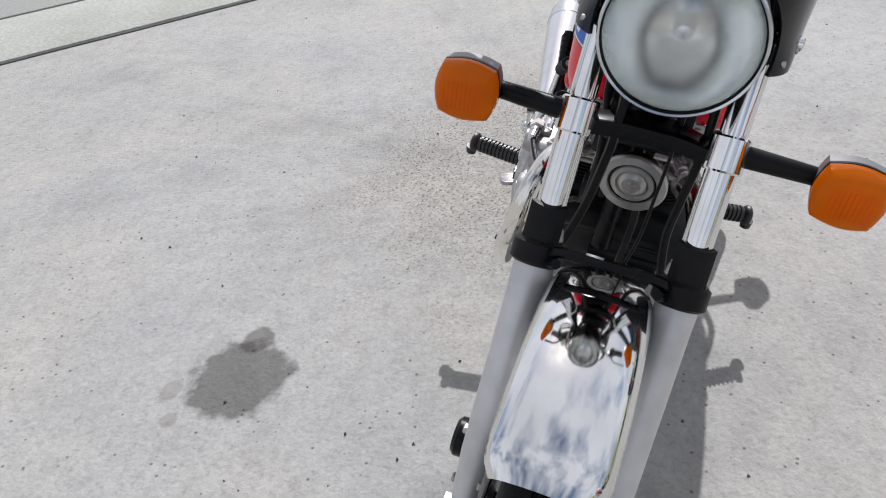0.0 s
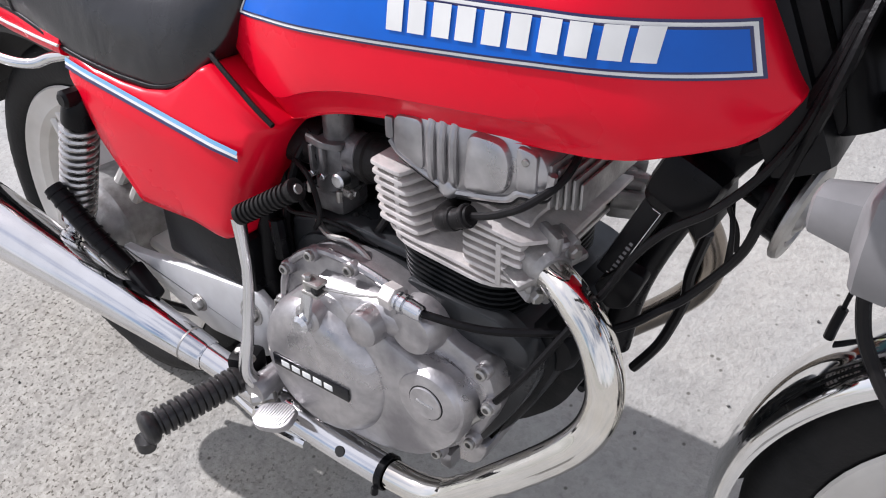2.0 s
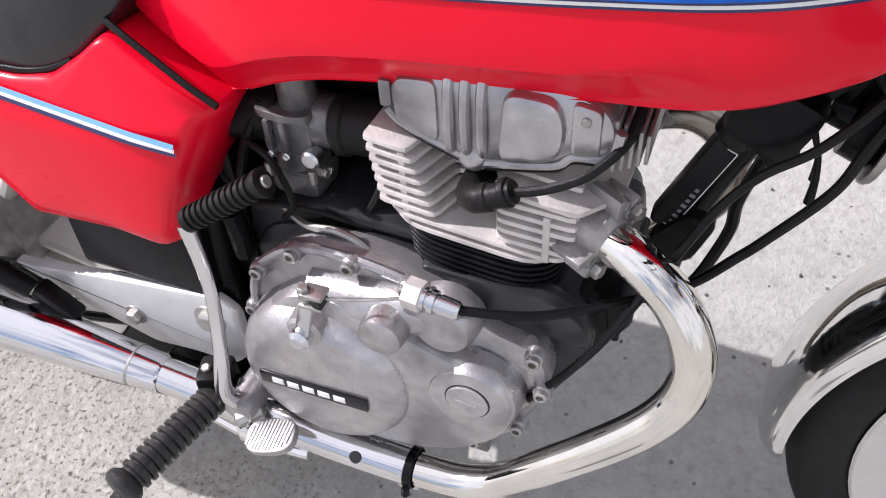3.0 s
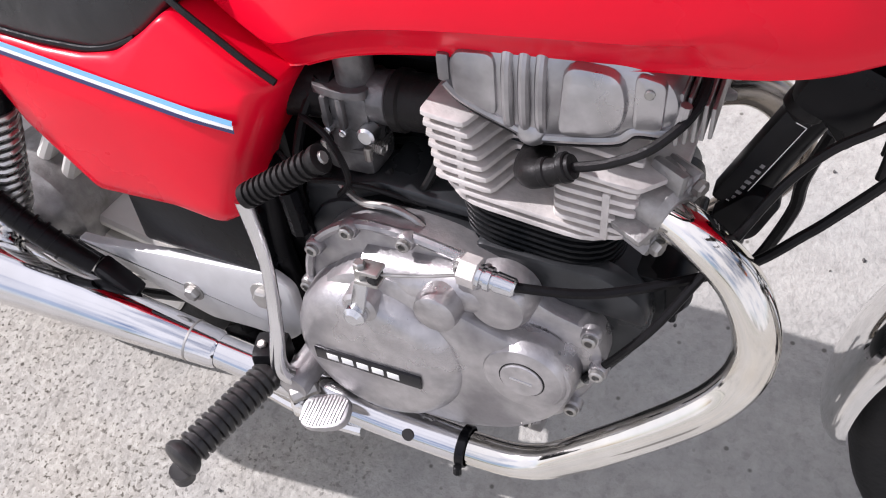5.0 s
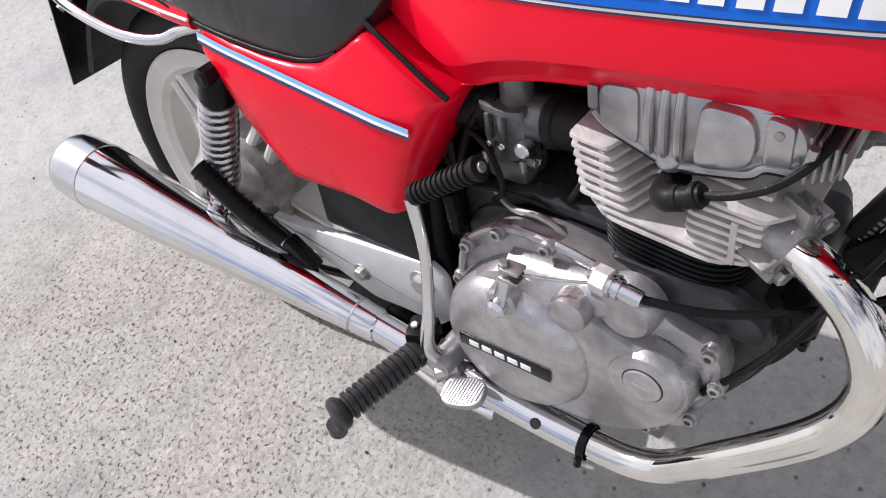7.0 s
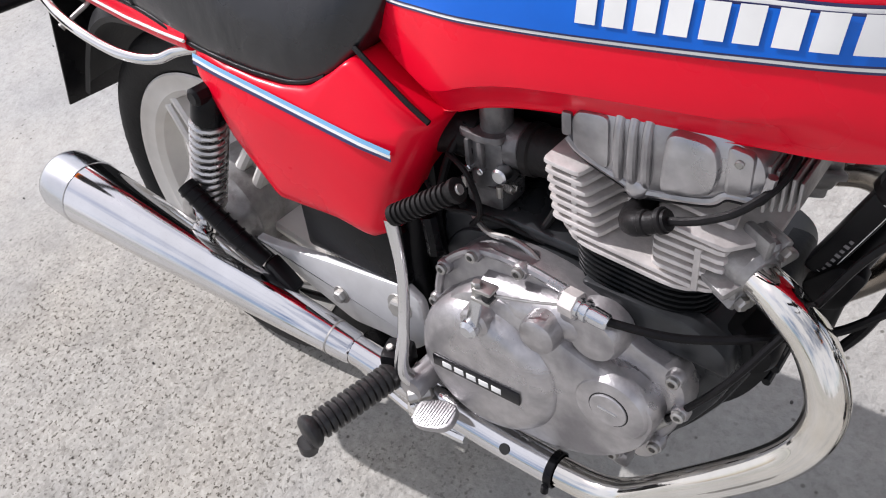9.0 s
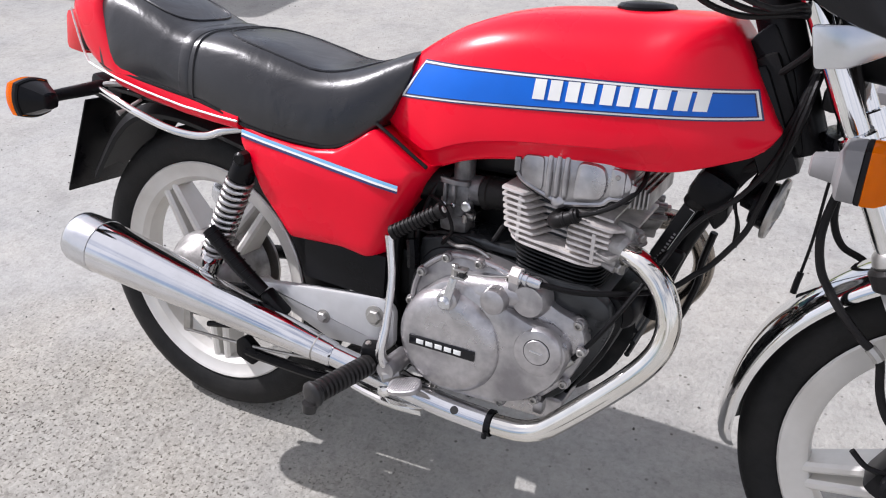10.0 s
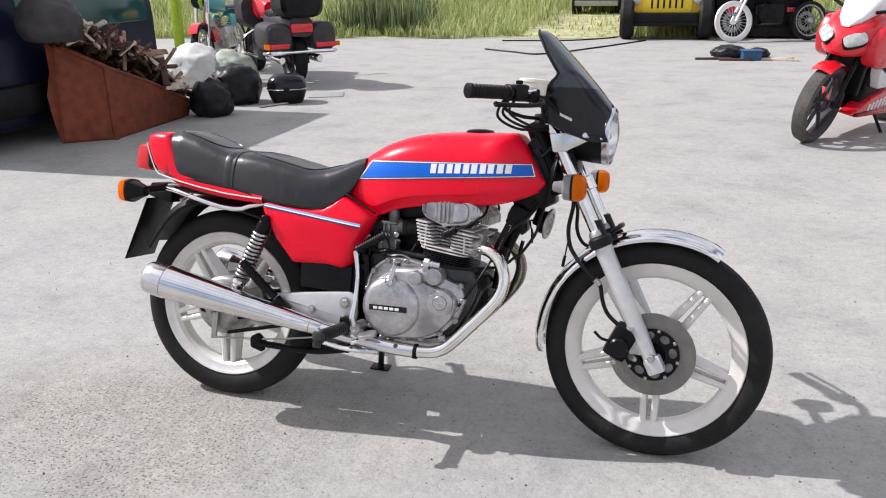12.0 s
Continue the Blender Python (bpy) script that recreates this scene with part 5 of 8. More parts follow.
    fixed("cable_adjuster", lathe([(0, 0.0095), (0.004, 0.0095), (0.0045, 0.0075), (0.007, 0.0075), (0.0075, 0.010), (0.012, 0.010), (0.0125, 0.0075), (0.015, 0.0075), (0.0155, 0.0085), (0.030, 0.0078), (0.032, 0.006)], (0.711, -0.150, 0.498), (1, -0.05, -0.1), 14), BRUSHED, crank, "threaded cable adjuster")
    fixed("oil_pipe", tube([(0.560, -0.095, 0.508), (0.587, -0.108, 0.505), (0.618, -0.110, 0.508), (0.643, -0.112, 0.500), (0.668, -0.120, 0.482), (0.690, -0.132, 0.478)], 0.0034, 8), STEEL, crank)
    # raised rim along the cover's upper edge
    fixed("cover_rim", tube([(0.527, -0.128, 0.405), (0.533, -0.128, 0.440), (0.549, -0.128, 0.470), (0.588, -0.128, 0.4965), (0.640, -0.128, 0.4985), (0.690, -0.128, 0.4885)], 0.0048, 8), ALLOY, crank)
    # webs between dome, fillers and boss
    fixed("cover_web", tube([(0.600, -0.128, 0.455), (0.650, -0.130, 0.458), (0.700, -0.128, 0.462), (0.735, -0.124, 0.464)], [0.022, 0.024, 0.024, 0.020], 16), ALLOY, crank)
    # tacho drive stub and cable at the cover's front
    fixed("drive_stub", tube([(0.762, -0.134, 0.346), (0.770, -0.134, 0.355), (0.782, -0.133, 0.369), (0.795, -0.131, 0.383)], [0.0085, 0.0085, 0.0062, 0.0056], 12), STEEL, crank)
    fixed("starter_nose", lathe([(0.0, 0.022), (-0.070, 0.026), (-0.078, 0.022), (-0.078, 0.0)], (0.838, 0, 0.446), (0, 1, 0), 28), BLACK, crank)
    fixed("sump", prism(rounded([(0.600, 0.235), (0.760, 0.240), (0.780, 0.285), (0.590, 0.275)], 0.02), 0.085, -0.085, 0.006), ALLOY, crank, "finned sump")
    fixed("drain_lug", box((0.748, -0.118, 0.285), (0.016, 0.020, 0.022), 0.004), ALLOY, crank)

    # dark plate: paints the shade below the barrels as well as oil
    fixed("upper_case", prism(rounded([(0.700, 0.452), (0.752, 0.446), (0.806, 0.444), (0.838, 0.440), (0.832, 0.466), (0.800, 0.486), (0.690, 0.494)], 0.010), -0.090, -0.112, 0.004), ALLOY_DARK, crank, "oily upper crankcase, coloured darker for the shade under the barrels")
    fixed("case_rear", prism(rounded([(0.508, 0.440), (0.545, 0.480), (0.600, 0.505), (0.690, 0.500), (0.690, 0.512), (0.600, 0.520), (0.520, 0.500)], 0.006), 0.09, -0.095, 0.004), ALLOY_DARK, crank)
    # black front of the crankcase
    fixed("front_plate", prism(rounded([(0.770, 0.286), (0.800, 0.325), (0.826, 0.372), (0.848, 0.430), (0.842, 0.470), (0.805, 0.470)], 0.015), 0.088, -0.082, 0.006), FIN_BLACK, crank, "black engine front")
    gen = fixed("generator_case", prism(rounded([(0.690, 0.262), (0.765, 0.258), (0.826, 0.318), (0.852, 0.380), (0.852, 0.420), (0.826, 0.456), (0.770, 0.468), (0.690, 0.468)], 0.03), -0.015, 0.100, 0.008), FIN_BLACK, crank, "black ribbed generator case")
    for k in range(4):
        a = radians(-24 + 14 * k)
        fixed("case_rib", tube([(0.772 + 0.080 * math.cos(a), -0.012, 0.388 + 0.090 * math.sin(a)), (0.772 + 0.080 * math.cos(a), 0.095, 0.388 + 0.090 * math.sin(a))], 0.0045, 8, smooth=False), FIN_BLACK, gen)
    # cylinder block with black fins
    def inclined(bm):
        """The barrels lean forward: every fin drops towards the front."""
        for q in bm.verts:
            q.co.z -= 0.155 * (q.co.x - 0.74)
        return bm

    block = fixed("cylinder_block", inclined(prism(rounded([(0.690, -0.082), (0.785, -0.082), (0.785, 0.082), (0.690, 0.082)], 0.03), 0.465, 0.526, 0.002, plane="xy")), FIN_BLACK, label="black painted cylinder block")
    for k in range(9):
        w = 0.4690 + k * 0.0061
        fixed("fin", inclined(prism(fin_outline(0.672 - 0.0006 * k, 0.806, 0.110, (0.70, 0.75), 0.0, 0.050), w, w + 0.0025, 0.0007, plane="xy")), FIN_BLACK, block, sharp=30)
    # head with bright fins and plug recess; the core's dark colour paints their shade
    head = fixed("cylinder_head", inclined(prism(rounded([(0.672, -0.068), (0.800, -0.068), (0.800, 0.068), (0.672, 0.068)], 0.02), 0.524, 0.606, 0.003, plane="xy")), ALLOY_DARK, label="cylinder head core, coloured dark for the shade between its pale oxidised fins")
    for k in range(9):
        w = 0.5245 + k * 0.0089
        n0 = 0.690 + max(0, 8 - k) * 0.0032
        d = 0.0 if k < 2 else 0.042
        u0 = 0.664 - 0.0012 * k
        if k < 7:
            out = fin_outline(u0, 0.806 if k < 1 else 0.818, 0.112, (n0, 0.758), d, (0.040, 0.030)[min(k, 1)])
        else:
            right = 0.112 if k == 7 else 0.094
            top = 0.844 if k == 7 else 0.815
            one = [(u0, -0.112), (n0, -0.112), (n0 + 0.010, -0.070), (0.752, -0.070), (0.758, -right), (0.818, -right), (top, -0.076)]
            out = rounded(one + [(a, -b) for a, b in reversed(one)], 0.005, 2)
        fixed("fin", inclined(prism(out, w, w + 0.0040, 0.0012, plane="xy")), ALLOY_PALE, head, sharp=30)
    # bracing webs between the fins
    for s in (-1, 1):
        for u in (0.684, 0.796):
            fixed("fin_web", inclined(box((u, s * 0.106, 0.560 if u < 0.7 else 0.555), (0.006, 0.008, 0.066 if u < 0.7 else 0.044), 0.002)), ALLOY_PALE, head)
    # head cover with ribs
    low = [(0.674, 0.630), (0.684, 0.620), (0.702, 0.611), (0.720, 0.604), (0.738, 0.597), (0.752, 0.598), (0.796, 0.606), (0.810, 0.616), (0.834, 0.620), (0.840, 0.640)]
    hc = rounded(low + [(0.832, 0.660), (0.806, 0.670), (0.700, 0.670), (0.674, 0.655)], 0.010)
    fixed("head_cover", prism(hc, 0.104, -0.104, 0.010), COVER_ALLOY, head, "ribbed alloy valve cover")
    for s in (-1, 1):
        fixed("gasket", tube([(a, s * 0.100, b - 0.001) for a, b in low], 0.0024, 8), RUBBER, head, "black cover gasket")
        fixed("cover_lip", tube([(a, s * 0.1005, b + 0.004) for a, b in low], 0.0042, 8), COVER_ALLOY, head)
        fixed("cover_panel", prism(rounded([(0.680, 0.628), (0.714, 0.613), (0.714, 0.664), (0.682, 0.662)], 0.009), s * 0.100, s * 0.1070, 0.0030), COVER_ALLOY, head)
        bulge = [(0.758, 0.608), (0.800, 0.616), (0.806, 0.640), (0.800, 0.664), (0.762, 0.666)]
        fixed("cover_bulge", prism(rounded(bulge, 0.012), s * 0.098, s * 0.1115, 0.0055), COVER_ALLOY, head)
        fixed("cover_panel", prism(rounded([(0.808, 0.622), (0.828, 0.624), (0.828, 0.660), (0.808, 0.664)], 0.006), s * 0.100, s * 0.1070, 0.0025), COVER_ALLOY, head)
        for u in (0.722, 0.734, 0.746):
            fixed("cover_rib", tube([(u, s * 0.098, 0.606), (u, s * 0.105, 0.616), (u, s * 0.1055, 0.650), (u, s * 0.100, 0.668)], 0.0042, 10), COVER_ALLOY, head)
        fixed("cover_dome", lathe([(0, 0.013), (0.002, 0.0115), (0.0045, 0.008), (0.0052, 0.0)], (0.738, s * 0.100, 0.606), (0, s, 0.35), 20), COVER_ALLOY, head)
        fixed("cover_screw", rod((0.818, s * 0.105, 0.652), (0.818, s * 0.1095, 0.652), 0.0035, 10), STEEL, head)
        fixed("cover_tab", box((0.673, s * 0.095, 0.645), (0.010, 0.016, 0.022), 0.003), COVER_ALLOY, head)
    for k in range(5):
        fixed("cover_fin", box((0.836 + 0.0048 * k, 0, 0.630 - 0.003 * k), (0.0028, 0.196 - 0.010 * k, 0.040 - 0.004 * k), 0.001), ALLOY_DULL, head)
    # spark plugs, caps, leads
    for s in (-1, 1):
        fixed("spark_plug", lathe([(0.066, 0.010), (0.082, 0.010), (0.083, 0.006), (0.10, 0.006)], (0.737, 0, 0.575), (0, s, 0), 12), BRUSHED, head)
        cap = fixed("plug_cap", tube([(0.737, s * 0.080, 0.575), (0.738, s * 0.106, 0.576), (0.746, s * 0.117, 0.580), (0.760, s * 0.119, 0.587), (0.774, s * 0.119, 0.5945)], [0.0120, 0.0118, 0.0112, 0.0095, 0.0090], 16), RUBBER, head, "black rubber plug cap")
        for a in (0.752, 0.766):
            fixed("plug_collar", lathe([(0, 0.0102), (0.001, 0.0112), (0.005, 0.0112), (0.006, 0.0102)], (a, s * 0.1185, 0.583 + (a - 0.752) * 0.53), (0.88, 0, 0.47), 16), RUBBER, head)
        fixed("plug_lead", tube([(0.772, s * 0.119, 0.593), (0.800, s * 0.120, 0.604), (0.829, s * 0.114, 0.622), (0.848, s * 0.085, 0.645), (0.84, s * 0.03, 0.685)], 0.0037, 8), RUBBER, head, "black ignition lead")
    return crank


make_engine()


# ---- exhaust
def make_exhaust(s):
    side = lambda pts: [(a, s * b, c) for a, b, c in pts]
    head = side([(0.806, 0.066, 0.548), (0.837, 0.089, 0.545), (0.868, 0.107, 0.540), (0.895, 0.118, 0.522), (0.912, 0.126, 0.493), (0.917, 0.130, 0.462), (0.909, 0.135, 0.428), (0.885, 0.141, 0.391), (0.835, 0.147, 0.335), (0.786, 0.150, 0.284), (0.760, 0.151, 0.263), (0.728, 0.152, 0.252), (0.680, 0.152, 0.249)])
    ex = fixed("exhaust_pipe", tube(head, 0.0170, 24, steps=8), CHROME_WARM if s < 0 else CHROME_DARK, label="heat-stained chrome exhaust header pipe, the far one coloured with dark reflections")
    # finned clamp round the port: long plates stacked along the pipe
    cd = Vector((0.80, s * 0.45, -0.09)).normalized()
    lobe = Vector((0.38, -s * 0.52, 0.76))
    lobe = (lobe - cd * lobe.dot(cd)).normalized()
    across = cd.cross(lobe)
    mid = Vector((0.8405, s * 0.091, 0.547))
    collar = fixed("cooling_collar", rod(mid - cd * 0.032, mid + cd * 0.004, 0.0225, 24), ALLOY_DULL, ex, "finned alloy exhaust clamp")
    for k in (-1, 1):
        fixed("clamp_lug", rod(mid - cd * 0.030 + lobe * 0.022 * k, mid + lobe * 0.018 * k, 0.0125, 16), ALLOY_DULL, collar)
        for j in range(3):
            a = radians(-36 + 36 * j)
            out = (lobe * math.cos(a) + across * math.sin(a)) * k
            wide = cd.cross(out)
            m = Matrix((cd, wide, out)).transposed().to_4x4()
            fixed("clamp_fin", box(mid - cd * 0.012 + out * 0.0255, (0.030, 0.0085, 0.022), 0.0038, m), ALLOY_DULL, collar)
        c = mid + lobe * 0.026 * k
        fixed("flange_nut", rod(c + cd * 0.002, c + cd * 0.010, 0.0065, 6), STEEL, collar)
    link = side([(0.685, 0.152, 0.249), (0.600, 0.153, 0.2535), (0.500, 0.155, 0.2675), (0.395, 0.157, 0.284)])
    fixed("link_pipe", tube(link, [0.0190, 0.0195, 0.0195, 0.0190], 24), WORN_CHROME, ex, "chrome link pipe")
    fixed("pipe_clamp", lathe([(-0.005, 0.0195), (-0.004, 0.0212), (0.004, 0.0212), (0.005, 0.0195)], link[0], (1, 0, 0), 24, caps=False), BLACK, ex, "black pipe clamp")
    fixed("clamp_bolt", rod(Vector(link[0]) + Vector((0, s * 0.022, -0.004)), Vector(link[0]) + Vector((0, s * 0.024, -0.014)), 0.0045, 8), BLACK, ex)
    fixed("heat_plate_hole", lathe([(0, 0.0065), (0.0012, 0.0065)], (0.630, s * 0.1683, 0.2620), (0, s * 0.85, 0.5), 16), DARK, ex)
    a, b = Vector((0.400, s * 0.157, 0.283)), Vector((-0.148, s * 0.1965, 0.390))
    L = (b - a).length
    muf = fixed("silencer", lathe([(0.0, 0.0195), (0.004, 0.0215), (0.12, 0.0285), (0.24, 0.0358), (0.36, 0.0435), (L - 0.064, 0.0500)], a, b - a, 40, caps=False), WORN_CHROME, label="tapered chrome silencer")
    fixed("silencer_cap", lathe([(L - 0.0645, 0.0500), (L - 0.0635, 0.0490), (L - 0.0625, 0.0512), (L - 0.030, 0.0500), (L - 0.010, 0.0484), (L - 0.003, 0.0460), (L, 0.0420), (L - 0.004, 0.036), (L - 0.010, 0.014), (L - 0.010, 0.0)], a, b - a, 40, caps=False), BRUSHED, muf, "silencer end cap")
    fixed("silencer_outlet", lathe([(L - 0.03, 0.010), (L + 0.004, 0.010), (L + 0.004, 0.008), (L - 0.03, 0.008)], a, b - a, 20, caps=False), STEEL, muf)
    fixed("joint_band", lathe([(0.032, 0.0222), (0.0325, 0.0240), (0.0350, 0.0240), (0.0355, 0.0222)], a, b - a, 24, caps=False), STEEL, muf)


make_exhaust(-1)
make_exhaust(1)


# ---- frame, swing arm, rear suspension
def make_frame():
    fr = fixed("frame", tube([(1.010, 0, 0.745), (0.965, 0, 0.675), (0.915, 0, 0.585), (0.884, 0, 0.50), (0.872, 0, 0.42)], 0.0150, 16), BLACK, label="black painted tubular steel frame")
    fixed("frame_spine", tube([(1.0, 0, 0.80), (0.80, 0, 0.76), (0.52, 0, 0.70), (0.44, 0, 0.64)], 0.022, 12), BLACK, fr)
    fixed("head_gusset", prism(rounded([(0.915, 0.700), (0.955, 0.662), (1.030, 0.700), (1.000, 0.800), (0.965, 0.862), (0.940, 0.835)], 0.012), 0.030, -0.030, 0.003), BLACK, fr, "black steering head gusset")
    fixed("loom_cover", box((0.985, -0.032, 0.775), (0.030, 0.022, 0.10), 0.008, Matrix.Rotation(radians(-26), 4, 'Y')), RUBBER, fr)
    for s in (-1, 1):
        fixed("frame_rail", tube([(0.44, s * 0.050, 0.635), (0.30, s * 0.092, 0.622), (0.10, s * 0.098, 0.640), (-0.15, s * 0.085, 0.655)], 0.012, 10), BLACK, fr)
        fixed("frame_rail", tube([(0.47, s * 0.060, 0.60), (0.475, s * 0.085, 0.52), (0.470, s * 0.095, 0.40), (0.49, s * 0.09, 0.30), (0.56, s * 0.07, 0.25)], 0.013, 12), BLACK, fr)
        fixed("frame_gusset", prism(rounded([(0.43, 0.30), (0.50, 0.30), (0.50, 0.46), (0.44, 0.46)], 0.012), s * 0.080, s * 0.088, 0.002), BLACK, fr)
        fixed("frame_stay", tube([(0.44, s * 0.09, 0.47), (0.30, s * 0.095, 0.56), (0.19, s * 0.098, 0.635)], 0.010, 10), BLACK, fr)
    sw = fixed("swing_arm", tube([(0.455, -0.098, 0.352), (0.24, -0.106, 0.330), (0.02, -0.110, 0.296), (-0.02, -0.110, 0.293)], [0.019, 0.017, 0.015, 0.013], 14), BLACK, label="black swing arm")
    # second, inner rod: added to narrow a sunlit gap in the bike's shadow
    fixed("torque_arm", tube([(0.430, -0.070, 0.322), (0.25, -0.070, 0.300), (0.055, -0.072, 0.262)], 0.0105, 10), BLACK, sw, "black brake torque arm")
    fixed("swing_arm_tube", tube([(0.455, 0.098, 0.352), (0.24, 0.106, 0.330), (-0.02, 0.110, 0.293)], [0.019, 0.016, 0.013], 14), BLACK, sw)
    fixed("swing_pivot", rod((0.457, -0.12, 0.356), (0.457, 0.12, 0.356), 0.022, 16), BLACK, sw)
    # silver pillion bracket plates
    for s in (-1, 1):
        pl = rounded([(0.196, 0.362), (0.206, 0.352), (0.285, 0.318), (0.365, 0.288), (0.420, 0.292), (0.470, 0.290), (0.492, 0.312), (0.492, 0.376), (0.470, 0.392), (0.330, 0.376), (0.225, 0.362)], 0.010)
        plate = fixed("bracket_plate", prism(pl, s * 0.112, s * 0.124, 0.004), SILVER, label="silver painted alloy footrest bracket plate")
        for q, r in (((0.457, 0.357), 0.013), ((0.354, 0.329), 0.009)):
            fixed("bracket_bolt", lathe([(0.123, r), (0.131, r), (0.133, r * 0.8), (0.133, 0)], (q[0], 0, q[1]), (0, s, 0), 6), STEEL, plate, sharp=20)
            fixed("bracket_washer", lathe([(0.123, r * 1.45), (0.1255, r * 1.4), (0.1255, r)], (q[0], 0, q[1]), (0, s, 0), 24), STEEL, plate)
        # folded pillion peg resting along the silencer
        pp = fixed("pillion_peg", tube([(0.248, s * 0.150, 0.358), (0.205, s * 0.160, 0.398), (0.148, s * 0.168, 0.456)], [0.011, 0.0135, 0.0125], 12), RUBBER, label="folded black rubber pillion footrest")
        fixed("peg_hinge", box((0.268, s * 0.143, 0.338), (0.055, 0.022, 0.022), 0.006, Matrix.Rotation(radians(38), 4, 'Y')), BLACK, pp)
        for k in range(8):
            t = k / 7
            c = Vector((0.222 - 0.068 * t, s * (0.157 + 0.010 * t), 0.382 + 0.068 * t))
            fixed("peg_rib", lathe([(-0.0016, 0.0145), (0.0016, 0.0145)], c, (-0.60, s * 0.1, 0.66), 12), RUBBER, pp)
        # shock absorber
        top, bot = Vector((0.206, s * 0.128, 0.584)), Vector((0.100, s * 0.132, 0.345))
        d = (bot - top)
        sh = fixed("shock_absorber", tube([top + d * 0.05, top + d * 0.95], 0.0155, 14, smooth=False), BLACK, label="chrome spring shock absorber")
        coil = []
        turns = 12.5
        for k in range(int(turns * 14) + 1):
            t = k / (turns * 14)
            a = 2 * math.pi * turns * t
            n1 = d.normalized()
            e1 = Vector((0, 1, 0))
            e2 = n1.cross(e1)
            coil.append(top + d * (0.17 + 0.60 * t) + 0.0205 * (math.cos(a) * e1 + math.sin(a) * e2))
        fixed("spring", tube(coil, 0.0046, 8, smooth=False), DULL_SPRING, sh, "chrome coil spring")
        fixed("shock_cap", lathe([(0.0, 0.012), (0.006, 0.018), (0.024, 0.022), (0.042, 0.0225), (0.044, 0.018)], top, d, 20), BLACK, sh, "black upper spring cup")
        fixed("spring_seat", lathe([(d.length * 0.77, 0.020), (d.length * 0.78, 0.0235), (d.length * 0.825, 0.0235), (d.length * 0.84, 0.019), (d.length * 0.97, 0.017)], top, d, 20), CHROME, sh)
        fixed("shock_eye", lathe([(0.122, 0.016), (0.150, 0.016), (0.152, 0.010), (0.152, 0.0)], (0.100, 0, 0.345), (0, s, 0), 16), STEEL, sh)
        fixed("shock_nut", lathe([(0.124, 0.012), (0.150, 0.012), (0.154, 0.008), (0.154, 0)], (top.x, 0, top.z), (0, s, 0), 8), BLACK, sh)
    # rear inner mudguard and number plate
    path = smooth_line([(0.17, 0, 0.600), (0.08, 0, 0.620), (0.0, 0, 0.632), (-0.08, 0, 0.630), (-0.138, 0, 0.608), (-0.182, 0, 0.572), (-0.216, 0, 0.530), (-0.243, 0, 0.492), (-0.258, 0, 0.470)], 5)
    prof = [(-0.074, -0.030), (-0.076, -0.022), (-0.060, -0.004), (0.0, 0.004), (0.060, -0.004), (0.076, -0.022), (0.074, -0.030), (0.058, -0.009), (0.0, 0.0), (-0.058, -0.009)]
    rings = []
    for i, q in enumerate(path):
        d = (path[min(i + 1, len(path) - 1)] - path[max(i - 1, 0)]).normalized()
        up = Vector((d.z, 0, -d.x))
        rings.append([q + Vector((0, y, 0)) + up * h for y, h in prof])
    guard = fixed("rear_mudguard", loft(rings), PLASTIC, label="black plastic rear mudguard")
    fixed("number_plate", turned(box((0, 0, 0), (0.004, 0.146, 0.215), 0.001), pose(-0.287, 0.0, 0.512, 0, 22.5, 0)), BLACK, guard, "black back of the rear number plate")
    fixed("plate_holder", box((-0.215, 0, 0.630), (0.085, 0.10, 0.045), 0.01, Matrix.Rotation(radians(14), 4, 'Y')), PLASTIC, guard)
    for s in (-1, 1):
        rail = fixed("grab_rail", tube([(-0.160, s * 0.112, 0.655), (-0.148, s * 0.119, 0.652), (-0.090, s * 0.138, 0.645), (-0.030, s * 0.149, 0.632), (0.040, s * 0.148, 0.614), (0.085, s * 0.140, 0.606), (0.117, s * 0.128, 0.606), (0.142, s * 0.116, 0.615), (0.185, s * 0.104, 0.624)], 0.0068, 12), CHROME, label="chrome grab rail")
        fixed("rail_tab", tube([(-0.162, s * 0.118, 0.652), (-0.135, s * 0.108, 0.660), (-0.105, s * 0.100, 0.662)], 0.005, 8), STEEL, rail)
        fixed("rail_stud", tube([(-0.062, s * 0.100, 0.640), (-0.072, s * 0.132, 0.624), (-0.076, s * 0.142, 0.619)], [0.0032, 0.0032, 0.0058], 8, smooth=False), STEEL, rail)
    # unseen block behind the gearbox, added to stop sun and fill the bike's shadow
    fixed("shadow_block", prism(rounded([(0.415, 0.285), (0.455, 0.258), (0.520, 0.262), (0.520, 0.470), (0.440, 0.470), (0.415, 0.420)], 0.015), 0.085, -0.088, 0.004), BLACK, fr, "black block added behind the gearbox to fill the shadow")
    # battery box, airbox and carburettors
    fixed("air_box", box((0.40, 0, 0.545), (0.20, 0.16, 0.15), 0.015), PLASTIC, label="black air box")
    # two plain black blocks, added to darken the gaps round the carburettors
    fixed("tank_gap_block", box((0.600, 0, 0.632), (0.150, 0.085, 0.050), 0.010), PLASTIC, label="black block added to darken the gap under the tank")
    fixed("carb_gap_block", box((0.600, 0, 0.545), (0.110, 0.050, 0.110), 0.010), BLACK, fr)
    fixed("wiring_tray", box((0.978, 0, 0.735), (0.050, 0.104, 0.150), 0.014, Matrix.Rotation(radians(-26), 4, 'Y')), PLASTIC, fr, "black wiring tray behind the steering head")
    fixed("battery_box", box((0.392, -0.098, 0.428), (0.160, 0.048, 0.078), 0.006, Matrix.Rotation(radians(2), 4, 'Y')), PLASTIC, label="black plastic tray under the side panel")
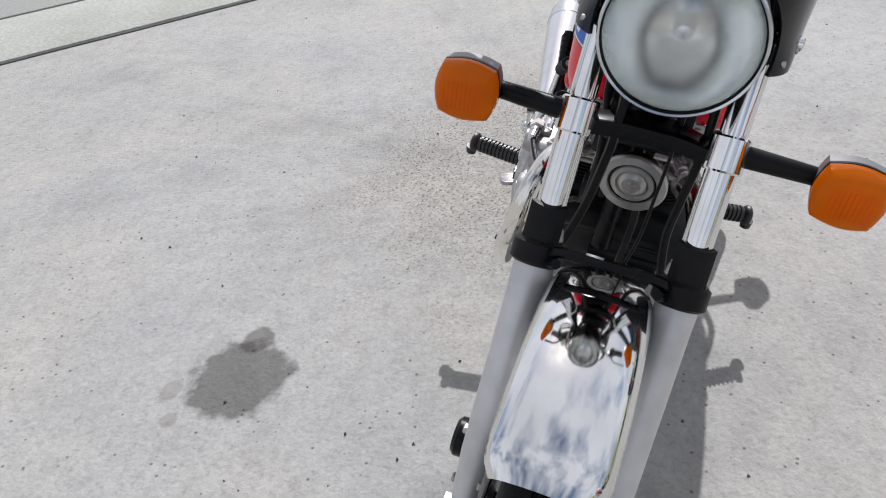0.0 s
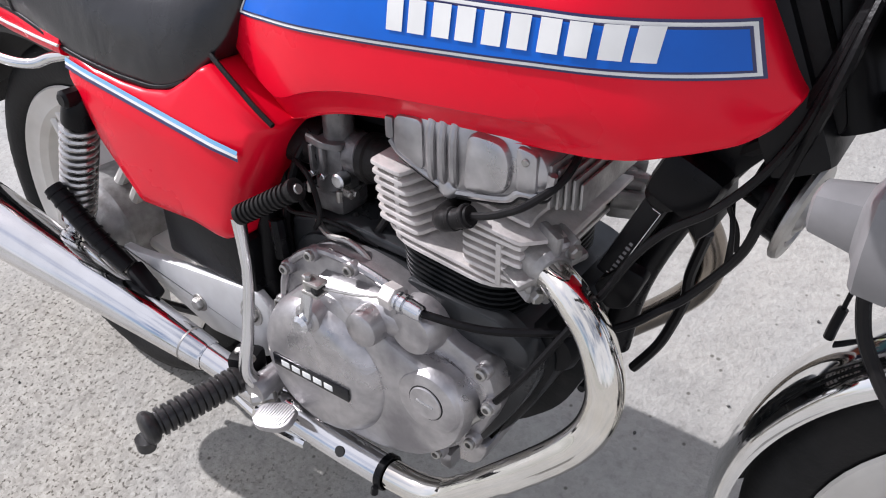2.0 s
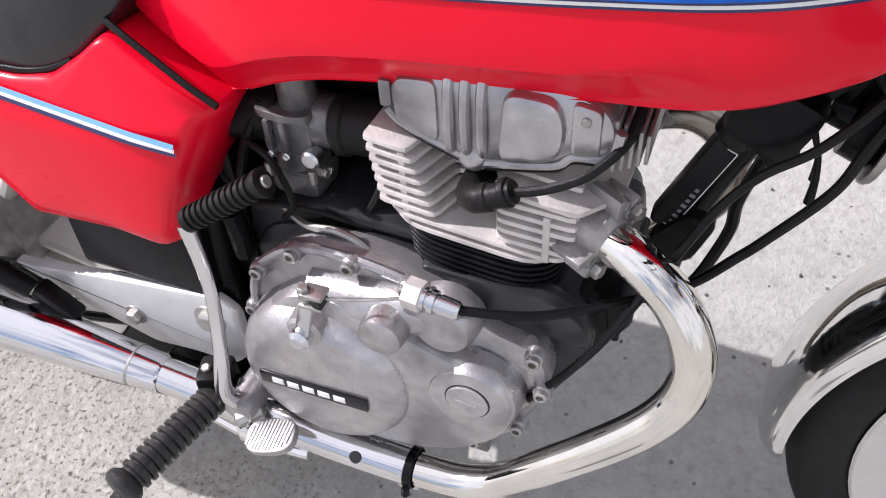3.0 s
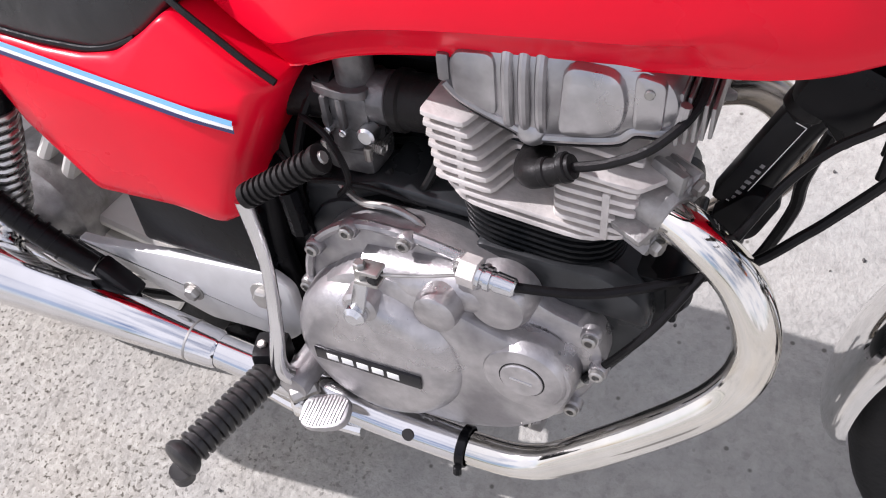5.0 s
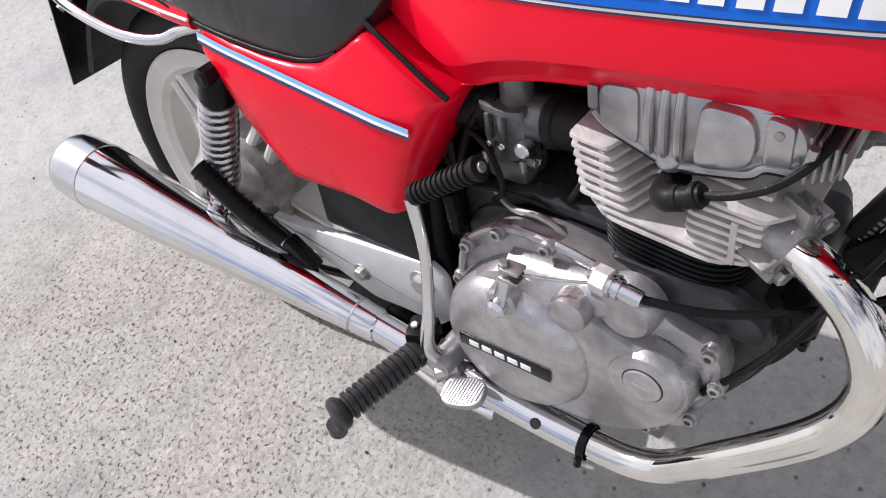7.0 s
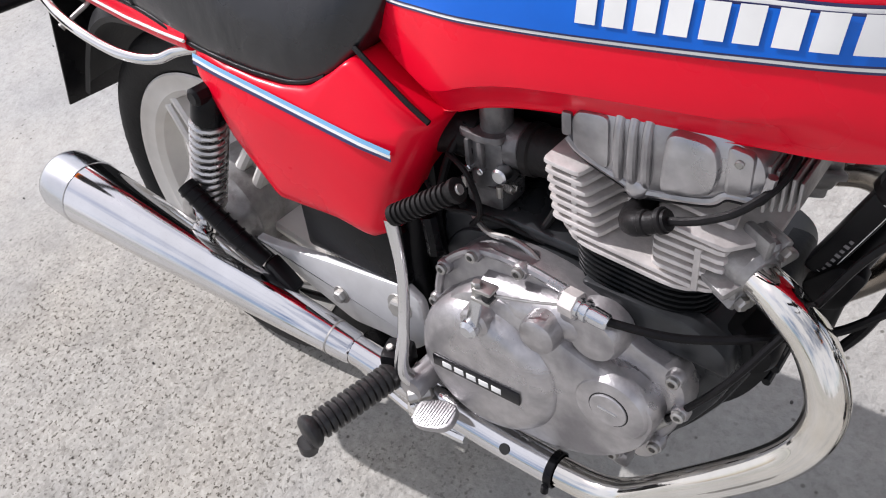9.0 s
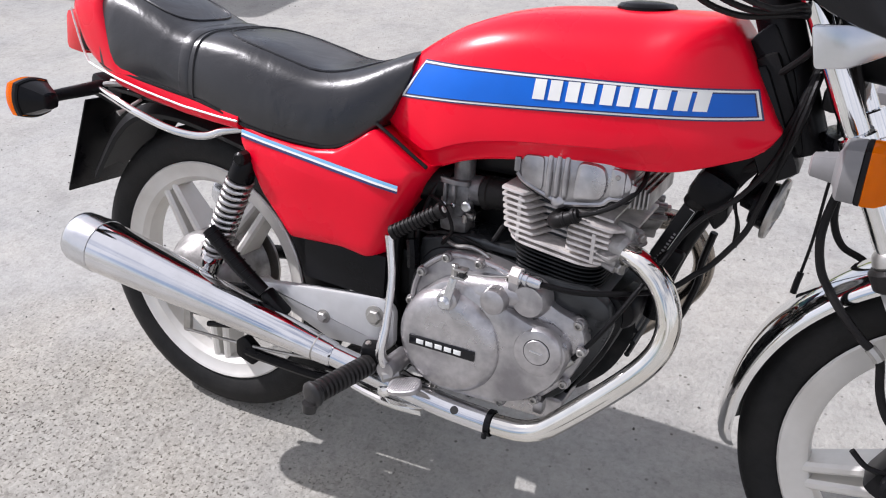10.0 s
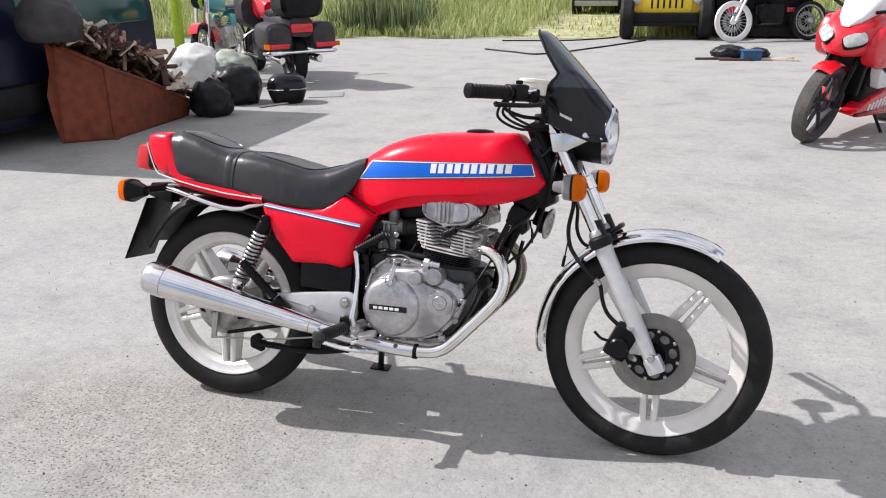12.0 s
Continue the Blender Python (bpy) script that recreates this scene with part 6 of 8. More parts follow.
    fixed("chain_guard", box((0.26, 0.075, 0.415), (0.34, 0.03, 0.012), 0.004, Matrix.Rotation(radians(8), 4, 'Y')), BLACK, label="black chain guard")
    ch = bmesh.new()
    for k in range(26):
        rod((0.06 + k * 0.016, 0.052, 0.388 - k * 0.0012), (0.06 + k * 0.016, 0.066, 0.388 - k * 0.0012), 0.006, 8, ch)
    tagged(fixed("chain", ch, STEEL, label="drive chain"), kind="stuff")
    for s in (-1, 1):
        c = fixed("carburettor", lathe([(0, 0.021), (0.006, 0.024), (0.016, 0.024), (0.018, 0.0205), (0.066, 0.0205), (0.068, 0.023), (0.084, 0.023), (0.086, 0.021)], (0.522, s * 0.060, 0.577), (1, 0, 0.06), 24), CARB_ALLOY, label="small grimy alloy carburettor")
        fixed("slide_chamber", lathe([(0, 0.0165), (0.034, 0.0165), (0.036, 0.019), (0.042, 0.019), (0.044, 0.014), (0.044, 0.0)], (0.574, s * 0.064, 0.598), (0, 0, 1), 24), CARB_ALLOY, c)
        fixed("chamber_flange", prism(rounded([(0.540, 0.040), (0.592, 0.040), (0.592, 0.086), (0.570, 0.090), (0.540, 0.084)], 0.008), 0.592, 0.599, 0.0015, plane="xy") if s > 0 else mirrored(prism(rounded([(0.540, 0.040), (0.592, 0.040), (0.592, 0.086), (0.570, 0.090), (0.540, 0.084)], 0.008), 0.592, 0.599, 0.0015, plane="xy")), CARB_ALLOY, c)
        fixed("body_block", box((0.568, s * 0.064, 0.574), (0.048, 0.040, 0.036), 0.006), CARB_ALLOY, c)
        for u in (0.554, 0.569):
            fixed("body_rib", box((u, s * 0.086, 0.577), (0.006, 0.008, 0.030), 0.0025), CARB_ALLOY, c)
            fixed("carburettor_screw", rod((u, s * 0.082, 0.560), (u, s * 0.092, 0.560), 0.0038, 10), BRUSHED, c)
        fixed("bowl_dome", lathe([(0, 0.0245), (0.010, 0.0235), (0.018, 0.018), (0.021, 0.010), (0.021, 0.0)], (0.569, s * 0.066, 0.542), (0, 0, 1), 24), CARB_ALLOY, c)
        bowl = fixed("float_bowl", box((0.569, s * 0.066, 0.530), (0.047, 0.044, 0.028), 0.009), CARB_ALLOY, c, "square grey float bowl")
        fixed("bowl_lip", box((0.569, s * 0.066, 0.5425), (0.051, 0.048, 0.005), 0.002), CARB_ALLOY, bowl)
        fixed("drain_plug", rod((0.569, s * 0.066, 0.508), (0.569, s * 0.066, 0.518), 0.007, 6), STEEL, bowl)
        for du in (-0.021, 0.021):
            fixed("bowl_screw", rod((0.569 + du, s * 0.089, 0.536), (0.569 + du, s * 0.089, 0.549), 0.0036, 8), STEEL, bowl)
        fixed("mixture_screw", rod((0.592, s * 0.078, 0.562), (0.592, s * 0.094, 0.562), 0.0082, 16), BRUSHED, c)
        fixed("idle_screw", rod((0.588, s * 0.080, 0.545), (0.602, s * 0.084, 0.545), 0.0036, 8), STEEL, c)
        spring = [(0.589 + 0.012 * k / 36, s * 0.081 + 0.0052 * math.cos(k * 1.05), 0.545 + 0.0052 * math.sin(k * 1.05)) for k in range(37)]
        fixed("idle_spring", tube(spring, 0.0010, 5, smooth=False), STEEL, c)
        fixed("fuel_hose", tube([(0.556, s * 0.080, 0.548), (0.540, s * 0.092, 0.540), (0.534, s * 0.090, 0.520), (0.545, s * 0.082, 0.498), (0.562, s * 0.070, 0.470)], 0.0042, 8), RUBBER, c, "black overflow hose")
        fixed("intake_rubber", lathe([(0, 0.022), (0.004, 0.0265), (0.012, 0.0265), (0.014, 0.024), (0.036, 0.024), (0.044, 0.0275), (0.050, 0.0275)], (0.606, s * 0.060, 0.581), (1, 0, 0.05), 24), RUBBER, c, "black intake rubber")
        fixed("air_rubber", lathe([(0, 0.030), (0.03, 0.026), (0.062, 0.026)], (0.495, s * 0.060, 0.580), (1, 0, 0.02), 20), RUBBER, c)
    # coil box on the down tube
    box_t = Matrix.Rotation(radians(24), 4, 'Y')
    unit_m = Matrix.Translation((0.889, -0.037, 0.573)) @ box_t
    unit = fixed("ignition_unit", turned(box((0, 0, 0), (0.021, 0.022, 0.094), 0.0045), unit_m), PLASTIC, label="black boxed electrical unit on the down tube")
    fixed("unit_cap", turned(lathe([(0, 0.012), (0.004, 0.015), (0.018, 0.015), (0.022, 0.012), (0.022, 0)], (0, 0, 0.042), (0, 0, 1), 20), unit_m), RUBBER, unit, "black rubber end cap")
    for x, z, dx, dz in ((0.0080, 0.0, 0.0007, 0.082), (0.0040, 0.041, 0.008, 0.0007), (0.0040, -0.041, 0.008, 0.0007)):
        fixed("label_line", turned(box((x, -0.0112, z), (dx, 0.0006, dz), 0.0002), unit_m), WHITE, unit, "thin white label outline")
    for k in range(7):
        fixed("label_bar", turned(box((0.0035, -0.0112, -0.036 + 0.0058 * k), (0.0030 + 0.0012 * (k % 2), 0.0006, 0.0030), 0.0002), unit_m), HOUSING, unit, "small unreadable grey label print")
    fixed("frame_gusset", prism(rounded([(0.900, 0.690), (0.985, 0.735), (0.996, 0.712), (0.982, 0.672), (0.950, 0.632), (0.954, 0.597), (0.940, 0.580), (0.921, 0.604), (0.922, 0.632), (0.915, 0.664)], 0.006), 0.024, -0.032, 0.004), BLACK, unit, "black gusset below the steering head")
    fixed("coil_mount", box((0.930, -0.030, 0.640), (0.055, 0.060, 0.050), 0.014, box_t), BLACK, unit)
    fixed("unit_lug", prism(rounded([(0.862, 0.520), (0.878, 0.498), (0.898, 0.506), (0.912, 0.545), (0.888, 0.550)], 0.008), -0.040, -0.054, 0.003), BLACK, unit)


make_frame()


# ---- kick starter, pegs, pedal, stands
def make_controls():
    kick = fixed("kick_starter", tube([(0.512, -0.168, 0.300), (0.503, -0.180, 0.328), (0.506, -0.170, 0.38), (0.505, -0.156, 0.45), (0.494, -0.147, 0.514)], [0.0105, 0.0088, 0.0068, 0.0062, 0.0085], 12), WORN_CHROME, label="upright kick-start lever with ribbed rubber")
    fixed("kick_boss", lathe([(-0.12, 0.016), (-0.172, 0.0175), (-0.182, 0.015), (-0.182, 0.0)], (0.512, 0, 0.300), (0, 1, 0), 20), ALLOY, kick)
    fixed("kick_bolt", rod((0.530, -0.165, 0.293), (0.508, -0.185, 0.288), 0.0085, 8), STEEL, kick)
    a, b = Vector((0.496, -0.147, 0.517)), Vector((0.575, -0.132, 0.566))
    prof = [(0, 0.0085), (0.002, 0.0115)]
    for k in range(11):
        prof += [(0.006 + k * 0.0072, 0.0118), (0.009 + k * 0.0072, 0.0118), (0.0097 + k * 0.0072, 0.0098), (0.0115 + k * 0.0072, 0.0098)]
    prof += [(0.088, 0.0125), (0.093, 0.0125), (0.0945, 0.010), (0.0945, 0.0)]
    fixed("kick_rubber", lathe(prof, a, b - a, 16), RUBBER, kick, "ribbed black kick-start rubber")
    fixed("kick_tip_bolt", lathe([(0.094, 0.006), (0.0965, 0.005), (0.0965, 0)], a, b - a, 10), STEEL, kick)
    for s in (-1, 1):
        p0, p1 = Vector((0.478, s * 0.170, 0.298)), Vector((0.450, s * 0.292, 0.293))
        prof = [(0, 0.010), (0.003, 0.0165)]
        for k in range(12):
            prof += [(0.007 + k * 0.0086, 0.0174), (0.0112 + k * 0.0086, 0.0174), (0.0124 + k * 0.0086, 0.0138), (0.0150 + k * 0.0086, 0.0138)]
        prof += [(0.113, 0.0180), (0.117, 0.0205), (0.122, 0.0205), (0.1255, 0.017), (0.127, 0.010), (0.127, 0.0)]
        peg = fixed("footrest", lathe(prof, p0, p1 - p0, 18), PEG_RUBBER, label="ribbed black rubber rider footrest")
        fixed("footrest_lug", tube([p1 + Vector((0, 0, -0.012)), p1 + Vector((-0.001, s * 0.001, -0.027))], [0.0125, 0.0105], 12, smooth=False), PEG_RUBBER, peg)
        fixed("footrest_hinge", box(p0 + Vector((-0.004, -s * 0.014, 0.006)), (0.036, 0.036, 0.044), 0.008, Matrix.Rotation(radians(-20 * s), 4, 'Z')), BLACK, peg)
        for q in (-0.010, 0.012):
            fixed("hinge_bolt", rod(p0 + Vector((q, -s * 0.010, 0.024)), p0 + Vector((q, -s * 0.008, 0.032)), 0.0052, 6), STEEL, peg)
        fixed("footrest_bar", tube([p0 + Vector((0.01, -s * 0.02, 0)), (0.535, s * 0.13, 0.262), (0.56, s * 0.06, 0.236), (0.565, 0, 0.232)], 0.011, 12), CHROME if s < 0 else BLACK, peg, "footrest bar")
    ped = fixed("brake_pedal", tube([(0.490, -0.140, 0.268), (0.505, -0.176, 0.258), (0.532, -0.188, 0.274), (0.556, -0.190, 0.286)], [0.009, 0.008, 0.007, 0.007], 10), CHROME, label="chrome rear brake pedal")
    tilt = Matrix.Translation((0.553, -0.190, 0.290)) @ Matrix.Rotation(radians(-10), 4, 'Y') @ Matrix.Rotation(radians(14), 4, 'X') @ Matrix.Rotation(radians(12), 4, 'Z')
    oval = [(0.027 * math.copysign(abs(math.cos(a)) ** 0.7, math.cos(a)), 0.0185 * math.copysign(abs(math.sin(a)) ** 0.7, math.sin(a))) for a in np.linspace(0, 2 * math.pi, 28, endpoint=False)]
    pad = fixed("pedal_pad", turned(prism(oval, -0.004, 0.004, 0.002, plane="xy"), tilt), ALLOY, ped, "worn ribbed brake pedal pad")
    for k in range(12):
        x = -0.0215 + k * 0.0039
        L = 0.034 * math.sqrt(max(0.1, 1 - (x / 0.027) ** 2))
        fixed("pad_rib", turned(box((0, 0, 0), (0.0031, L, 0.0018), 0.0008), tilt @ Matrix.Translation((x, 0, 0.0043)) @ Matrix.Rotation(radians(-14), 4, 'Z')), ALLOY, pad)
    fixed("pedal_shaft", tube([(0.40, -0.150, 0.243), (0.46, -0.160, 0.236), (0.52, -0.168, 0.236), (0.575, -0.168, 0.240)], 0.0075, 10), CHROME, ped)
    fixed("pedal_collar", lathe([(-0.13, 0.016), (-0.168, 0.016), (-0.172, 0.012)], (0.508, 0, 0.290), (0, 1, 0), 18), CHROME, ped)
    # side stand on the far side, carrying the lean
    st = fixed("side_stand", tube([(0.50, 0.110, 0.255), (0.46, 0.190, 0.14), (0.435, 0.255, 0.062)], 0.010, 10), BLACK, label="black side stand, folded out")
    fixed("stand_foot", box((0.432, 0.262, 0.062), (0.065, 0.040, 0.006), 0.002, Matrix.Rotation(radians(12.8), 4, 'X')), BLACK, st)
    cs = fixed("centre_stand", tube([(0.175, -0.112, 0.205), (0.215, -0.115, 0.203), (0.36, -0.108, 0.200), (0.50, -0.10, 0.225)], [0.012, 0.010, 0.010, 0.010], 10), BLACK, label="black centre stand, folded up")
    # hidden plate, added only to block sun and close the shadow's gap
    fixed("stand_shadow_plate", box((0.392, 0, 0.206), (0.130, 0.180, 0.014), 0.005), BLACK, cs)
    fixed("stand_toe", prism(rounded([(0.150, 0.190), (0.190, 0.178), (0.200, 0.212), (0.172, 0.235), (0.150, 0.222)], 0.008), -0.104, -0.120, 0.003), BLACK, cs)


make_controls()


# ---- cables and hoses
def cable(name, pts, r=0.0042, mat=RUBBER, label="black control cable", front=False):
    bm = tube(pts, r, 8)
    (steered if front else fixed)(name, bm, mat, None, label)


cable("brake_hose", [(0.985, -0.165, 0.985), (1.03, -0.09, 0.90), (1.075, -0.045, 0.79), (1.085, -0.038, 0.715), (1.0782, -0.040, 0.6705), (1.0701, -0.045, 0.6121), (1.0783, -0.055, 0.5679), (1.0956, -0.066, 0.5415), (1.1147, -0.074, 0.5200), (1.1408, -0.078, 0.4946), (1.1611, -0.078, 0.4783), (1.1689, -0.078, 0.4681), (1.1783, -0.080, 0.4270), (1.195, -0.085, 0.395), (1.225, -0.090, 0.37)], 0.0056, label="black rubber brake hose")
cable("hose_clip", [(1.154, -0.078, 0.484), (1.161, -0.079, 0.478), (1.167, -0.079, 0.471)], 0.0078, mat=STEEL, label="bright hose clip")
cable("speedometer_cable", [(1.03, 0.04, 0.92), (1.06, 0.055, 0.80), (1.073, 0.060, 0.710), (1.0804, 0.057, 0.6509), (1.0825, 0.056, 0.6022), (1.1000, 0.062, 0.565), (1.135, 0.068, 0.545), (1.18, 0.072, 0.50), (1.24, 0.072, 0.41), (1.30, 0.060, 0.33)], 0.0052)
cable("loose_wire", [(1.05, 0.030, 0.79), (1.0660, 0.030, 0.700), (1.0648, 0.030, 0.640), (1.0620, 0.029, 0.5693), (1.0539, 0.020, 0.5015)], 0.0022, label="loose hanging black wire")
cable("wire_plug", [(1.0575, 0.024, 0.528), (1.0550, 0.021, 0.512), (1.0535, 0.020, 0.497)], 0.0046, label="small black wire connector")
cable("clutch_cable", [(0.98, 0.12, 0.96), (1.03, 0.02, 0.87), (1.0248, -0.055, 0.7725), (1.0047, -0.05, 0.6828), (0.9902, -0.045, 0.6273), (0.9792, -0.045, 0.588), (0.946, -0.047, 0.536), (0.929, -0.058, 0.5225), (0.904, -0.070, 0.501), (0.870, -0.090, 0.492), (0.80, -0.130, 0.488), (0.74, -0.150, 0.494)], 0.0042)
cable("throttle_cable", [(0.96, -0.20, 0.975), (1.03, -0.12, 0.92), (1.02, -0.06, 0.84), (0.96, -0.03, 0.78)], 0.0045)
cable("wiring_loom", [(1.03, -0.03, 0.82), (1.01, -0.045, 0.74), (0.985, -0.035, 0.69), (0.95, -0.02, 0.66)], 0.007, label="taped wiring loom")
cable("drive_cable", [(0.792, -0.131, 0.380), (0.822, -0.129, 0.424), (0.845, -0.124, 0.462), (0.868, -0.108, 0.505), (0.8869, -0.090, 0.5381), (0.9073, -0.080, 0.5808), (0.930, -0.072, 0.610), (0.9594, -0.068, 0.635), (0.9874, -0.060, 0.6715), (1.0066, -0.055, 0.7146), (1.0222, -0.05, 0.7814)], 0.0036)
cable("breather_hose", [(0.935, 0.025, 0.560), (0.9248, 0.03, 0.5095), (0.9244, 0.03, 0.4797), (0.9166, 0.03, 0.4456), (0.9053, 0.03, 0.4111), (0.885, 0.025, 0.375)], 0.0055, label="black breather hose")
cable("drain_hose", [(0.545, -0.075, 0.60), (0.528, -0.090, 0.56), (0.515, -0.098, 0.50), (0.520, -0.100, 0.44)], 0.0045, label="black drain hose")
cable("vent_hose", [(0.60, -0.078, 0.52), (0.622, -0.090, 0.500), (0.640, -0.085, 0.520), (0.655, -0.060, 0.56)], 0.0040, label="black vent hose")
cable("neutral_wire", [(0.50, -0.095, 0.53), (0.53, -0.105, 0.515), (0.565, -0.108, 0.522), (0.60, -0.100, 0.515), (0.64, -0.09, 0.50)], 0.0026, label="thin black wire")
cable("switch_body", [(0.512, -0.110, 0.50), (0.516, -0.112, 0.48), (0.517, -0.112, 0.455)], 0.0095, mat=BLACK, label="black brake light switch")
cable("brake_switch_wire", [(0.56, -0.10, 0.50), (0.58, -0.11, 0.53), (0.56, -0.10, 0.56), (0.53, -0.09, 0.57)], 0.003)


# ---------------------------------------------------------------- the yard round the motorcycle
RUST = material("rusty_red_steel", (0.19, 0.042, 0.015), 0.72, 0.1, vary=0.3, scale=14, second=(0.038, 0.010, 0.009), second_amount=0.9, second_scale=1.6, bump=0.5, bump_scale=60)
NAVY_BODY = material("navy_van_paint", (0.005, 0.008, 0.024), 0.35, vary=0.15, coat=0.05, scale=4, spec=0.25)
TEAL = material("teal_paint", (0.02, 0.30, 0.32), 0.35, vary=0.1, coat=0.4)
# the teal is the van window's reflection, put into the base colour
WINDOW = material("dark_vehicle_glass", (0.012, 0.06, 0.058), 0.10, vary=0.2, scale=3, coat=0.25)
LIME = material("lime_paint", (0.35, 0.50, 0.03), 0.45, vary=0.15)
YELLOW = material("yellow_paint", (0.80, 0.55, 0.01), 0.4, vary=0.08, coat=0.3)
SACK = material("white_woven_sack", (0.68, 0.68, 0.66), 0.7, vary=0.12, scale=20, bump=0.4, bump_scale=120, second=(0.45, 0.50, 0.42), second_amount=0.5, second_scale=3)
SACK_GREEN = material("grey_green_sack", (0.40, 0.44, 0.36), 0.7, vary=0.2, scale=14, bump=0.4, bump_scale=120, second=(0.16, 0.26, 0.14), second_amount=0.6, second_scale=4)
WOOD_A = material("pale_offcut_wood", (0.34, 0.20, 0.135), 0.8, vary=0.4, scale=30, second=(0.14, 0.075, 0.05), second_amount=0.7)
WOOD_B = material("dark_offcut_wood", (0.085, 0.040, 0.026), 0.85, vary=0.4, scale=25, second=(0.030, 0.018, 0.014), second_amount=0.8)
WOOD_C = material("bleached_wood", (0.58, 0.50, 0.40), 0.8, vary=0.2, scale=25)
BLACK_SACK = material("black_rubbish_sack", (0.012, 0.012, 0.014), 0.42, vary=0.2, bump=0.5, bump_scale=30, spec=0.22)
GREY_PLASTIC = material("grey_plastic", (0.045, 0.042, 0.046), 0.45, vary=0.2, scale=12, second=(0.08, 0.068, 0.068), second_amount=0.5, spec=0.25)
BLUE_CRATE = material("blue_plastic", (0.018, 0.085, 0.19), 0.5, vary=0.2)
BRIGHT_RED = material("bright_red_fairing", (0.66, 0.008, 0.02), 0.28, vary=0.05, coat=0.4)
FAIR_WHITE = material("white_fairing", (0.78, 0.78, 0.78), 0.32, vary=0.05, coat=0.3)
ASPHALT = material("grey_asphalt", (0.30, 0.30, 0.275), 0.9, vary=0.25, scale=120, bump=0.4, bump_scale=300, second=(0.36, 0.355, 0.32), second_amount=0.5, second_scale=1.5)
CHANNEL = material("pale_kerb_concrete", (0.37, 0.37, 0.325), 0.85, vary=0.2, scale=60, bump=0.3, bump_scale=200, second=(0.29, 0.30, 0.24), second_amount=0.6, second_scale=3)


def grass_material(name, a, b):
    m = bpy.data.materials.new(name)
    m.use_nodes = True
    n, ln = m.node_tree.nodes, m.node_tree.links
    bs = n["Principled BSDF"]
    g = n.new("ShaderNodeNewGeometry")
    r = n.new("ShaderNodeValToRGB")
    r.color_ramp.elements[0].color, r.color_ramp.elements[1].color = (*a, 1), (*b, 1)
    ln.new(g.outputs["Random Per Island"], r.inputs["Fac"])
    ln.new(r.outputs["Color"], bs.inputs["Base Color"])
    bs.inputs["Roughness"].default_value = 0.6
    bs.inputs["Subsurface Weight"].default_value = 0.0
    tr = n.new("ShaderNodeBsdfTranslucent")
    ln.new(r.outputs["Color"], tr.inputs["Color"])
    mx = n.new("ShaderNodeMixShader")
    mx.inputs["Fac"].default_value = 0.4
    ln.new(bs.outputs["BSDF"], mx.inputs[1])
    ln.new(tr.outputs["BSDF"], mx.inputs[2])
    ln.new(mx.outputs["Shader"], n["Material Output"].inputs["Surface"])
    return m


GRASS = grass_material("grass_blades", (0.20, 0.29, 0.07), (0.60, 0.60, 0.30))
REEDS = grass_material("reed_blades", (0.05, 0.085, 0.035), (0.30, 0.36, 0.16))
SOIL = material("grassy_soil", (0.36, 0.37, 0.18), 0.95, vary=0.4, scale=6, second=(0.40, 0.37, 0.24), second_amount=0.7, second_scale=1.5)


def lump(name, centre, size, mat, label, category, seed, rough=0.18, flat=0.35):
    """A slumped sack or bundle: a sphere creased by noise and pressed flat below."""
    bm = bmesh.new()
    bmesh.ops.create_icosphere(bm, subdivisions=4, radius=0.5)
    for v in bm.verts:
        q = v.co.copy()
        k = 1 + rough * noise.noise(q * 4 + Vector((seed, 0, 0))) + rough * 0.9 * abs(noise.noise(q * 9 + Vector((0, seed, 0)))) + rough * 0.5 * abs(noise.noise(q * 19 + Vector((0, 0, seed))))
        v.co = Vector((q.x * k * size[0], q.y * k * size[1], max(q.z * k, -flat) * size[2]))
    low = min(v.co.z for v in bm.verts)
    bmesh.ops.translate(bm, vec=Vector(centre) + Vector((0, 0, -low)), verts=bm.verts)
    ob = new(name, to_mesh(name, bm, mat, 60))
    return tagged(ob, label, category)


STEEL_GRIT = material("dark_grit", (0.10, 0.095, 0.09), 0.9, vary=0.4, scale=200)


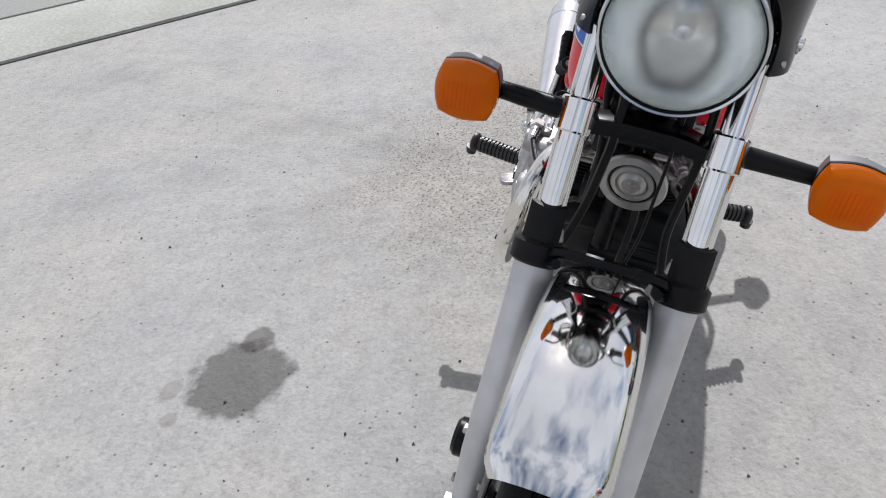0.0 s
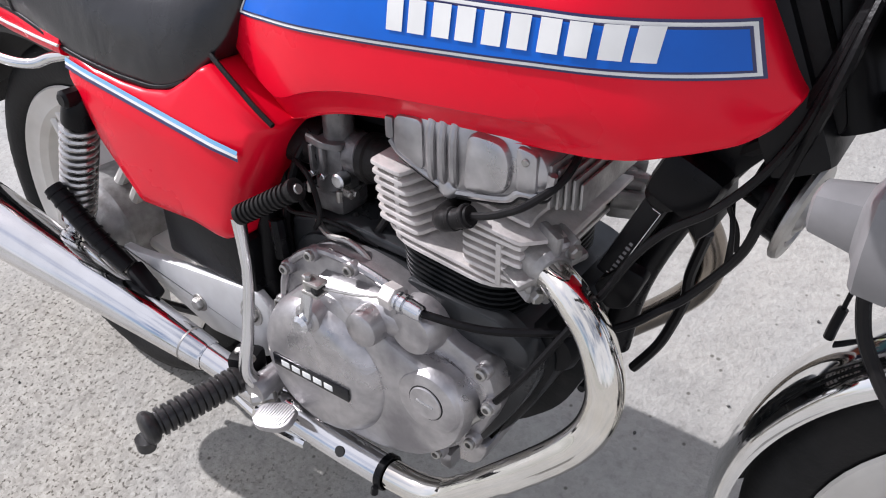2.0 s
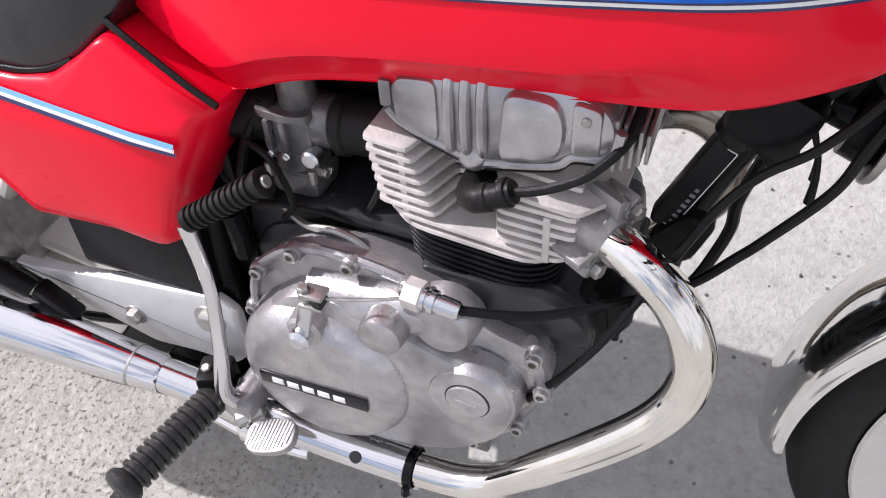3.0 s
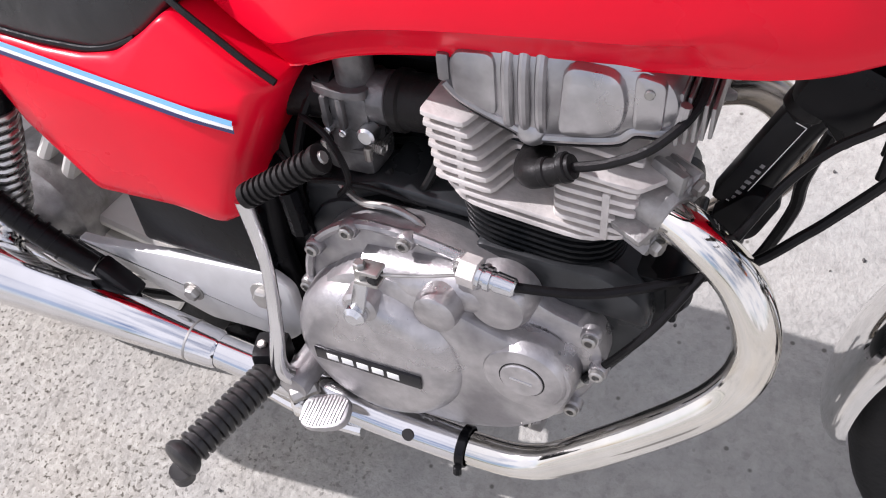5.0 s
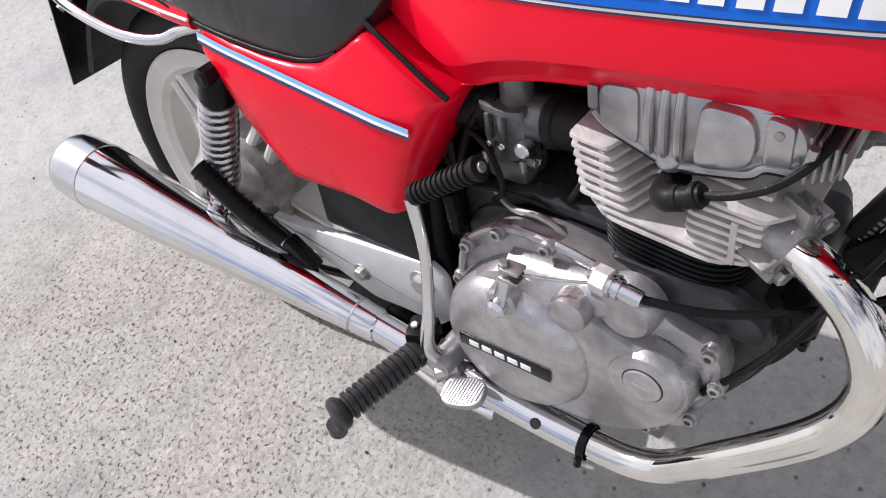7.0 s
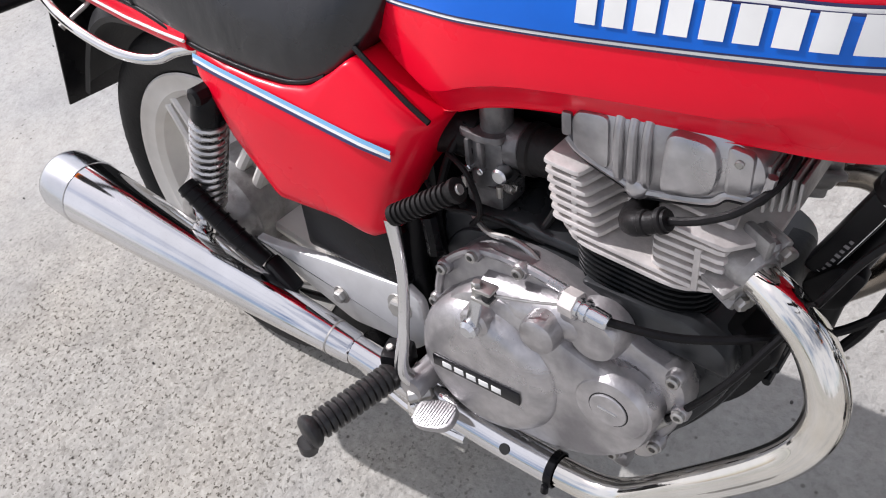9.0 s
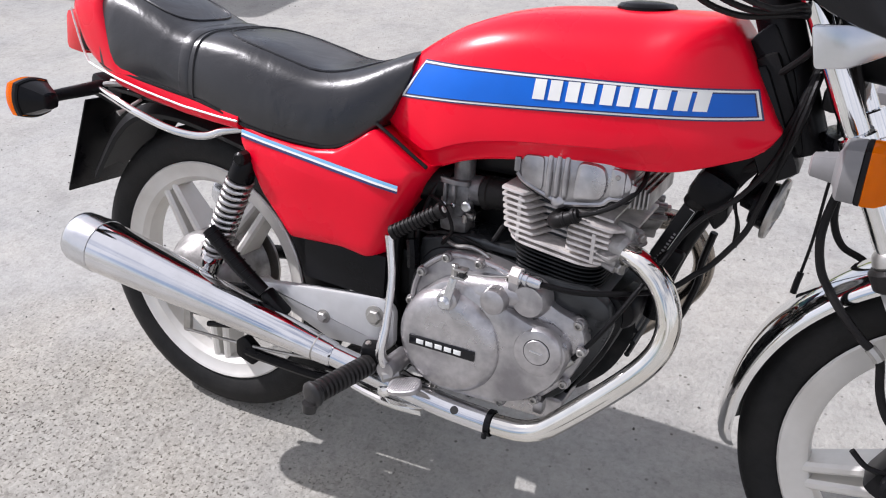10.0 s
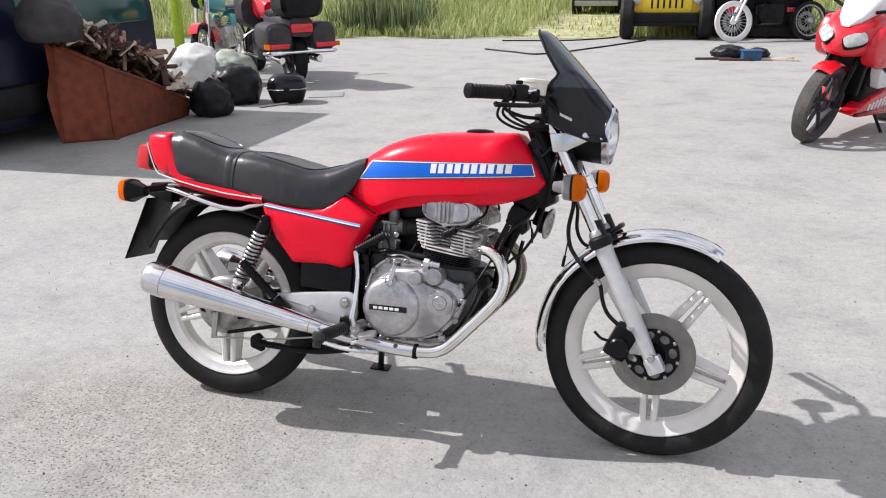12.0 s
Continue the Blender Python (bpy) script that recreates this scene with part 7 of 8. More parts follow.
def ground_bits():
    # kerb channel and the asphalt past it, running at the back corner of the yard
    n = Vector((0.635, 0.773, 0)).normalized()
    d = Vector((-n.y, n.x, 0))
    ch = thing("drain_channel", "pale concrete drain channel with dark joints", "kerb", kind="structure")
    q = [n * -3.07 + d * -9, n * -2.405 + d * -9, n * -2.405 + d * 12, n * -3.07 + d * 12]
    part("slab", prism([(p.x, p.y) for p in q], 0.0, 0.014, 0.005, plane="xy"), CHANNEL, ch)
    for off, wide in ((-2.402, 0.022), (-3.095, 0.020)):
        pts = [n * (off + wide * (0.5 + 0.35 * noise.noise(Vector((k * 0.7, off, 0))))) + d * (-9 + 21 * k / 70) for k in range(71)]
        back = [n * (off - wide * 0.1) + d * (-9 + 21 * k / 70) for k in reversed(range(71))]
        part("joint", prism([(p.x, p.y) for p in pts + back], 0.0, 0.006, 0.001, plane="xy"), STEEL_GRIT, ch, "dirt-filled dark joint")
    q = [n * -3.12 + d * -9, n * -3.12 + d * 12, n * -14 + d * 12, n * -14 + d * -9]
    bm = prism([(p.x, p.y) for p in q], 0.0, 0.010, 0.004, plane="xy")
    road = new("road", to_mesh("road", bm, ASPHALT))
    tagged(road, "weathered grey asphalt beyond the channel", "road", kind="structure")
    q = [n * -4.55 + d * -9, n * -4.55 + d * 12, n * -4.95 + d * 12, n * -4.95 + d * -9]
    bm = prism([(p.x, p.y) for p in q], 0.010, 0.014, 0.001, plane="xy")
    tagged(new("road_marking", to_mesh("road_marking", bm, CHANNEL)), "worn pale band along the asphalt", "marking", kind="structure")
    # loose grit
    bm = bmesh.new()
    rnd = random.Random(4)
    for _ in range(420):
        x, y = rnd.uniform(-2.0, 3.2), rnd.uniform(-1.6, 3.5)
        r = rnd.uniform(0.0015, 0.0045)
        m = Matrix.Translation((x, y, r * 0.4)) @ Euler((rnd.random() * 3, rnd.random() * 3, rnd.random() * 3)).to_matrix().to_4x4() @ Matrix.Diagonal((r, r * 0.8, r * 0.6, 1))
        bmesh.ops.create_icosphere(bm, subdivisions=1, radius=1.0, matrix=m)
    tagged(new("grit", to_mesh("grit", bm, STEEL_GRIT)), "scattered dark grit on the concrete", "grit", kind="stuff")


ground_bits()


def make_verge():
    rnd = random.Random(7)
    bm = bmesh.new()
    nx, ny = 60, 24
    grid = []
    for i in range(nx + 1):
        row = []
        for j in range(ny + 1):
            x = -16 + 34 * i / nx
            y0 = 12.9 + 0.12 * (x + 3.7) + 0.25 * noise.noise(Vector((x * 0.8, 0, 0)))
            y = y0 + 20 * (j / ny) ** 1.4
            z = 0.005 + 0.02 * min(j, 1) + 0.9 * (j / ny) ** 1.5 + (0.10 * noise.noise(Vector((x * 0.6, y * 0.6, 0))) if j > 1 else 0)
            row.append(bm.verts.new((x, y, max(z, 0.004))))
        grid.append(row)
    for a, b in zip(grid, grid[1:]):
        for j in range(ny):
            bm.faces.new((a[j], b[j], b[j + 1], a[j + 1]))
    verge = new("verge", to_mesh("verge", bm, SOIL, 80))
    tagged(verge, "rough grassy verge beyond the concrete", "verge", kind="structure")
    verts, faces = [], []
    for _ in range(26000):
        x = rnd.uniform(-13, 12)
        t = rnd.random() ** 1.7
        y = 12.95 + 0.12 * (x + 3.7) + 9 * t + 0.3 * noise.noise(Vector((x * 0.8, 3, 0)))
        z = 0.0 + 0.9 * (9 * t / 20) ** 1.07
        clump = noise.noise(Vector((x * 0.9, y * 0.5, 2)))
        h = (0.22 + 0.55 * min(1, t * 4)) * rnd.uniform(0.5, 1.25) * (1 + 0.5 * clump)
        if -1.6 < x < 0.45 and y < 17.6 or 1.7 < x < 3.6 and y < 13.9:
            if rnd.random() < 0.75:
                continue
            h *= 0.22
        w = rnd.uniform(0.008, 0.02)
        a = rnd.uniform(0, math.pi)
        lean = Vector((rnd.uniform(-0.5, 0.5), rnd.uniform(-0.5, 0.5), 0)) * h
        s = Vector((math.cos(a), math.sin(a), 0)) * w
        p = Vector((x, y, z))
        k = len(verts)
        verts += [p - s, p + s, p + lean * 0.35 + Vector((0, 0, h * 0.6)) - s * 0.7, p + lean * 0.35 + Vector((0, 0, h * 0.6)) + s * 0.7, p + lean + Vector((0, 0, h))]
        faces += [(k, k + 1, k + 3, k + 2), (k + 2, k + 3, k + 4)]
    me = bpy.data.meshes.new("tall_grass")
    me.from_pydata([tuple(v) for v in verts], [], faces)
    me.materials.append(GRASS)
    tagged(new("tall_grass", me), "tall sunlit yellow-green grass and weeds", "grass", kind="stuff")
    # a stand of darker reeds at the verge's edge
    verts, faces = [], []
    for _ in range(2600):
        x, y = rnd.uniform(-5.6, -3.7), rnd.uniform(13.1, 15.2)
        h = rnd.uniform(0.35, 1.15) * (1 - 0.35 * abs(x + 4.6))
        a, w = rnd.uniform(0, math.pi), rnd.uniform(0.008, 0.022)
        s = Vector((math.cos(a), math.sin(a), 0)) * w
        p, lean = Vector((x, y, 0.0)), Vector((rnd.uniform(-0.18, 0.18), rnd.uniform(-0.18, 0.18), 0)) * h
        k = len(verts)
        verts += [p - s, p + s, p + lean * 0.4 + Vector((0, 0, h * 0.6)) - s * 0.8, p + lean * 0.4 + Vector((0, 0, h * 0.6)) + s * 0.8, p + lean + Vector((0, 0, h))]
        faces += [(k, k + 1, k + 3, k + 2), (k + 2, k + 3, k + 4)]
    me = bpy.data.meshes.new("reeds")
    me.from_pydata([tuple(v) for v in verts], [], faces)
    me.materials.append(REEDS)
    tagged(new("reeds", me), "stand of darker green reeds beside the yard", "reeds", kind="stuff")


make_verge()


# ---- navy van at the back
def make_van():
    van = thing("van", "navy blue van seen from behind, standing in shade", "van", m=Matrix.Translation((-3.56, 2.27, 0)))
    side = [(0.0, 0.13), (0.0, 0.95), (-0.10, 1.62), (-0.22, 1.98), (-0.5, 2.06), (-3.0, 2.06), (-3.5, 1.55), (-4.3, 1.25), (-4.45, 0.85), (-4.45, 0.15)]
    part("body", prism(rounded(side, 0.08), 2.50, 0.0, 0.05), NAVY_BODY, van)
    part("rear_window", box((-0.030, 1.62, 1.16), (0.03, 1.55, 0.62), 0.02, Matrix.Rotation(radians(-8), 4, 'Y')), WINDOW, van, "dark rear window with a teal reflection in its colour")
    part("bumper", box((0.03, 1.25, 0.36), (0.10, 2.45, 0.24), 0.04), PLASTIC, van, "black plastic rear bumper")
    for y in (0.08, 2.07):
        part("tail_lamp", box((-0.10, y, 1.50), (0.06, 0.12, 0.30), 0.02), TAIL_RED, van, "red tail lamp")
    for x in (-0.75, -3.6):
        for y in (0.06, 2.09):
            w = part("wheel", lathe([(-0.10, 0.20), (-0.11, 0.30), (-0.08, 0.33), (0.08, 0.33), (0.11, 0.30), (0.10, 0.20)], (x, y, 0.33), (0, 1, 0), 28), TYRE, van, "black road wheel")
            part("rim", lathe([(-0.09, 0.20), (-0.06, 0.15), (-0.07, 0.0)] if y < 1 else [(0.09, 0.20), (0.06, 0.15), (0.07, 0.0)], (x, y, 0.33), (0, 1, 0), 28, caps=False), STEEL, w)
    part("side_window", box((-3.05, -0.004, 1.50), (0.7, 0.02, 0.42), 0.01), WINDOW, van)
    part("door_seam", box((-0.004, 1.07, 1.1), (0.012, 0.012, 1.5), 0.002), DARK, van)


make_van()


# ---- rusty loader bucket full of offcuts
def make_bucket():
    bk = thing("loader_bucket", "rusty red steel loader bucket filled with scrap wood", "bucket")
    a, b, c, d = Vector((-3.36, 3.12)), Vector((-3.03, 3.36)), Vector((-3.08, 4.46)), Vector((-3.50, 4.30))
    za, zb, zc, zd = 0.76, 0.58, 0.14, 0.30

    def wall(name, p, q, zp, zq, lean_p=0.0, lean_q=0.0, curl=(0.0, 0.0, 0.0)):
        dr = (q - p).normalized()
        nrm = Vector((dr.y, -dr.x))
        t = 0.022
        foot, belly, head = (p + dr * k for k in curl)
        ring = lambda o: [Vector((*(foot + nrm * o), 0.0)), Vector((*(q + nrm * o), 0.0)), Vector((*(q + nrm * (o + lean_q)), zq)), Vector((*((p + q) / 2 + nrm * (o + (lean_p + lean_q) / 2 + 0.01)), (zp + zq) / 2 + 0.02)), Vector((*(head + nrm * (o + lean_p)), zp)), Vector((*(belly * 0.45 + head * 0.55 + nrm * (o + lean_p * 0.7)), zp * 0.82)), Vector((*(belly + nrm * (o + lean_p * 0.4)), zp * 0.50)), Vector((*(belly * 0.6 + foot * 0.4 + nrm * o), zp * 0.22))]
        part(name, loft([ring(0.0), ring(-t)]), RUST, bk)
        top = [v for v in ring(-t / 2)[2:5]]
        part("rim_bar", tube(top, 0.020, 8, smooth=False), RUST, bk)

    wall("end_plate", a, b, za, zb, -0.05, 0.0, (0.0, -0.05, 0.06))
    wall("side_plate", b, c, zb, zc, 0.0, 0.04)
    wall("lip_plate", c, d, zc, zd)
    wall("back_plate", d, a, zd, za)
    part("floor_plate", prism([tuple(a), tuple(b), tuple(c), tuple(d)], 0.0, 0.02, 0.004, plane="xy"), RUST, bk)
    part("rib", tube([(b.x, b.y, 0.0), (b.x, b.y, zb)], 0.024, 8, smooth=False), RUST, bk)
    rnd = random.Random(11)
    pile = thing("scrap_wood", "heap of broken brown and pale wood offcuts in the bucket", "scrap wood")
    core = bmesh.new()
    bmesh.ops.create_grid(core, x_segments=14, y_segments=22, size=0.5)
    for v in core.verts:
        u, w = v.co.x + 0.5, v.co.y + 0.5
        p = a + (b - a) * u + (d - a) * w * (1 - u) + (c - b) * w * u
        v.co = Vector((p.x, p.y, 0.80 - 0.10 * w - 0.45 * w ** 2.2 + 0.06 * noise.noise(Vector((u * 6, w * 9, 0))) - 0.10 * abs(u - 0.5)))
    part("rubble", core, WOOD_B, pile, "brown rubble of small offcuts", 60)
    for k in range(270):
        u, w = rnd.uniform(0.05, 1.04), 0.04 + rnd.random() ** 0.9 * 0.98
        p = a + (b - a) * u + (d - a) * w * (1 - u) + (c - b) * w * u
        z = 0.82 - 0.10 * w - 0.45 * w ** 2.2 - 0.16 * max(0.0, u - 0.6) + rnd.uniform(-0.03, 0.06)
        L = rnd.choice((0.06, 0.10, 0.14, 0.22, 0.38)) * rnd.uniform(0.7, 1.2)
        m = Euler((rnd.uniform(-0.9, 0.9), rnd.uniform(-0.9, 0.9), rnd.uniform(0, 6.28))).to_matrix().to_4x4()
        part("offcut", box((p.x, p.y, z), (L, rnd.uniform(0.018, 0.06), rnd.uniform(0.010, 0.030)), 0.003, m), rnd.choice((WOOD_A, WOOD_A, WOOD_B, WOOD_B, WOOD_B, WOOD_C)), pile)
    for k in range(4):
        part("offcut", box((-3.02 - 0.03 * k, 4.25 + 0.05 * k, 0.30 + 0.02 * k), (0.10, 0.52, 0.03), 0.004, Matrix.Rotation(radians(25 + 9 * k), 4, 'Z') @ Matrix.Rotation(radians(-6), 4, 'X')), WOOD_C, pile)


make_bucket()
lump("rolled_tarpaulin", (-3.22, 3.05, 0.80), (0.52, 0.36, 0.40), GREY_PLASTIC, "grey plastic bundle heaped on the bucket's end", "bundle", 3.1, 0.10)
lump("rubbish_sack", (-2.86, 4.52, 0.0), (0.38, 0.34, 0.38), BLACK_SACK, "black rubbish sack beside the bucket", "sack", 8.4)
lump("rubbish_sack", (-3.02, 5.25, 0.0), (0.50, 0.45, 0.44), BLACK_SACK, "black rubbish sack behind the bucket", "sack", 2.4)
lump("builders_sack", (-4.15, 6.25, 0.0), (0.66, 0.52, 0.56), SACK, "slumped white woven builder's sack", "sack", 5.2, 0.16)
lump("builders_sack", (-3.80, 6.42, 0.0), (0.62, 0.50, 0.46), SACK_GREEN, "grey-green woven sack with a split side", "sack", 9.7, 0.2)


def make_stick(name, a, b, r, mat, label):
    ob = new(name, to_mesh(name, tube([a, b], r, 8, smooth=False), mat))
    tagged(ob, label, "stick")


make_stick("broom_handle", (-2.62, 4.98, 0.012), (-2.42, 5.30, 0.012), 0.012, STEEL, "pale metal tube lying on the concrete")


def make_case():
    c = thing("top_case", "black plastic motorcycle top case standing on the concrete", "case", m=pose(-2.50, 5.36, 0, 0, 0, 25))
    base = [(0.0, 0.13), (0.03, 0.15), (0.10, 0.175), (0.14, 0.182), (0.145, 0.178)]
    rows = []
    for z, r in base + [(0.155, 0.186), (0.20, 0.182), (0.25, 0.160), (0.285, 0.110), (0.295, 0.03)]:
        rows.append([(r * 1.08 * math.copysign(abs(math.cos(t)) ** 0.7, math.cos(t)), r * 0.92 * math.copysign(abs(math.sin(t)) ** 0.7, math.sin(t)), z) for t in np.linspace(0, 2 * math.pi, 36, endpoint=False)])
    part("lower_shell", loft(rows[:5]), PLASTIC, c)
    part("lid", loft(rows[5:]), GLOSS_BLACK, c, "glossy black domed lid")
    part("seam", tube([(q[0] * 1.005, q[1] * 1.005, 0.149) for q in rows[5]] + [(rows[5][0][0] * 1.005, rows[5][0][1], 0.149)], 0.006, 6, smooth=False), BRUSHED, c, "bright seam strip")
    part("latch", box((0.0, -0.172, 0.145), (0.06, 0.02, 0.05), 0.006), PLASTIC, c)


make_case()
tagged(new("cardboard_sheet", to_mesh("cardboard_sheet", prism(rounded([(-2.42, 5.66), (-2.08, 5.80), (-2.20, 6.12), (-2.55, 5.98)], 0.02), 0.0, 0.008, 0.002, plane="xy"), ASPHALT)), "flat grey board lying on the concrete", "board")


# ---- simple road wheel for the other machines
def bike_wheel(parent, x, z, r, width, tyre_mat, rim_mat, spokes, name="wheel", y=0.0):
    h = width / 2
    w = part(name, lathe([(-h * 0.6, r * 0.80), (-h, r * 0.88), (-h * 0.75, r * 0.97), (0, r), (h * 0.75, r * 0.97), (h, r * 0.88), (h * 0.6, r * 0.80)], (x, y, z), (0, 1, 0), 40, caps=False), tyre_mat, parent, "motorcycle tyre")
    part("rim", lathe([(-h * 0.62, r * 0.815), (-h * 0.66, r * 0.79), (-h * 0.4, r * 0.73), (h * 0.4, r * 0.73), (h * 0.66, r * 0.79), (h * 0.62, r * 0.815), (0, r * 0.77), (-h * 0.62, r * 0.815)], (x, y, z), (0, 1, 0), 40, caps=False), rim_mat, w)
    part("hub", lathe([(-h, 0.03), (-h * 0.7, 0.05), (h * 0.7, 0.05), (h, 0.03)], (x, y, z), (0, 1, 0), 20), rim_mat, w)
    for k in range(spokes):
        a = 2 * math.pi * k / spokes
        thin = spokes > 12
        s = (1 if k % 2 else -1) * h * 0.6 if thin else 0
        p0 = Vector((x + 0.04 * math.cos(a), y + s, z + 0.04 * math.sin(a)))
        p1 = Vector((x + r * 0.76 * math.cos(a + (0.12 if thin else 0)), y, z + r * 0.76 * math.sin(a + (0.12 if thin else 0))))
        part("spoke", tube([p0, p1], 0.0025 if thin else [0.018, 0.012], 5 if thin else 8, smooth=False), rim_mat, w)
    part("disc", lathe([(-h - 0.02, r * 0.30), (-h - 0.02, r * 0.50), (-h - 0.016, r * 0.50), (-h - 0.016, r * 0.30), (-h - 0.02, r * 0.30)], (x, y, z), (0, 1, 0), 32, caps=False), DISC, w)
    return w


def hull(rows, seg=1):
    """A closed body from rows of (x, half width, low z, high z), boxy with round corners."""
    rings = []
    for x, hw, lo, hi in rows:
        ring = []
        for t in np.linspace(0, 2 * math.pi, 24, endpoint=False):
            c, s = math.cos(t), math.sin(t)
            ring.append((x, hw * math.copysign(abs(c) ** 0.6, c), (lo + hi) / 2 + (hi - lo) / 2 * math.copysign(abs(s) ** 0.6, s)))
        rings.append(ring)
    return loft(rings)


# ---- red sports bike, nose to the camera
TYRE_DUSTY = material("dusty_tyre_rubber", (0.085, 0.080, 0.074), 0.85, vary=0.25, scale=60, bump=0.3, second=(0.15, 0.14, 0.125), second_amount=0.6, second_scale=7, spec=0.2)
def make_red_bike():
    rb = thing("motorcycle", "red and white faired sports motorcycle parked on the concrete", "motorcycle", m=pose(2.300, 4.44, 0, -11, 0, -123))
    bike_wheel(rb, 0.0, 0.295, 0.295, 0.115, TYRE_DUSTY, GREY_PLASTIC, 6, "front_wheel")
    bike_wheel(rb, -1.38, 0.30, 0.30, 0.16, TYRE_DUSTY, GREY_PLASTIC, 6, "rear_wheel")
    for s in (-1, 1):
        part("fork_leg", tube([(0.0, s * 0.095, 0.295), (-0.13, s * 0.095, 0.60), (-0.24, s * 0.09, 0.86)], [0.021, 0.021, 0.018], 12, smooth=False), BLACK, rb)
        part("caliper", box((-0.085, s * 0.09, 0.34), (0.06, 0.05, 0.11), 0.012), BLACK, rb)
        # side fairing: upper red, mid white, belly red
        up = [(-0.06, 0.76), (-0.14, 0.62), (-0.30, 0.58), (-0.62, 0.60), (-0.70, 0.80), (-0.45, 0.93), (-0.12, 0.90)]
        part("upper_fairing", prism(rounded(up, 0.04), s * 0.13, s * 0.23, 0.03), BRIGHT_RED, rb, "bright red upper side fairing")
        mid = [(-0.34, 0.585), (-0.42, 0.42), (-0.70, 0.42), (-0.82, 0.54), (-0.64, 0.610)]
        part("mid_fairing", prism(rounded(mid, 0.03), s * 0.14, s * 0.215, 0.02), FAIR_WHITE, rb, "white side fairing panel")
        vent = [(-0.36, 0.585), (-0.44, 0.545), (-0.66, 0.560), (-0.58, 0.600)]
        part("fairing_vent", prism(rounded(vent, 0.02), s * 0.20, s * 0.221, 0.004), PLASTIC, rb)
        belly = [(-0.17, 0.240), (-0.30, 0.205), (-0.95, 0.165), (-1.04, 0.26), (-0.72, 0.39), (-0.46, 0.345)]
        part("belly_fairing", prism(rounded(belly, 0.03), s * 0.08, s * 0.19, 0.02), BRIGHT_RED, rb, "red belly panel")
        for k in range(6):
            part("mark_block", box((-0.44 - 0.062 * k, s * 0.192, 0.275 + 0.004 * k), (0.040, 0.004, 0.055 + 0.006 * k), 0.001, Matrix.Rotation(radians(-8), 4, 'Y')), FAIR_WHITE, rb, "plain white block")
        # slanted eye-shaped headlamps in dark surrounds
        for nm, k, mat2, lab in (("headlamp_surround", 1.06, PLASTIC, "black lamp surround"), ("headlamp", 1.0, GLASS_PALE, "slanted clear headlamp lens")):
            bm = hull([(-0.02, 0.082 * k, -0.052 * k, 0.050 * k), (0.018 if k == 1 else 0.014, 0.080 * k, -0.046 * k, 0.046 * k), (0.028 if k == 1 else 0.016, 0.050 * k, -0.022 * k, 0.028 * k)])
            turned(bm, Matrix.Translation((0.020, s * 0.100, 0.790)) @ Matrix.Rotation(radians(s * 30), 4, 'Z') @ Matrix.Rotation(radians(-30), 4, 'Y') @ Matrix.Rotation(radians(s * 26), 4, 'X'))
            part(nm, bm, mat2, rb, lab)
        part("mirror", hull([(0, 0.055, -0.03, 0.03), (0.05, 0.06, -0.035, 0.035), (0.08, 0.03, -0.02, 0.02)]), BRIGHT_RED, rb).matrix_local = pose(-0.18, s * 0.33, 1.05)
        part("mirror_arm", tube([(-0.12, s * 0.12, 0.98), (-0.15, s * 0.30, 1.04)], 0.012, 8, smooth=False), BLACK, rb)
        part("handlebar_grip", tube([(-0.30, s * 0.12, 0.90), (-0.38, s * 0.33, 0.87)], 0.016, 10, smooth=False), RUBBER, rb)
    part("nose", hull([(0.085, 0.02, 0.70, 0.74), (0.06, 0.07, 0.675, 0.80), (0.00, 0.135, 0.66, 0.88), (-0.10, 0.18, 0.66, 0.95), (-0.22, 0.205, 0.68, 0.98), (-0.32, 0.20, 0.70, 0.95)]), BRIGHT_RED, rb, "bright red nose fairing")
    part("screen_base", hull([(0.02, 0.03, 0.865, 0.885), (-0.04, 0.085, 0.89, 0.96), (-0.14, 0.125, 0.93, 1.07), (-0.26, 0.14, 0.97, 1.14)]), FAIR_WHITE, rb, "white nose panel under the screen")
    rows = []
    for deg in np.linspace(58, 138, 20):
        a = radians(deg)
        rows.append([(math.cos(a) * (0.325 - abs(y) * 0.28), y, 0.295 + math.sin(a) * (0.325 - abs(y) * 0.28)) for y in (-0.075, -0.06, -0.03, 0, 0.03, 0.06, 0.075)])
    part("front_mudguard", loft(rows, caps=False, closed=False), BRIGHT_RED, rb, "short red front mudguard")
    part("radiator", box((-0.26, 0, 0.50), (0.05, 0.28, 0.26), 0.01), PLASTIC, rb)
    part("engine", box((-0.60, 0, 0.40), (0.50, 0.30, 0.36), 0.05), BLACK, rb)
    part("fuel_tank", hull([(-0.40, 0.06, 0.80, 0.92), (-0.48, 0.13, 0.76, 1.0), (-0.66, 0.15, 0.74, 1.02), (-0.85, 0.10, 0.74, 0.90), (-0.92, 0.07, 0.76, 0.84)]), BRIGHT_RED, rb)
    part("seat", hull([(-0.88, 0.08, 0.74, 0.83), (-1.10, 0.13, 0.74, 0.83), (-1.30, 0.12, 0.80, 0.90), (-1.60, 0.08, 0.86, 0.95)]), VINYL, rb)
    part("tail", hull([(-0.95, 0.11, 0.66, 0.78), (-1.3, 0.12, 0.72, 0.84), (-1.65, 0.06, 0.82, 0.92)]), BRIGHT_RED, rb)
    part("swing_arm", tube([(-0.80, 0.08, 0.36), (-1.38, 0.08, 0.30)], 0.03, 8, smooth=False), ALLOY, rb)
    part("side_stand", tube([(-0.70, 0.12, 0.22), (-0.74, 0.27, 0.012)], 0.012, 8, smooth=False), BLACK, rb)


GLASS_PALE = material("pale_lamp_glass", (0.42, 0.45, 0.42), 0.10, vary=0.3, scale=22, coat=0.5)
make_red_bike()


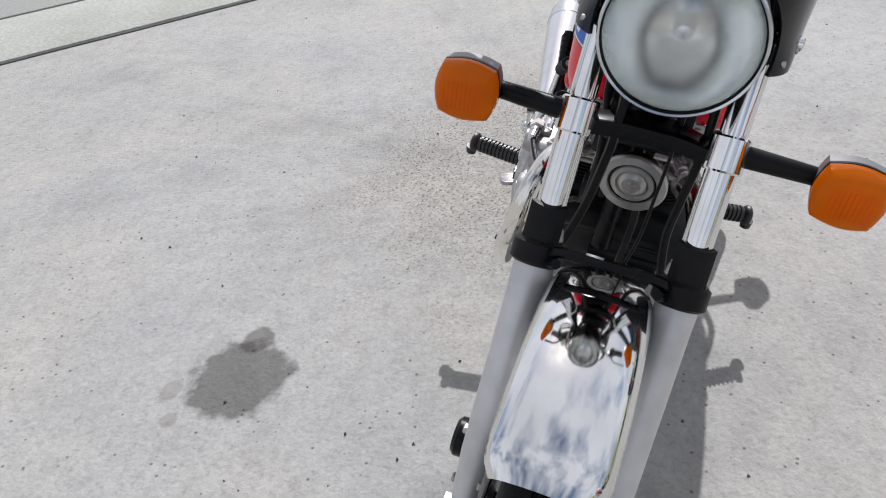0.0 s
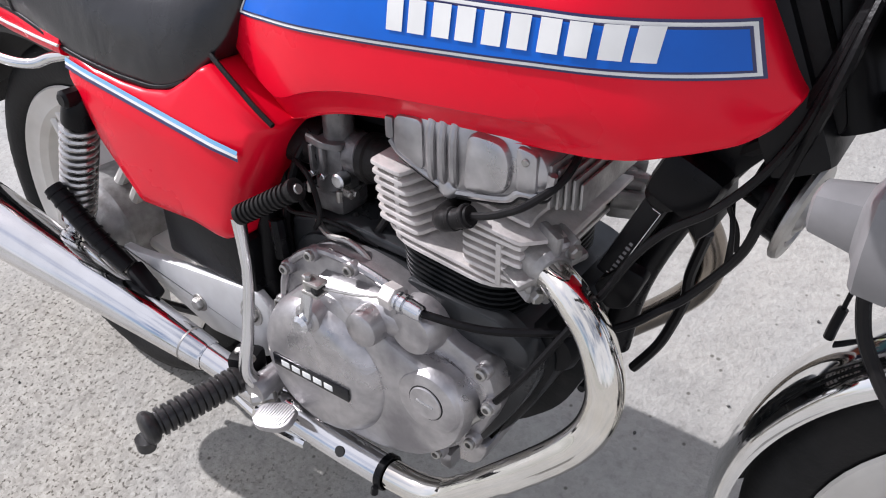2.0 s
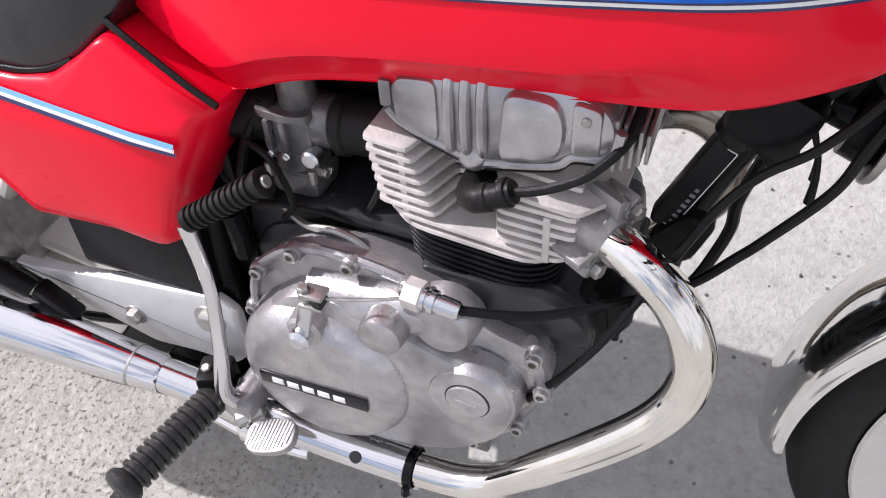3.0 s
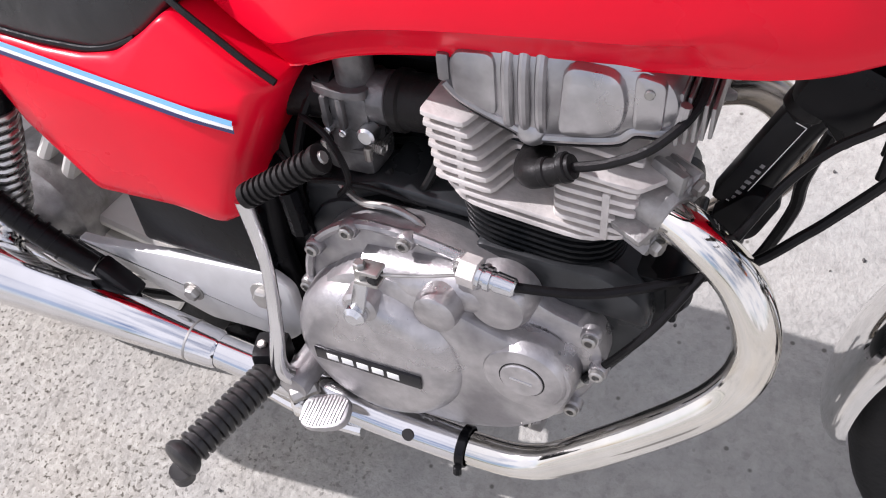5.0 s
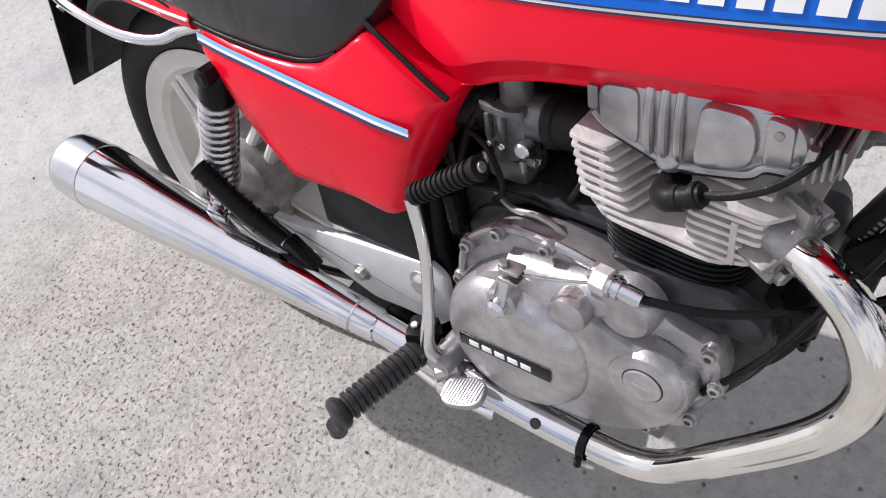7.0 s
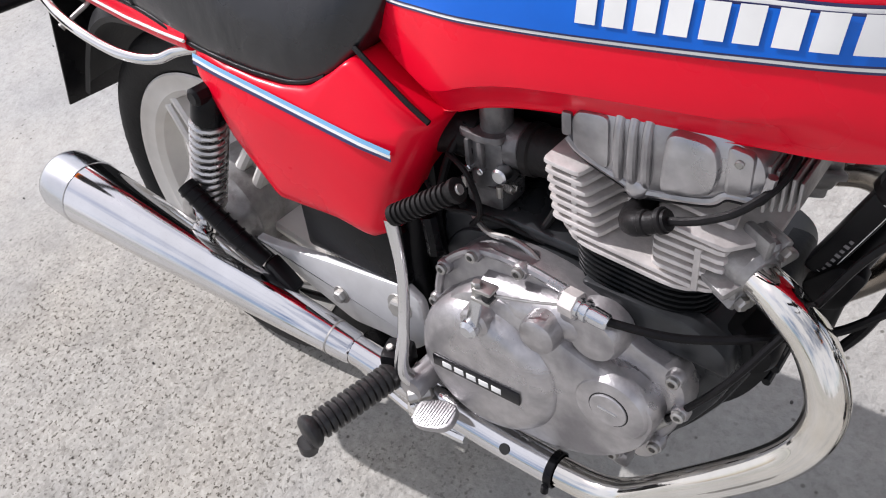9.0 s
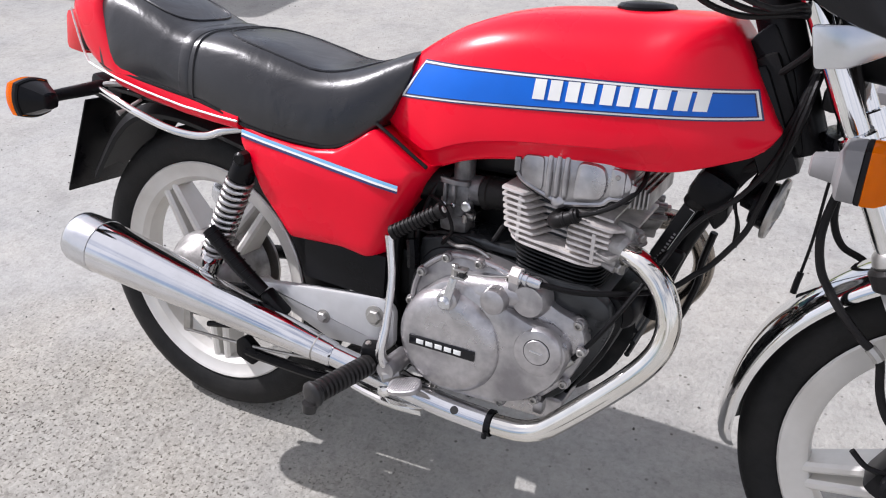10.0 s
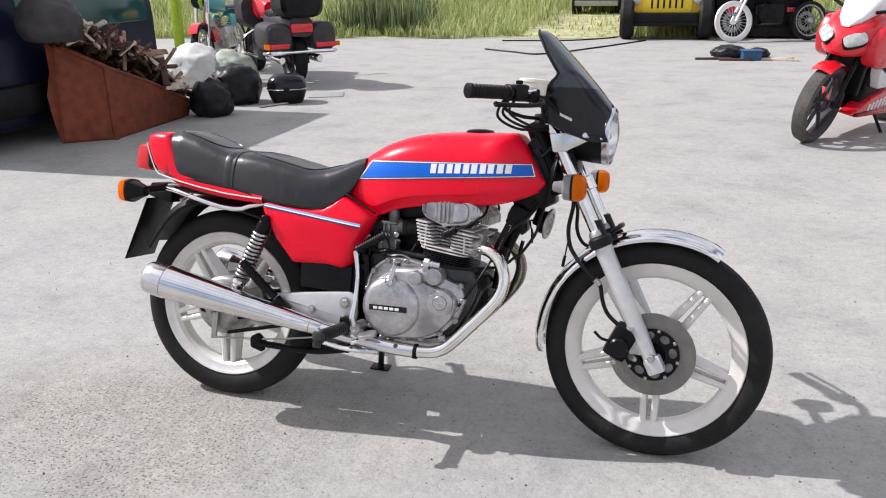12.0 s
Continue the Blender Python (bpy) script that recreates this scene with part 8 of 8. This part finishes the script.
# ---- touring bike seen from the rear, with panniers
def make_tourer():
    tb = thing("motorcycle", "large dark grey touring motorcycle with panniers, seen from behind", "motorcycle", m=pose(-3.00, 6.62, 0, 0, 0, 136))
    bike_wheel(tb, 0.10, 0.30, 0.30, 0.15, TYRE, GREY_PLASTIC, 6, "rear_wheel")
    bike_wheel(tb, 1.65, 0.30, 0.30, 0.13, TYRE, GREY_PLASTIC, 6, "front_wheel")
    for s in (-1, 1):
        pn = part("pannier", hull([(-0.24, 0.13, 0.44, 0.68), (-0.20, 0.155, 0.40, 0.72), (0.20, 0.155, 0.40, 0.72), (0.34, 0.12, 0.44, 0.70)]), GREY_PLASTIC, tb, "dark grey hard pannier")
        pn.matrix_local = pose(0, s * 0.265, 0)
        part("lamp_strip", box((-0.235, s * 0.28, 0.465), (0.03, 0.24, 0.055), 0.01), TAIL_RED, tb, "red reflector strip")
        part("indicator_lens", box((-0.232, s * 0.425, 0.47), (0.035, 0.06, 0.055), 0.01), AMBER, tb, "amber corner lens")
        part("silencer", lathe([(0, 0.035), (0.02, 0.045), (0.5, 0.045), (0.55, 0.03)], (-0.15, s * 0.23, 0.30), (1, 0, 0), 20), CHROME, tb)
        part("handlebar_grip", tube([(1.10, s * 0.14, 1.02), (1.0, s * 0.38, 1.0)], 0.016, 8, smooth=False), RUBBER, tb)
        part("mirror", box((1.15, s * 0.36, 1.18), (0.03, 0.14, 0.09), 0.02), BLACK, tb)
        part("crash_bar", tube([(0.85, s * 0.12, 0.65), (0.88, s * 0.36, 0.50), (0.90, s * 0.34, 0.32), (0.86, s * 0.1, 0.25)], 0.014, 8), CHROME, tb)
    part("bumper", tube([(-0.10, -0.42, 0.385), (-0.255, -0.36, 0.395), (-0.265, 0, 0.40), (-0.255, 0.36, 0.395), (-0.10, 0.42, 0.385)], 0.022, 10), CHROME, tb, "silver bumper bar")
    part("trunk", hull([(-0.34, 0.20, 0.80, 1.02), (-0.30, 0.25, 0.77, 1.12), (0.02, 0.26, 0.77, 1.16), (0.14, 0.22, 0.80, 1.12)]), PLASTIC, tb, "black top box")
    part("tail_lamp", box((-0.24, 0, 0.66), (0.05, 0.26, 0.10), 0.02), TAIL_RED, tb, "wide red tail lamp")
    part("tail", hull([(-0.23, 0.14, 0.56, 0.78), (0.3, 0.17, 0.55, 0.80), (0.7, 0.15, 0.6, 0.82)]), GREY_PLASTIC, tb)
    part("seat", hull([(0.15, 0.15, 0.78, 0.88), (0.45, 0.17, 0.74, 0.86), (0.8, 0.12, 0.72, 0.82)]), VINYL, tb)
    part("fuel_tank", hull([(0.72, 0.12, 0.72, 0.92), (0.95, 0.18, 0.70, 1.0), (1.2, 0.14, 0.74, 0.98)]), BRIGHT_RED, tb)
    part("fairing", hull([(1.1, 0.30, 0.62, 1.0), (1.35, 0.32, 0.58, 1.12), (1.6, 0.16, 0.66, 0.98)]), GREY_PLASTIC, tb)
    part("engine", box((0.85, 0, 0.40), (0.50, 0.42, 0.36), 0.05), BLACK, tb)
    part("mud_flap", box((-0.12, 0, 0.36), (0.02, 0.2, 0.22), 0.006, Matrix.Rotation(radians(12), 4, 'Y')), RUBBER, tb)


make_tourer()


# ---- stripped teal bike behind the sacks
def make_teal_bike():
    tb = thing("motorcycle", "partly stripped teal motorcycle with bare engine", "motorcycle", m=pose(-4.62, 7.25, 0, 6, 0, -78))
    bike_wheel(tb, 0.0, 0.32, 0.32, 0.10, TYRE, STEEL, 20, "front_wheel")
    bike_wheel(tb, -1.35, 0.32, 0.32, 0.12, TYRE, STEEL, 20, "rear_wheel")
    for s in (-1, 1):
        part("fork_leg", tube([(0, s * 0.08, 0.32), (-0.28, s * 0.08, 0.92)], 0.022, 10, smooth=False), CHROME, tb)
        part("handlebar", tube([(-0.30, s * 0.05, 0.98), (-0.33, s * 0.22, 1.05), (-0.42, s * 0.36, 1.03)], 0.012, 8), CHROME, tb)
        part("frame_tube", tube([(-0.32, 0, 0.85), (-0.42, s * 0.12, 0.45), (-0.60, s * 0.14, 0.25), (-0.95, s * 0.13, 0.28), (-1.0, s * 0.11, 0.62), (-1.5, s * 0.10, 0.74)], 0.016, 8), STEEL, tb)
        part("side_panel", prism(rounded([(-0.86, 0.52), (-1.10, 0.54), (-1.12, 0.70), (-0.90, 0.72)], 0.03), s * 0.10, s * 0.13, 0.01), TEAL, tb)
    part("fuel_tank", hull([(-0.34, 0.08, 0.80, 0.94), (-0.5, 0.14, 0.76, 1.0), (-0.75, 0.14, 0.74, 0.98), (-0.92, 0.08, 0.74, 0.86)]), TEAL, tb, "teal fuel tank")
    part("seat", hull([(-0.9, 0.10, 0.76, 0.84), (-1.2, 0.13, 0.75, 0.84), (-1.55, 0.11, 0.78, 0.88)]), VINYL, tb)
    part("tail", hull([(-1.3, 0.12, 0.68, 0.78), (-1.7, 0.07, 0.76, 0.86)]), TEAL, tb)
    part("engine", box((-0.66, 0, 0.42), (0.36, 0.36, 0.30), 0.05), ALLOY, tb)
    for k in range(6):
        part("fin", box((-0.60, 0, 0.56 + 0.022 * k), (0.24, 0.32, 0.008), 0.002), ALLOY, tb)
    part("headlamp", lathe([(-0.10, 0.04), (-0.04, 0.085), (0.02, 0.09), (0.03, 0.0)], (-0.16, 0, 0.92), (1, 0, 0), 24), CHROME, tb)
    part("front_mudguard", loft([[(0.345 * math.cos(a), y, 0.32 + 0.345 * math.sin(a)) for y in (-0.06, 0, 0.06)] for a in np.linspace(radians(40), radians(170), 20)], caps=False, closed=False), TAIL_RED, tb)
    part("exhaust_pipe", tube([(-0.5, -0.12, 0.55), (-0.38, -0.14, 0.40), (-0.5, -0.16, 0.24), (-1.2, -0.18, 0.28)], 0.02, 10), CHROME, tb)


make_teal_bike()
post = thing("marker_post", "lime green painted post", "post", m=pose(-4.75, 6.85, 0, 0, 2, 0))
part("shaft", box((0, 0, 0.65), (0.10, 0.09, 1.3), 0.01), LIME, post)
part("base", box((0, 0, 0.03), (0.26, 0.22, 0.06), 0.01), STEEL, post)


# ---- yellow off-road car, dark car, dirt bike at the back
def make_suv():
    su = thing("car", "yellow off-road car with black bumper, front towards the yard", "car", m=pose(1.05, 13.25, 0, 0, 0, -88))
    for y in (-0.68, 0.68):
        for x in (-0.45, -2.6):
            w = part("wheel", lathe([(-0.10, 0.22), (-0.12, 0.32), (-0.07, 0.36), (0.07, 0.36), (0.12, 0.32), (0.10, 0.22)], (x + 0.42, y, 0.36), (0, 1, 0), 28), TYRE, su)
            part("rim", lathe([(-0.105, 0.22), (-0.06, 0.18), (-0.07, 0.0)], (x + 0.42, y, 0.36), (0, 1, 0), 20, caps=False), STEEL, w)
    part("body", hull([(0.02, 0.62, 0.42, 0.86), (-0.10, 0.70, 0.38, 0.98), (-1.1, 0.74, 0.38, 1.05), (-3.2, 0.74, 0.38, 1.05), (-3.3, 0.70, 0.42, 0.98)]), YELLOW, su, "yellow body")
    part("cabin", hull([(-1.0, 0.60, 1.0, 1.10), (-1.35, 0.64, 1.0, 1.72), (-2.9, 0.64, 1.0, 1.74), (-3.25, 0.60, 1.0, 1.2)]), WINDOW, su, "dark glazed cabin")
    part("grille", box((0.045, 0, 0.62), (0.05, 0.86, 0.36), 0.02), YELLOW, su, "yellow grille panel")
    for k in range(6):
        part("grille_slot", box((0.073, -0.26 + 0.104 * k, 0.66), (0.006, 0.035, 0.24), 0.002), DARK, su)
    part("bumper", box((0.10, 0, 0.36), (0.20, 1.34, 0.22), 0.04), PLASTIC, su, "black bumper")
    part("bumper_lip", box((0.19, 0, 0.27), (0.08, 1.10, 0.06), 0.02), RUBBER, su)
    for s in (-1, 1):
        part("headlamp", lathe([(0, 0.09), (0.04, 0.085), (0.06, 0.05), (0.062, 0.0)], (0.05, s * 0.53, 0.70), (1, 0, 0), 24), GLASS_PALE, su)
        part("wheel_arch", tube([(0.20, s * 0.72, 0.34), (0.10, s * 0.72, 0.62), (-0.05, s * 0.72, 0.76), (-0.30, s * 0.72, 0.70), (-0.42, s * 0.72, 0.45)], 0.05, 8), PLASTIC, su)


make_suv()


def make_dark_car():
    c = thing("car", "dark blue car parked on the verge", "car", m=pose(-0.62, 17.4, 0.17, 0, 0, -90))
    part("body", hull([(0.0, 0.45, 0.25, 0.62), (-0.2, 0.55, 0.22, 0.85), (-3.2, 0.6, 0.22, 0.9)]), NAVY_BODY, c)
    part("cabin", hull([(-0.9, 0.45, 0.85, 0.95), (-1.4, 0.5, 0.85, 1.4), (-3.0, 0.5, 0.85, 1.4)]), WINDOW, c)
    part("bumper", box((0.03, 0, 0.28), (0.12, 1.0, 0.12), 0.03), STEEL, c)
    for s in (-1, 1):
        part("wheel", lathe([(-0.08, 0.2), (-0.09, 0.28), (0.09, 0.28), (0.08, 0.2)], (-0.45, s * 0.5, 0.25), (0, 1, 0), 24), TYRE, c)
        part("headlamp", box((0.0, s * 0.32, 0.50), (0.05, 0.18, 0.10), 0.02), GLASS_PALE, c)


make_dark_car()


def make_dirt_bike():
    d = thing("motorcycle", "white-rimmed dirt motorcycle leaning at the yard's edge", "motorcycle", m=pose(2.20, 12.72, 0, 9, 0, 205))
    bike_wheel(d, 0.0, 0.345, 0.345, 0.062, WHEEL, FAIR_WHITE, 24, "front_wheel")
    bike_wheel(d, -1.4, 0.33, 0.33, 0.11, TYRE, STEEL, 24, "rear_wheel")
    for s in (-1, 1):
        part("fork_leg", tube([(0, s * 0.08, 0.345), (-0.36, s * 0.08, 1.05)], 0.022, 10, smooth=False), FAIR_WHITE, d)
    part("engine", box((-0.66, 0, 0.45), (0.40, 0.26, 0.34), 0.05), BLACK, d)
    part("fuel_tank", hull([(-0.35, 0.07, 0.82, 0.95), (-0.6, 0.13, 0.70, 1.0), (-0.85, 0.09, 0.78, 0.9)]), BLACK, d)
    part("seat", hull([(-0.7, 0.09, 0.82, 0.92), (-1.5, 0.10, 0.84, 0.94)]), VINYL, d)
    part("rear_mudguard", hull([(-1.3, 0.08, 0.80, 0.84), (-1.8, 0.07, 0.90, 0.94)]), BLACK, d)
    part("handlebar", tube([(-0.40, -0.38, 1.12), (-0.36, 0, 1.08), (-0.40, 0.38, 1.12)], 0.012, 8), STEEL, d)


make_dirt_bike()


def make_trailer():
    t = thing("trailer", "low black box trailer parked by the grass", "trailer", m=pose(2.66, 14.15, 0, 0, 0, 3))
    part("body", box((0, 0, 0.70), (1.62, 1.3, 1.05), 0.04), BLACK, t)
    part("skirt", box((0, -0.62, 0.16), (1.50, 0.03, 0.24), 0.01), PLASTIC, t)
    part("lid", box((0, 0, 1.26), (1.68, 1.36, 0.08), 0.03), PLASTIC, t)
    for x in (-0.5, 0.5):
        part("lamp", box((x, -0.665, 0.50), (0.22, 0.03, 0.08), 0.01), TAIL_RED, t)
    for x in (-0.62, 0.62):
        part("wheel", lathe([(-0.08, 0.18), (-0.09, 0.26), (0.09, 0.26), (0.08, 0.18)], (x, -0.52, 0.26), (0, 1, 0), 24), TYRE, t)


make_trailer()
lump("rubbish_sack", (2.02, 10.30, 0.0), (0.46, 0.36, 0.20), BLACK_SACK, "flattened black sack among debris", "sack", 4.4)
lump("rubbish_sack", (2.42, 10.42, 0.0), (0.30, 0.26, 0.15), BLACK_SACK, "flattened black sack among debris", "sack", 6.4)
cr = thing("crate", "small blue plastic crate lying on the concrete", "crate", m=pose(2.30, 10.02, 0, 0, 0, 8))
part("crate_body", box((0, 0, 0.065), (0.25, 0.20, 0.13), 0.02), BLUE_CRATE, cr)
part("crate_rim", box((0, 0, 0.130), (0.28, 0.23, 0.02), 0.006), BLUE_CRATE, cr)
for i, (x, y, a, L) in enumerate(((1.80, 9.98, 10, 0.5), (2.62, 9.98, -12, 0.6), (2.10, 9.88, 4, 0.45), (2.72, 10.12, 30, 0.35))):
    w = new("scrap_plank", to_mesh("scrap_plank", box((0, 0, 0.015), (L, 0.06, 0.03), 0.004), WOOD_C if i % 2 else WOOD_B))
    w.matrix_world = pose(x, y, 0, 0, 0, a)
    tagged(w, "short bleached plank lying on concrete" if i % 2 else "short dark plank lying on concrete", "plank")
hs = new("hose", to_mesh("hose", tube([(-1.75, 10.95, 0.012), (-1.2, 10.55, 0.012), (-0.69, 10.31, 0.012), (0.05, 11.48, 0.012), (0.74, 12.85, 0.012)], 0.012, 8), RUBBER))
tagged(hs, "thin black hose lying across the concrete", "hose")
hs = new("hose", to_mesh("hose", tube([(-1.8, 12.5, 0.012), (-0.67, 12.66, 0.012), (0.0, 13.2, 0.012), (0.30, 13.7, 0.02)], 0.012, 8), RUBBER))
tagged(hs, "thin black hose near the grass", "hose")
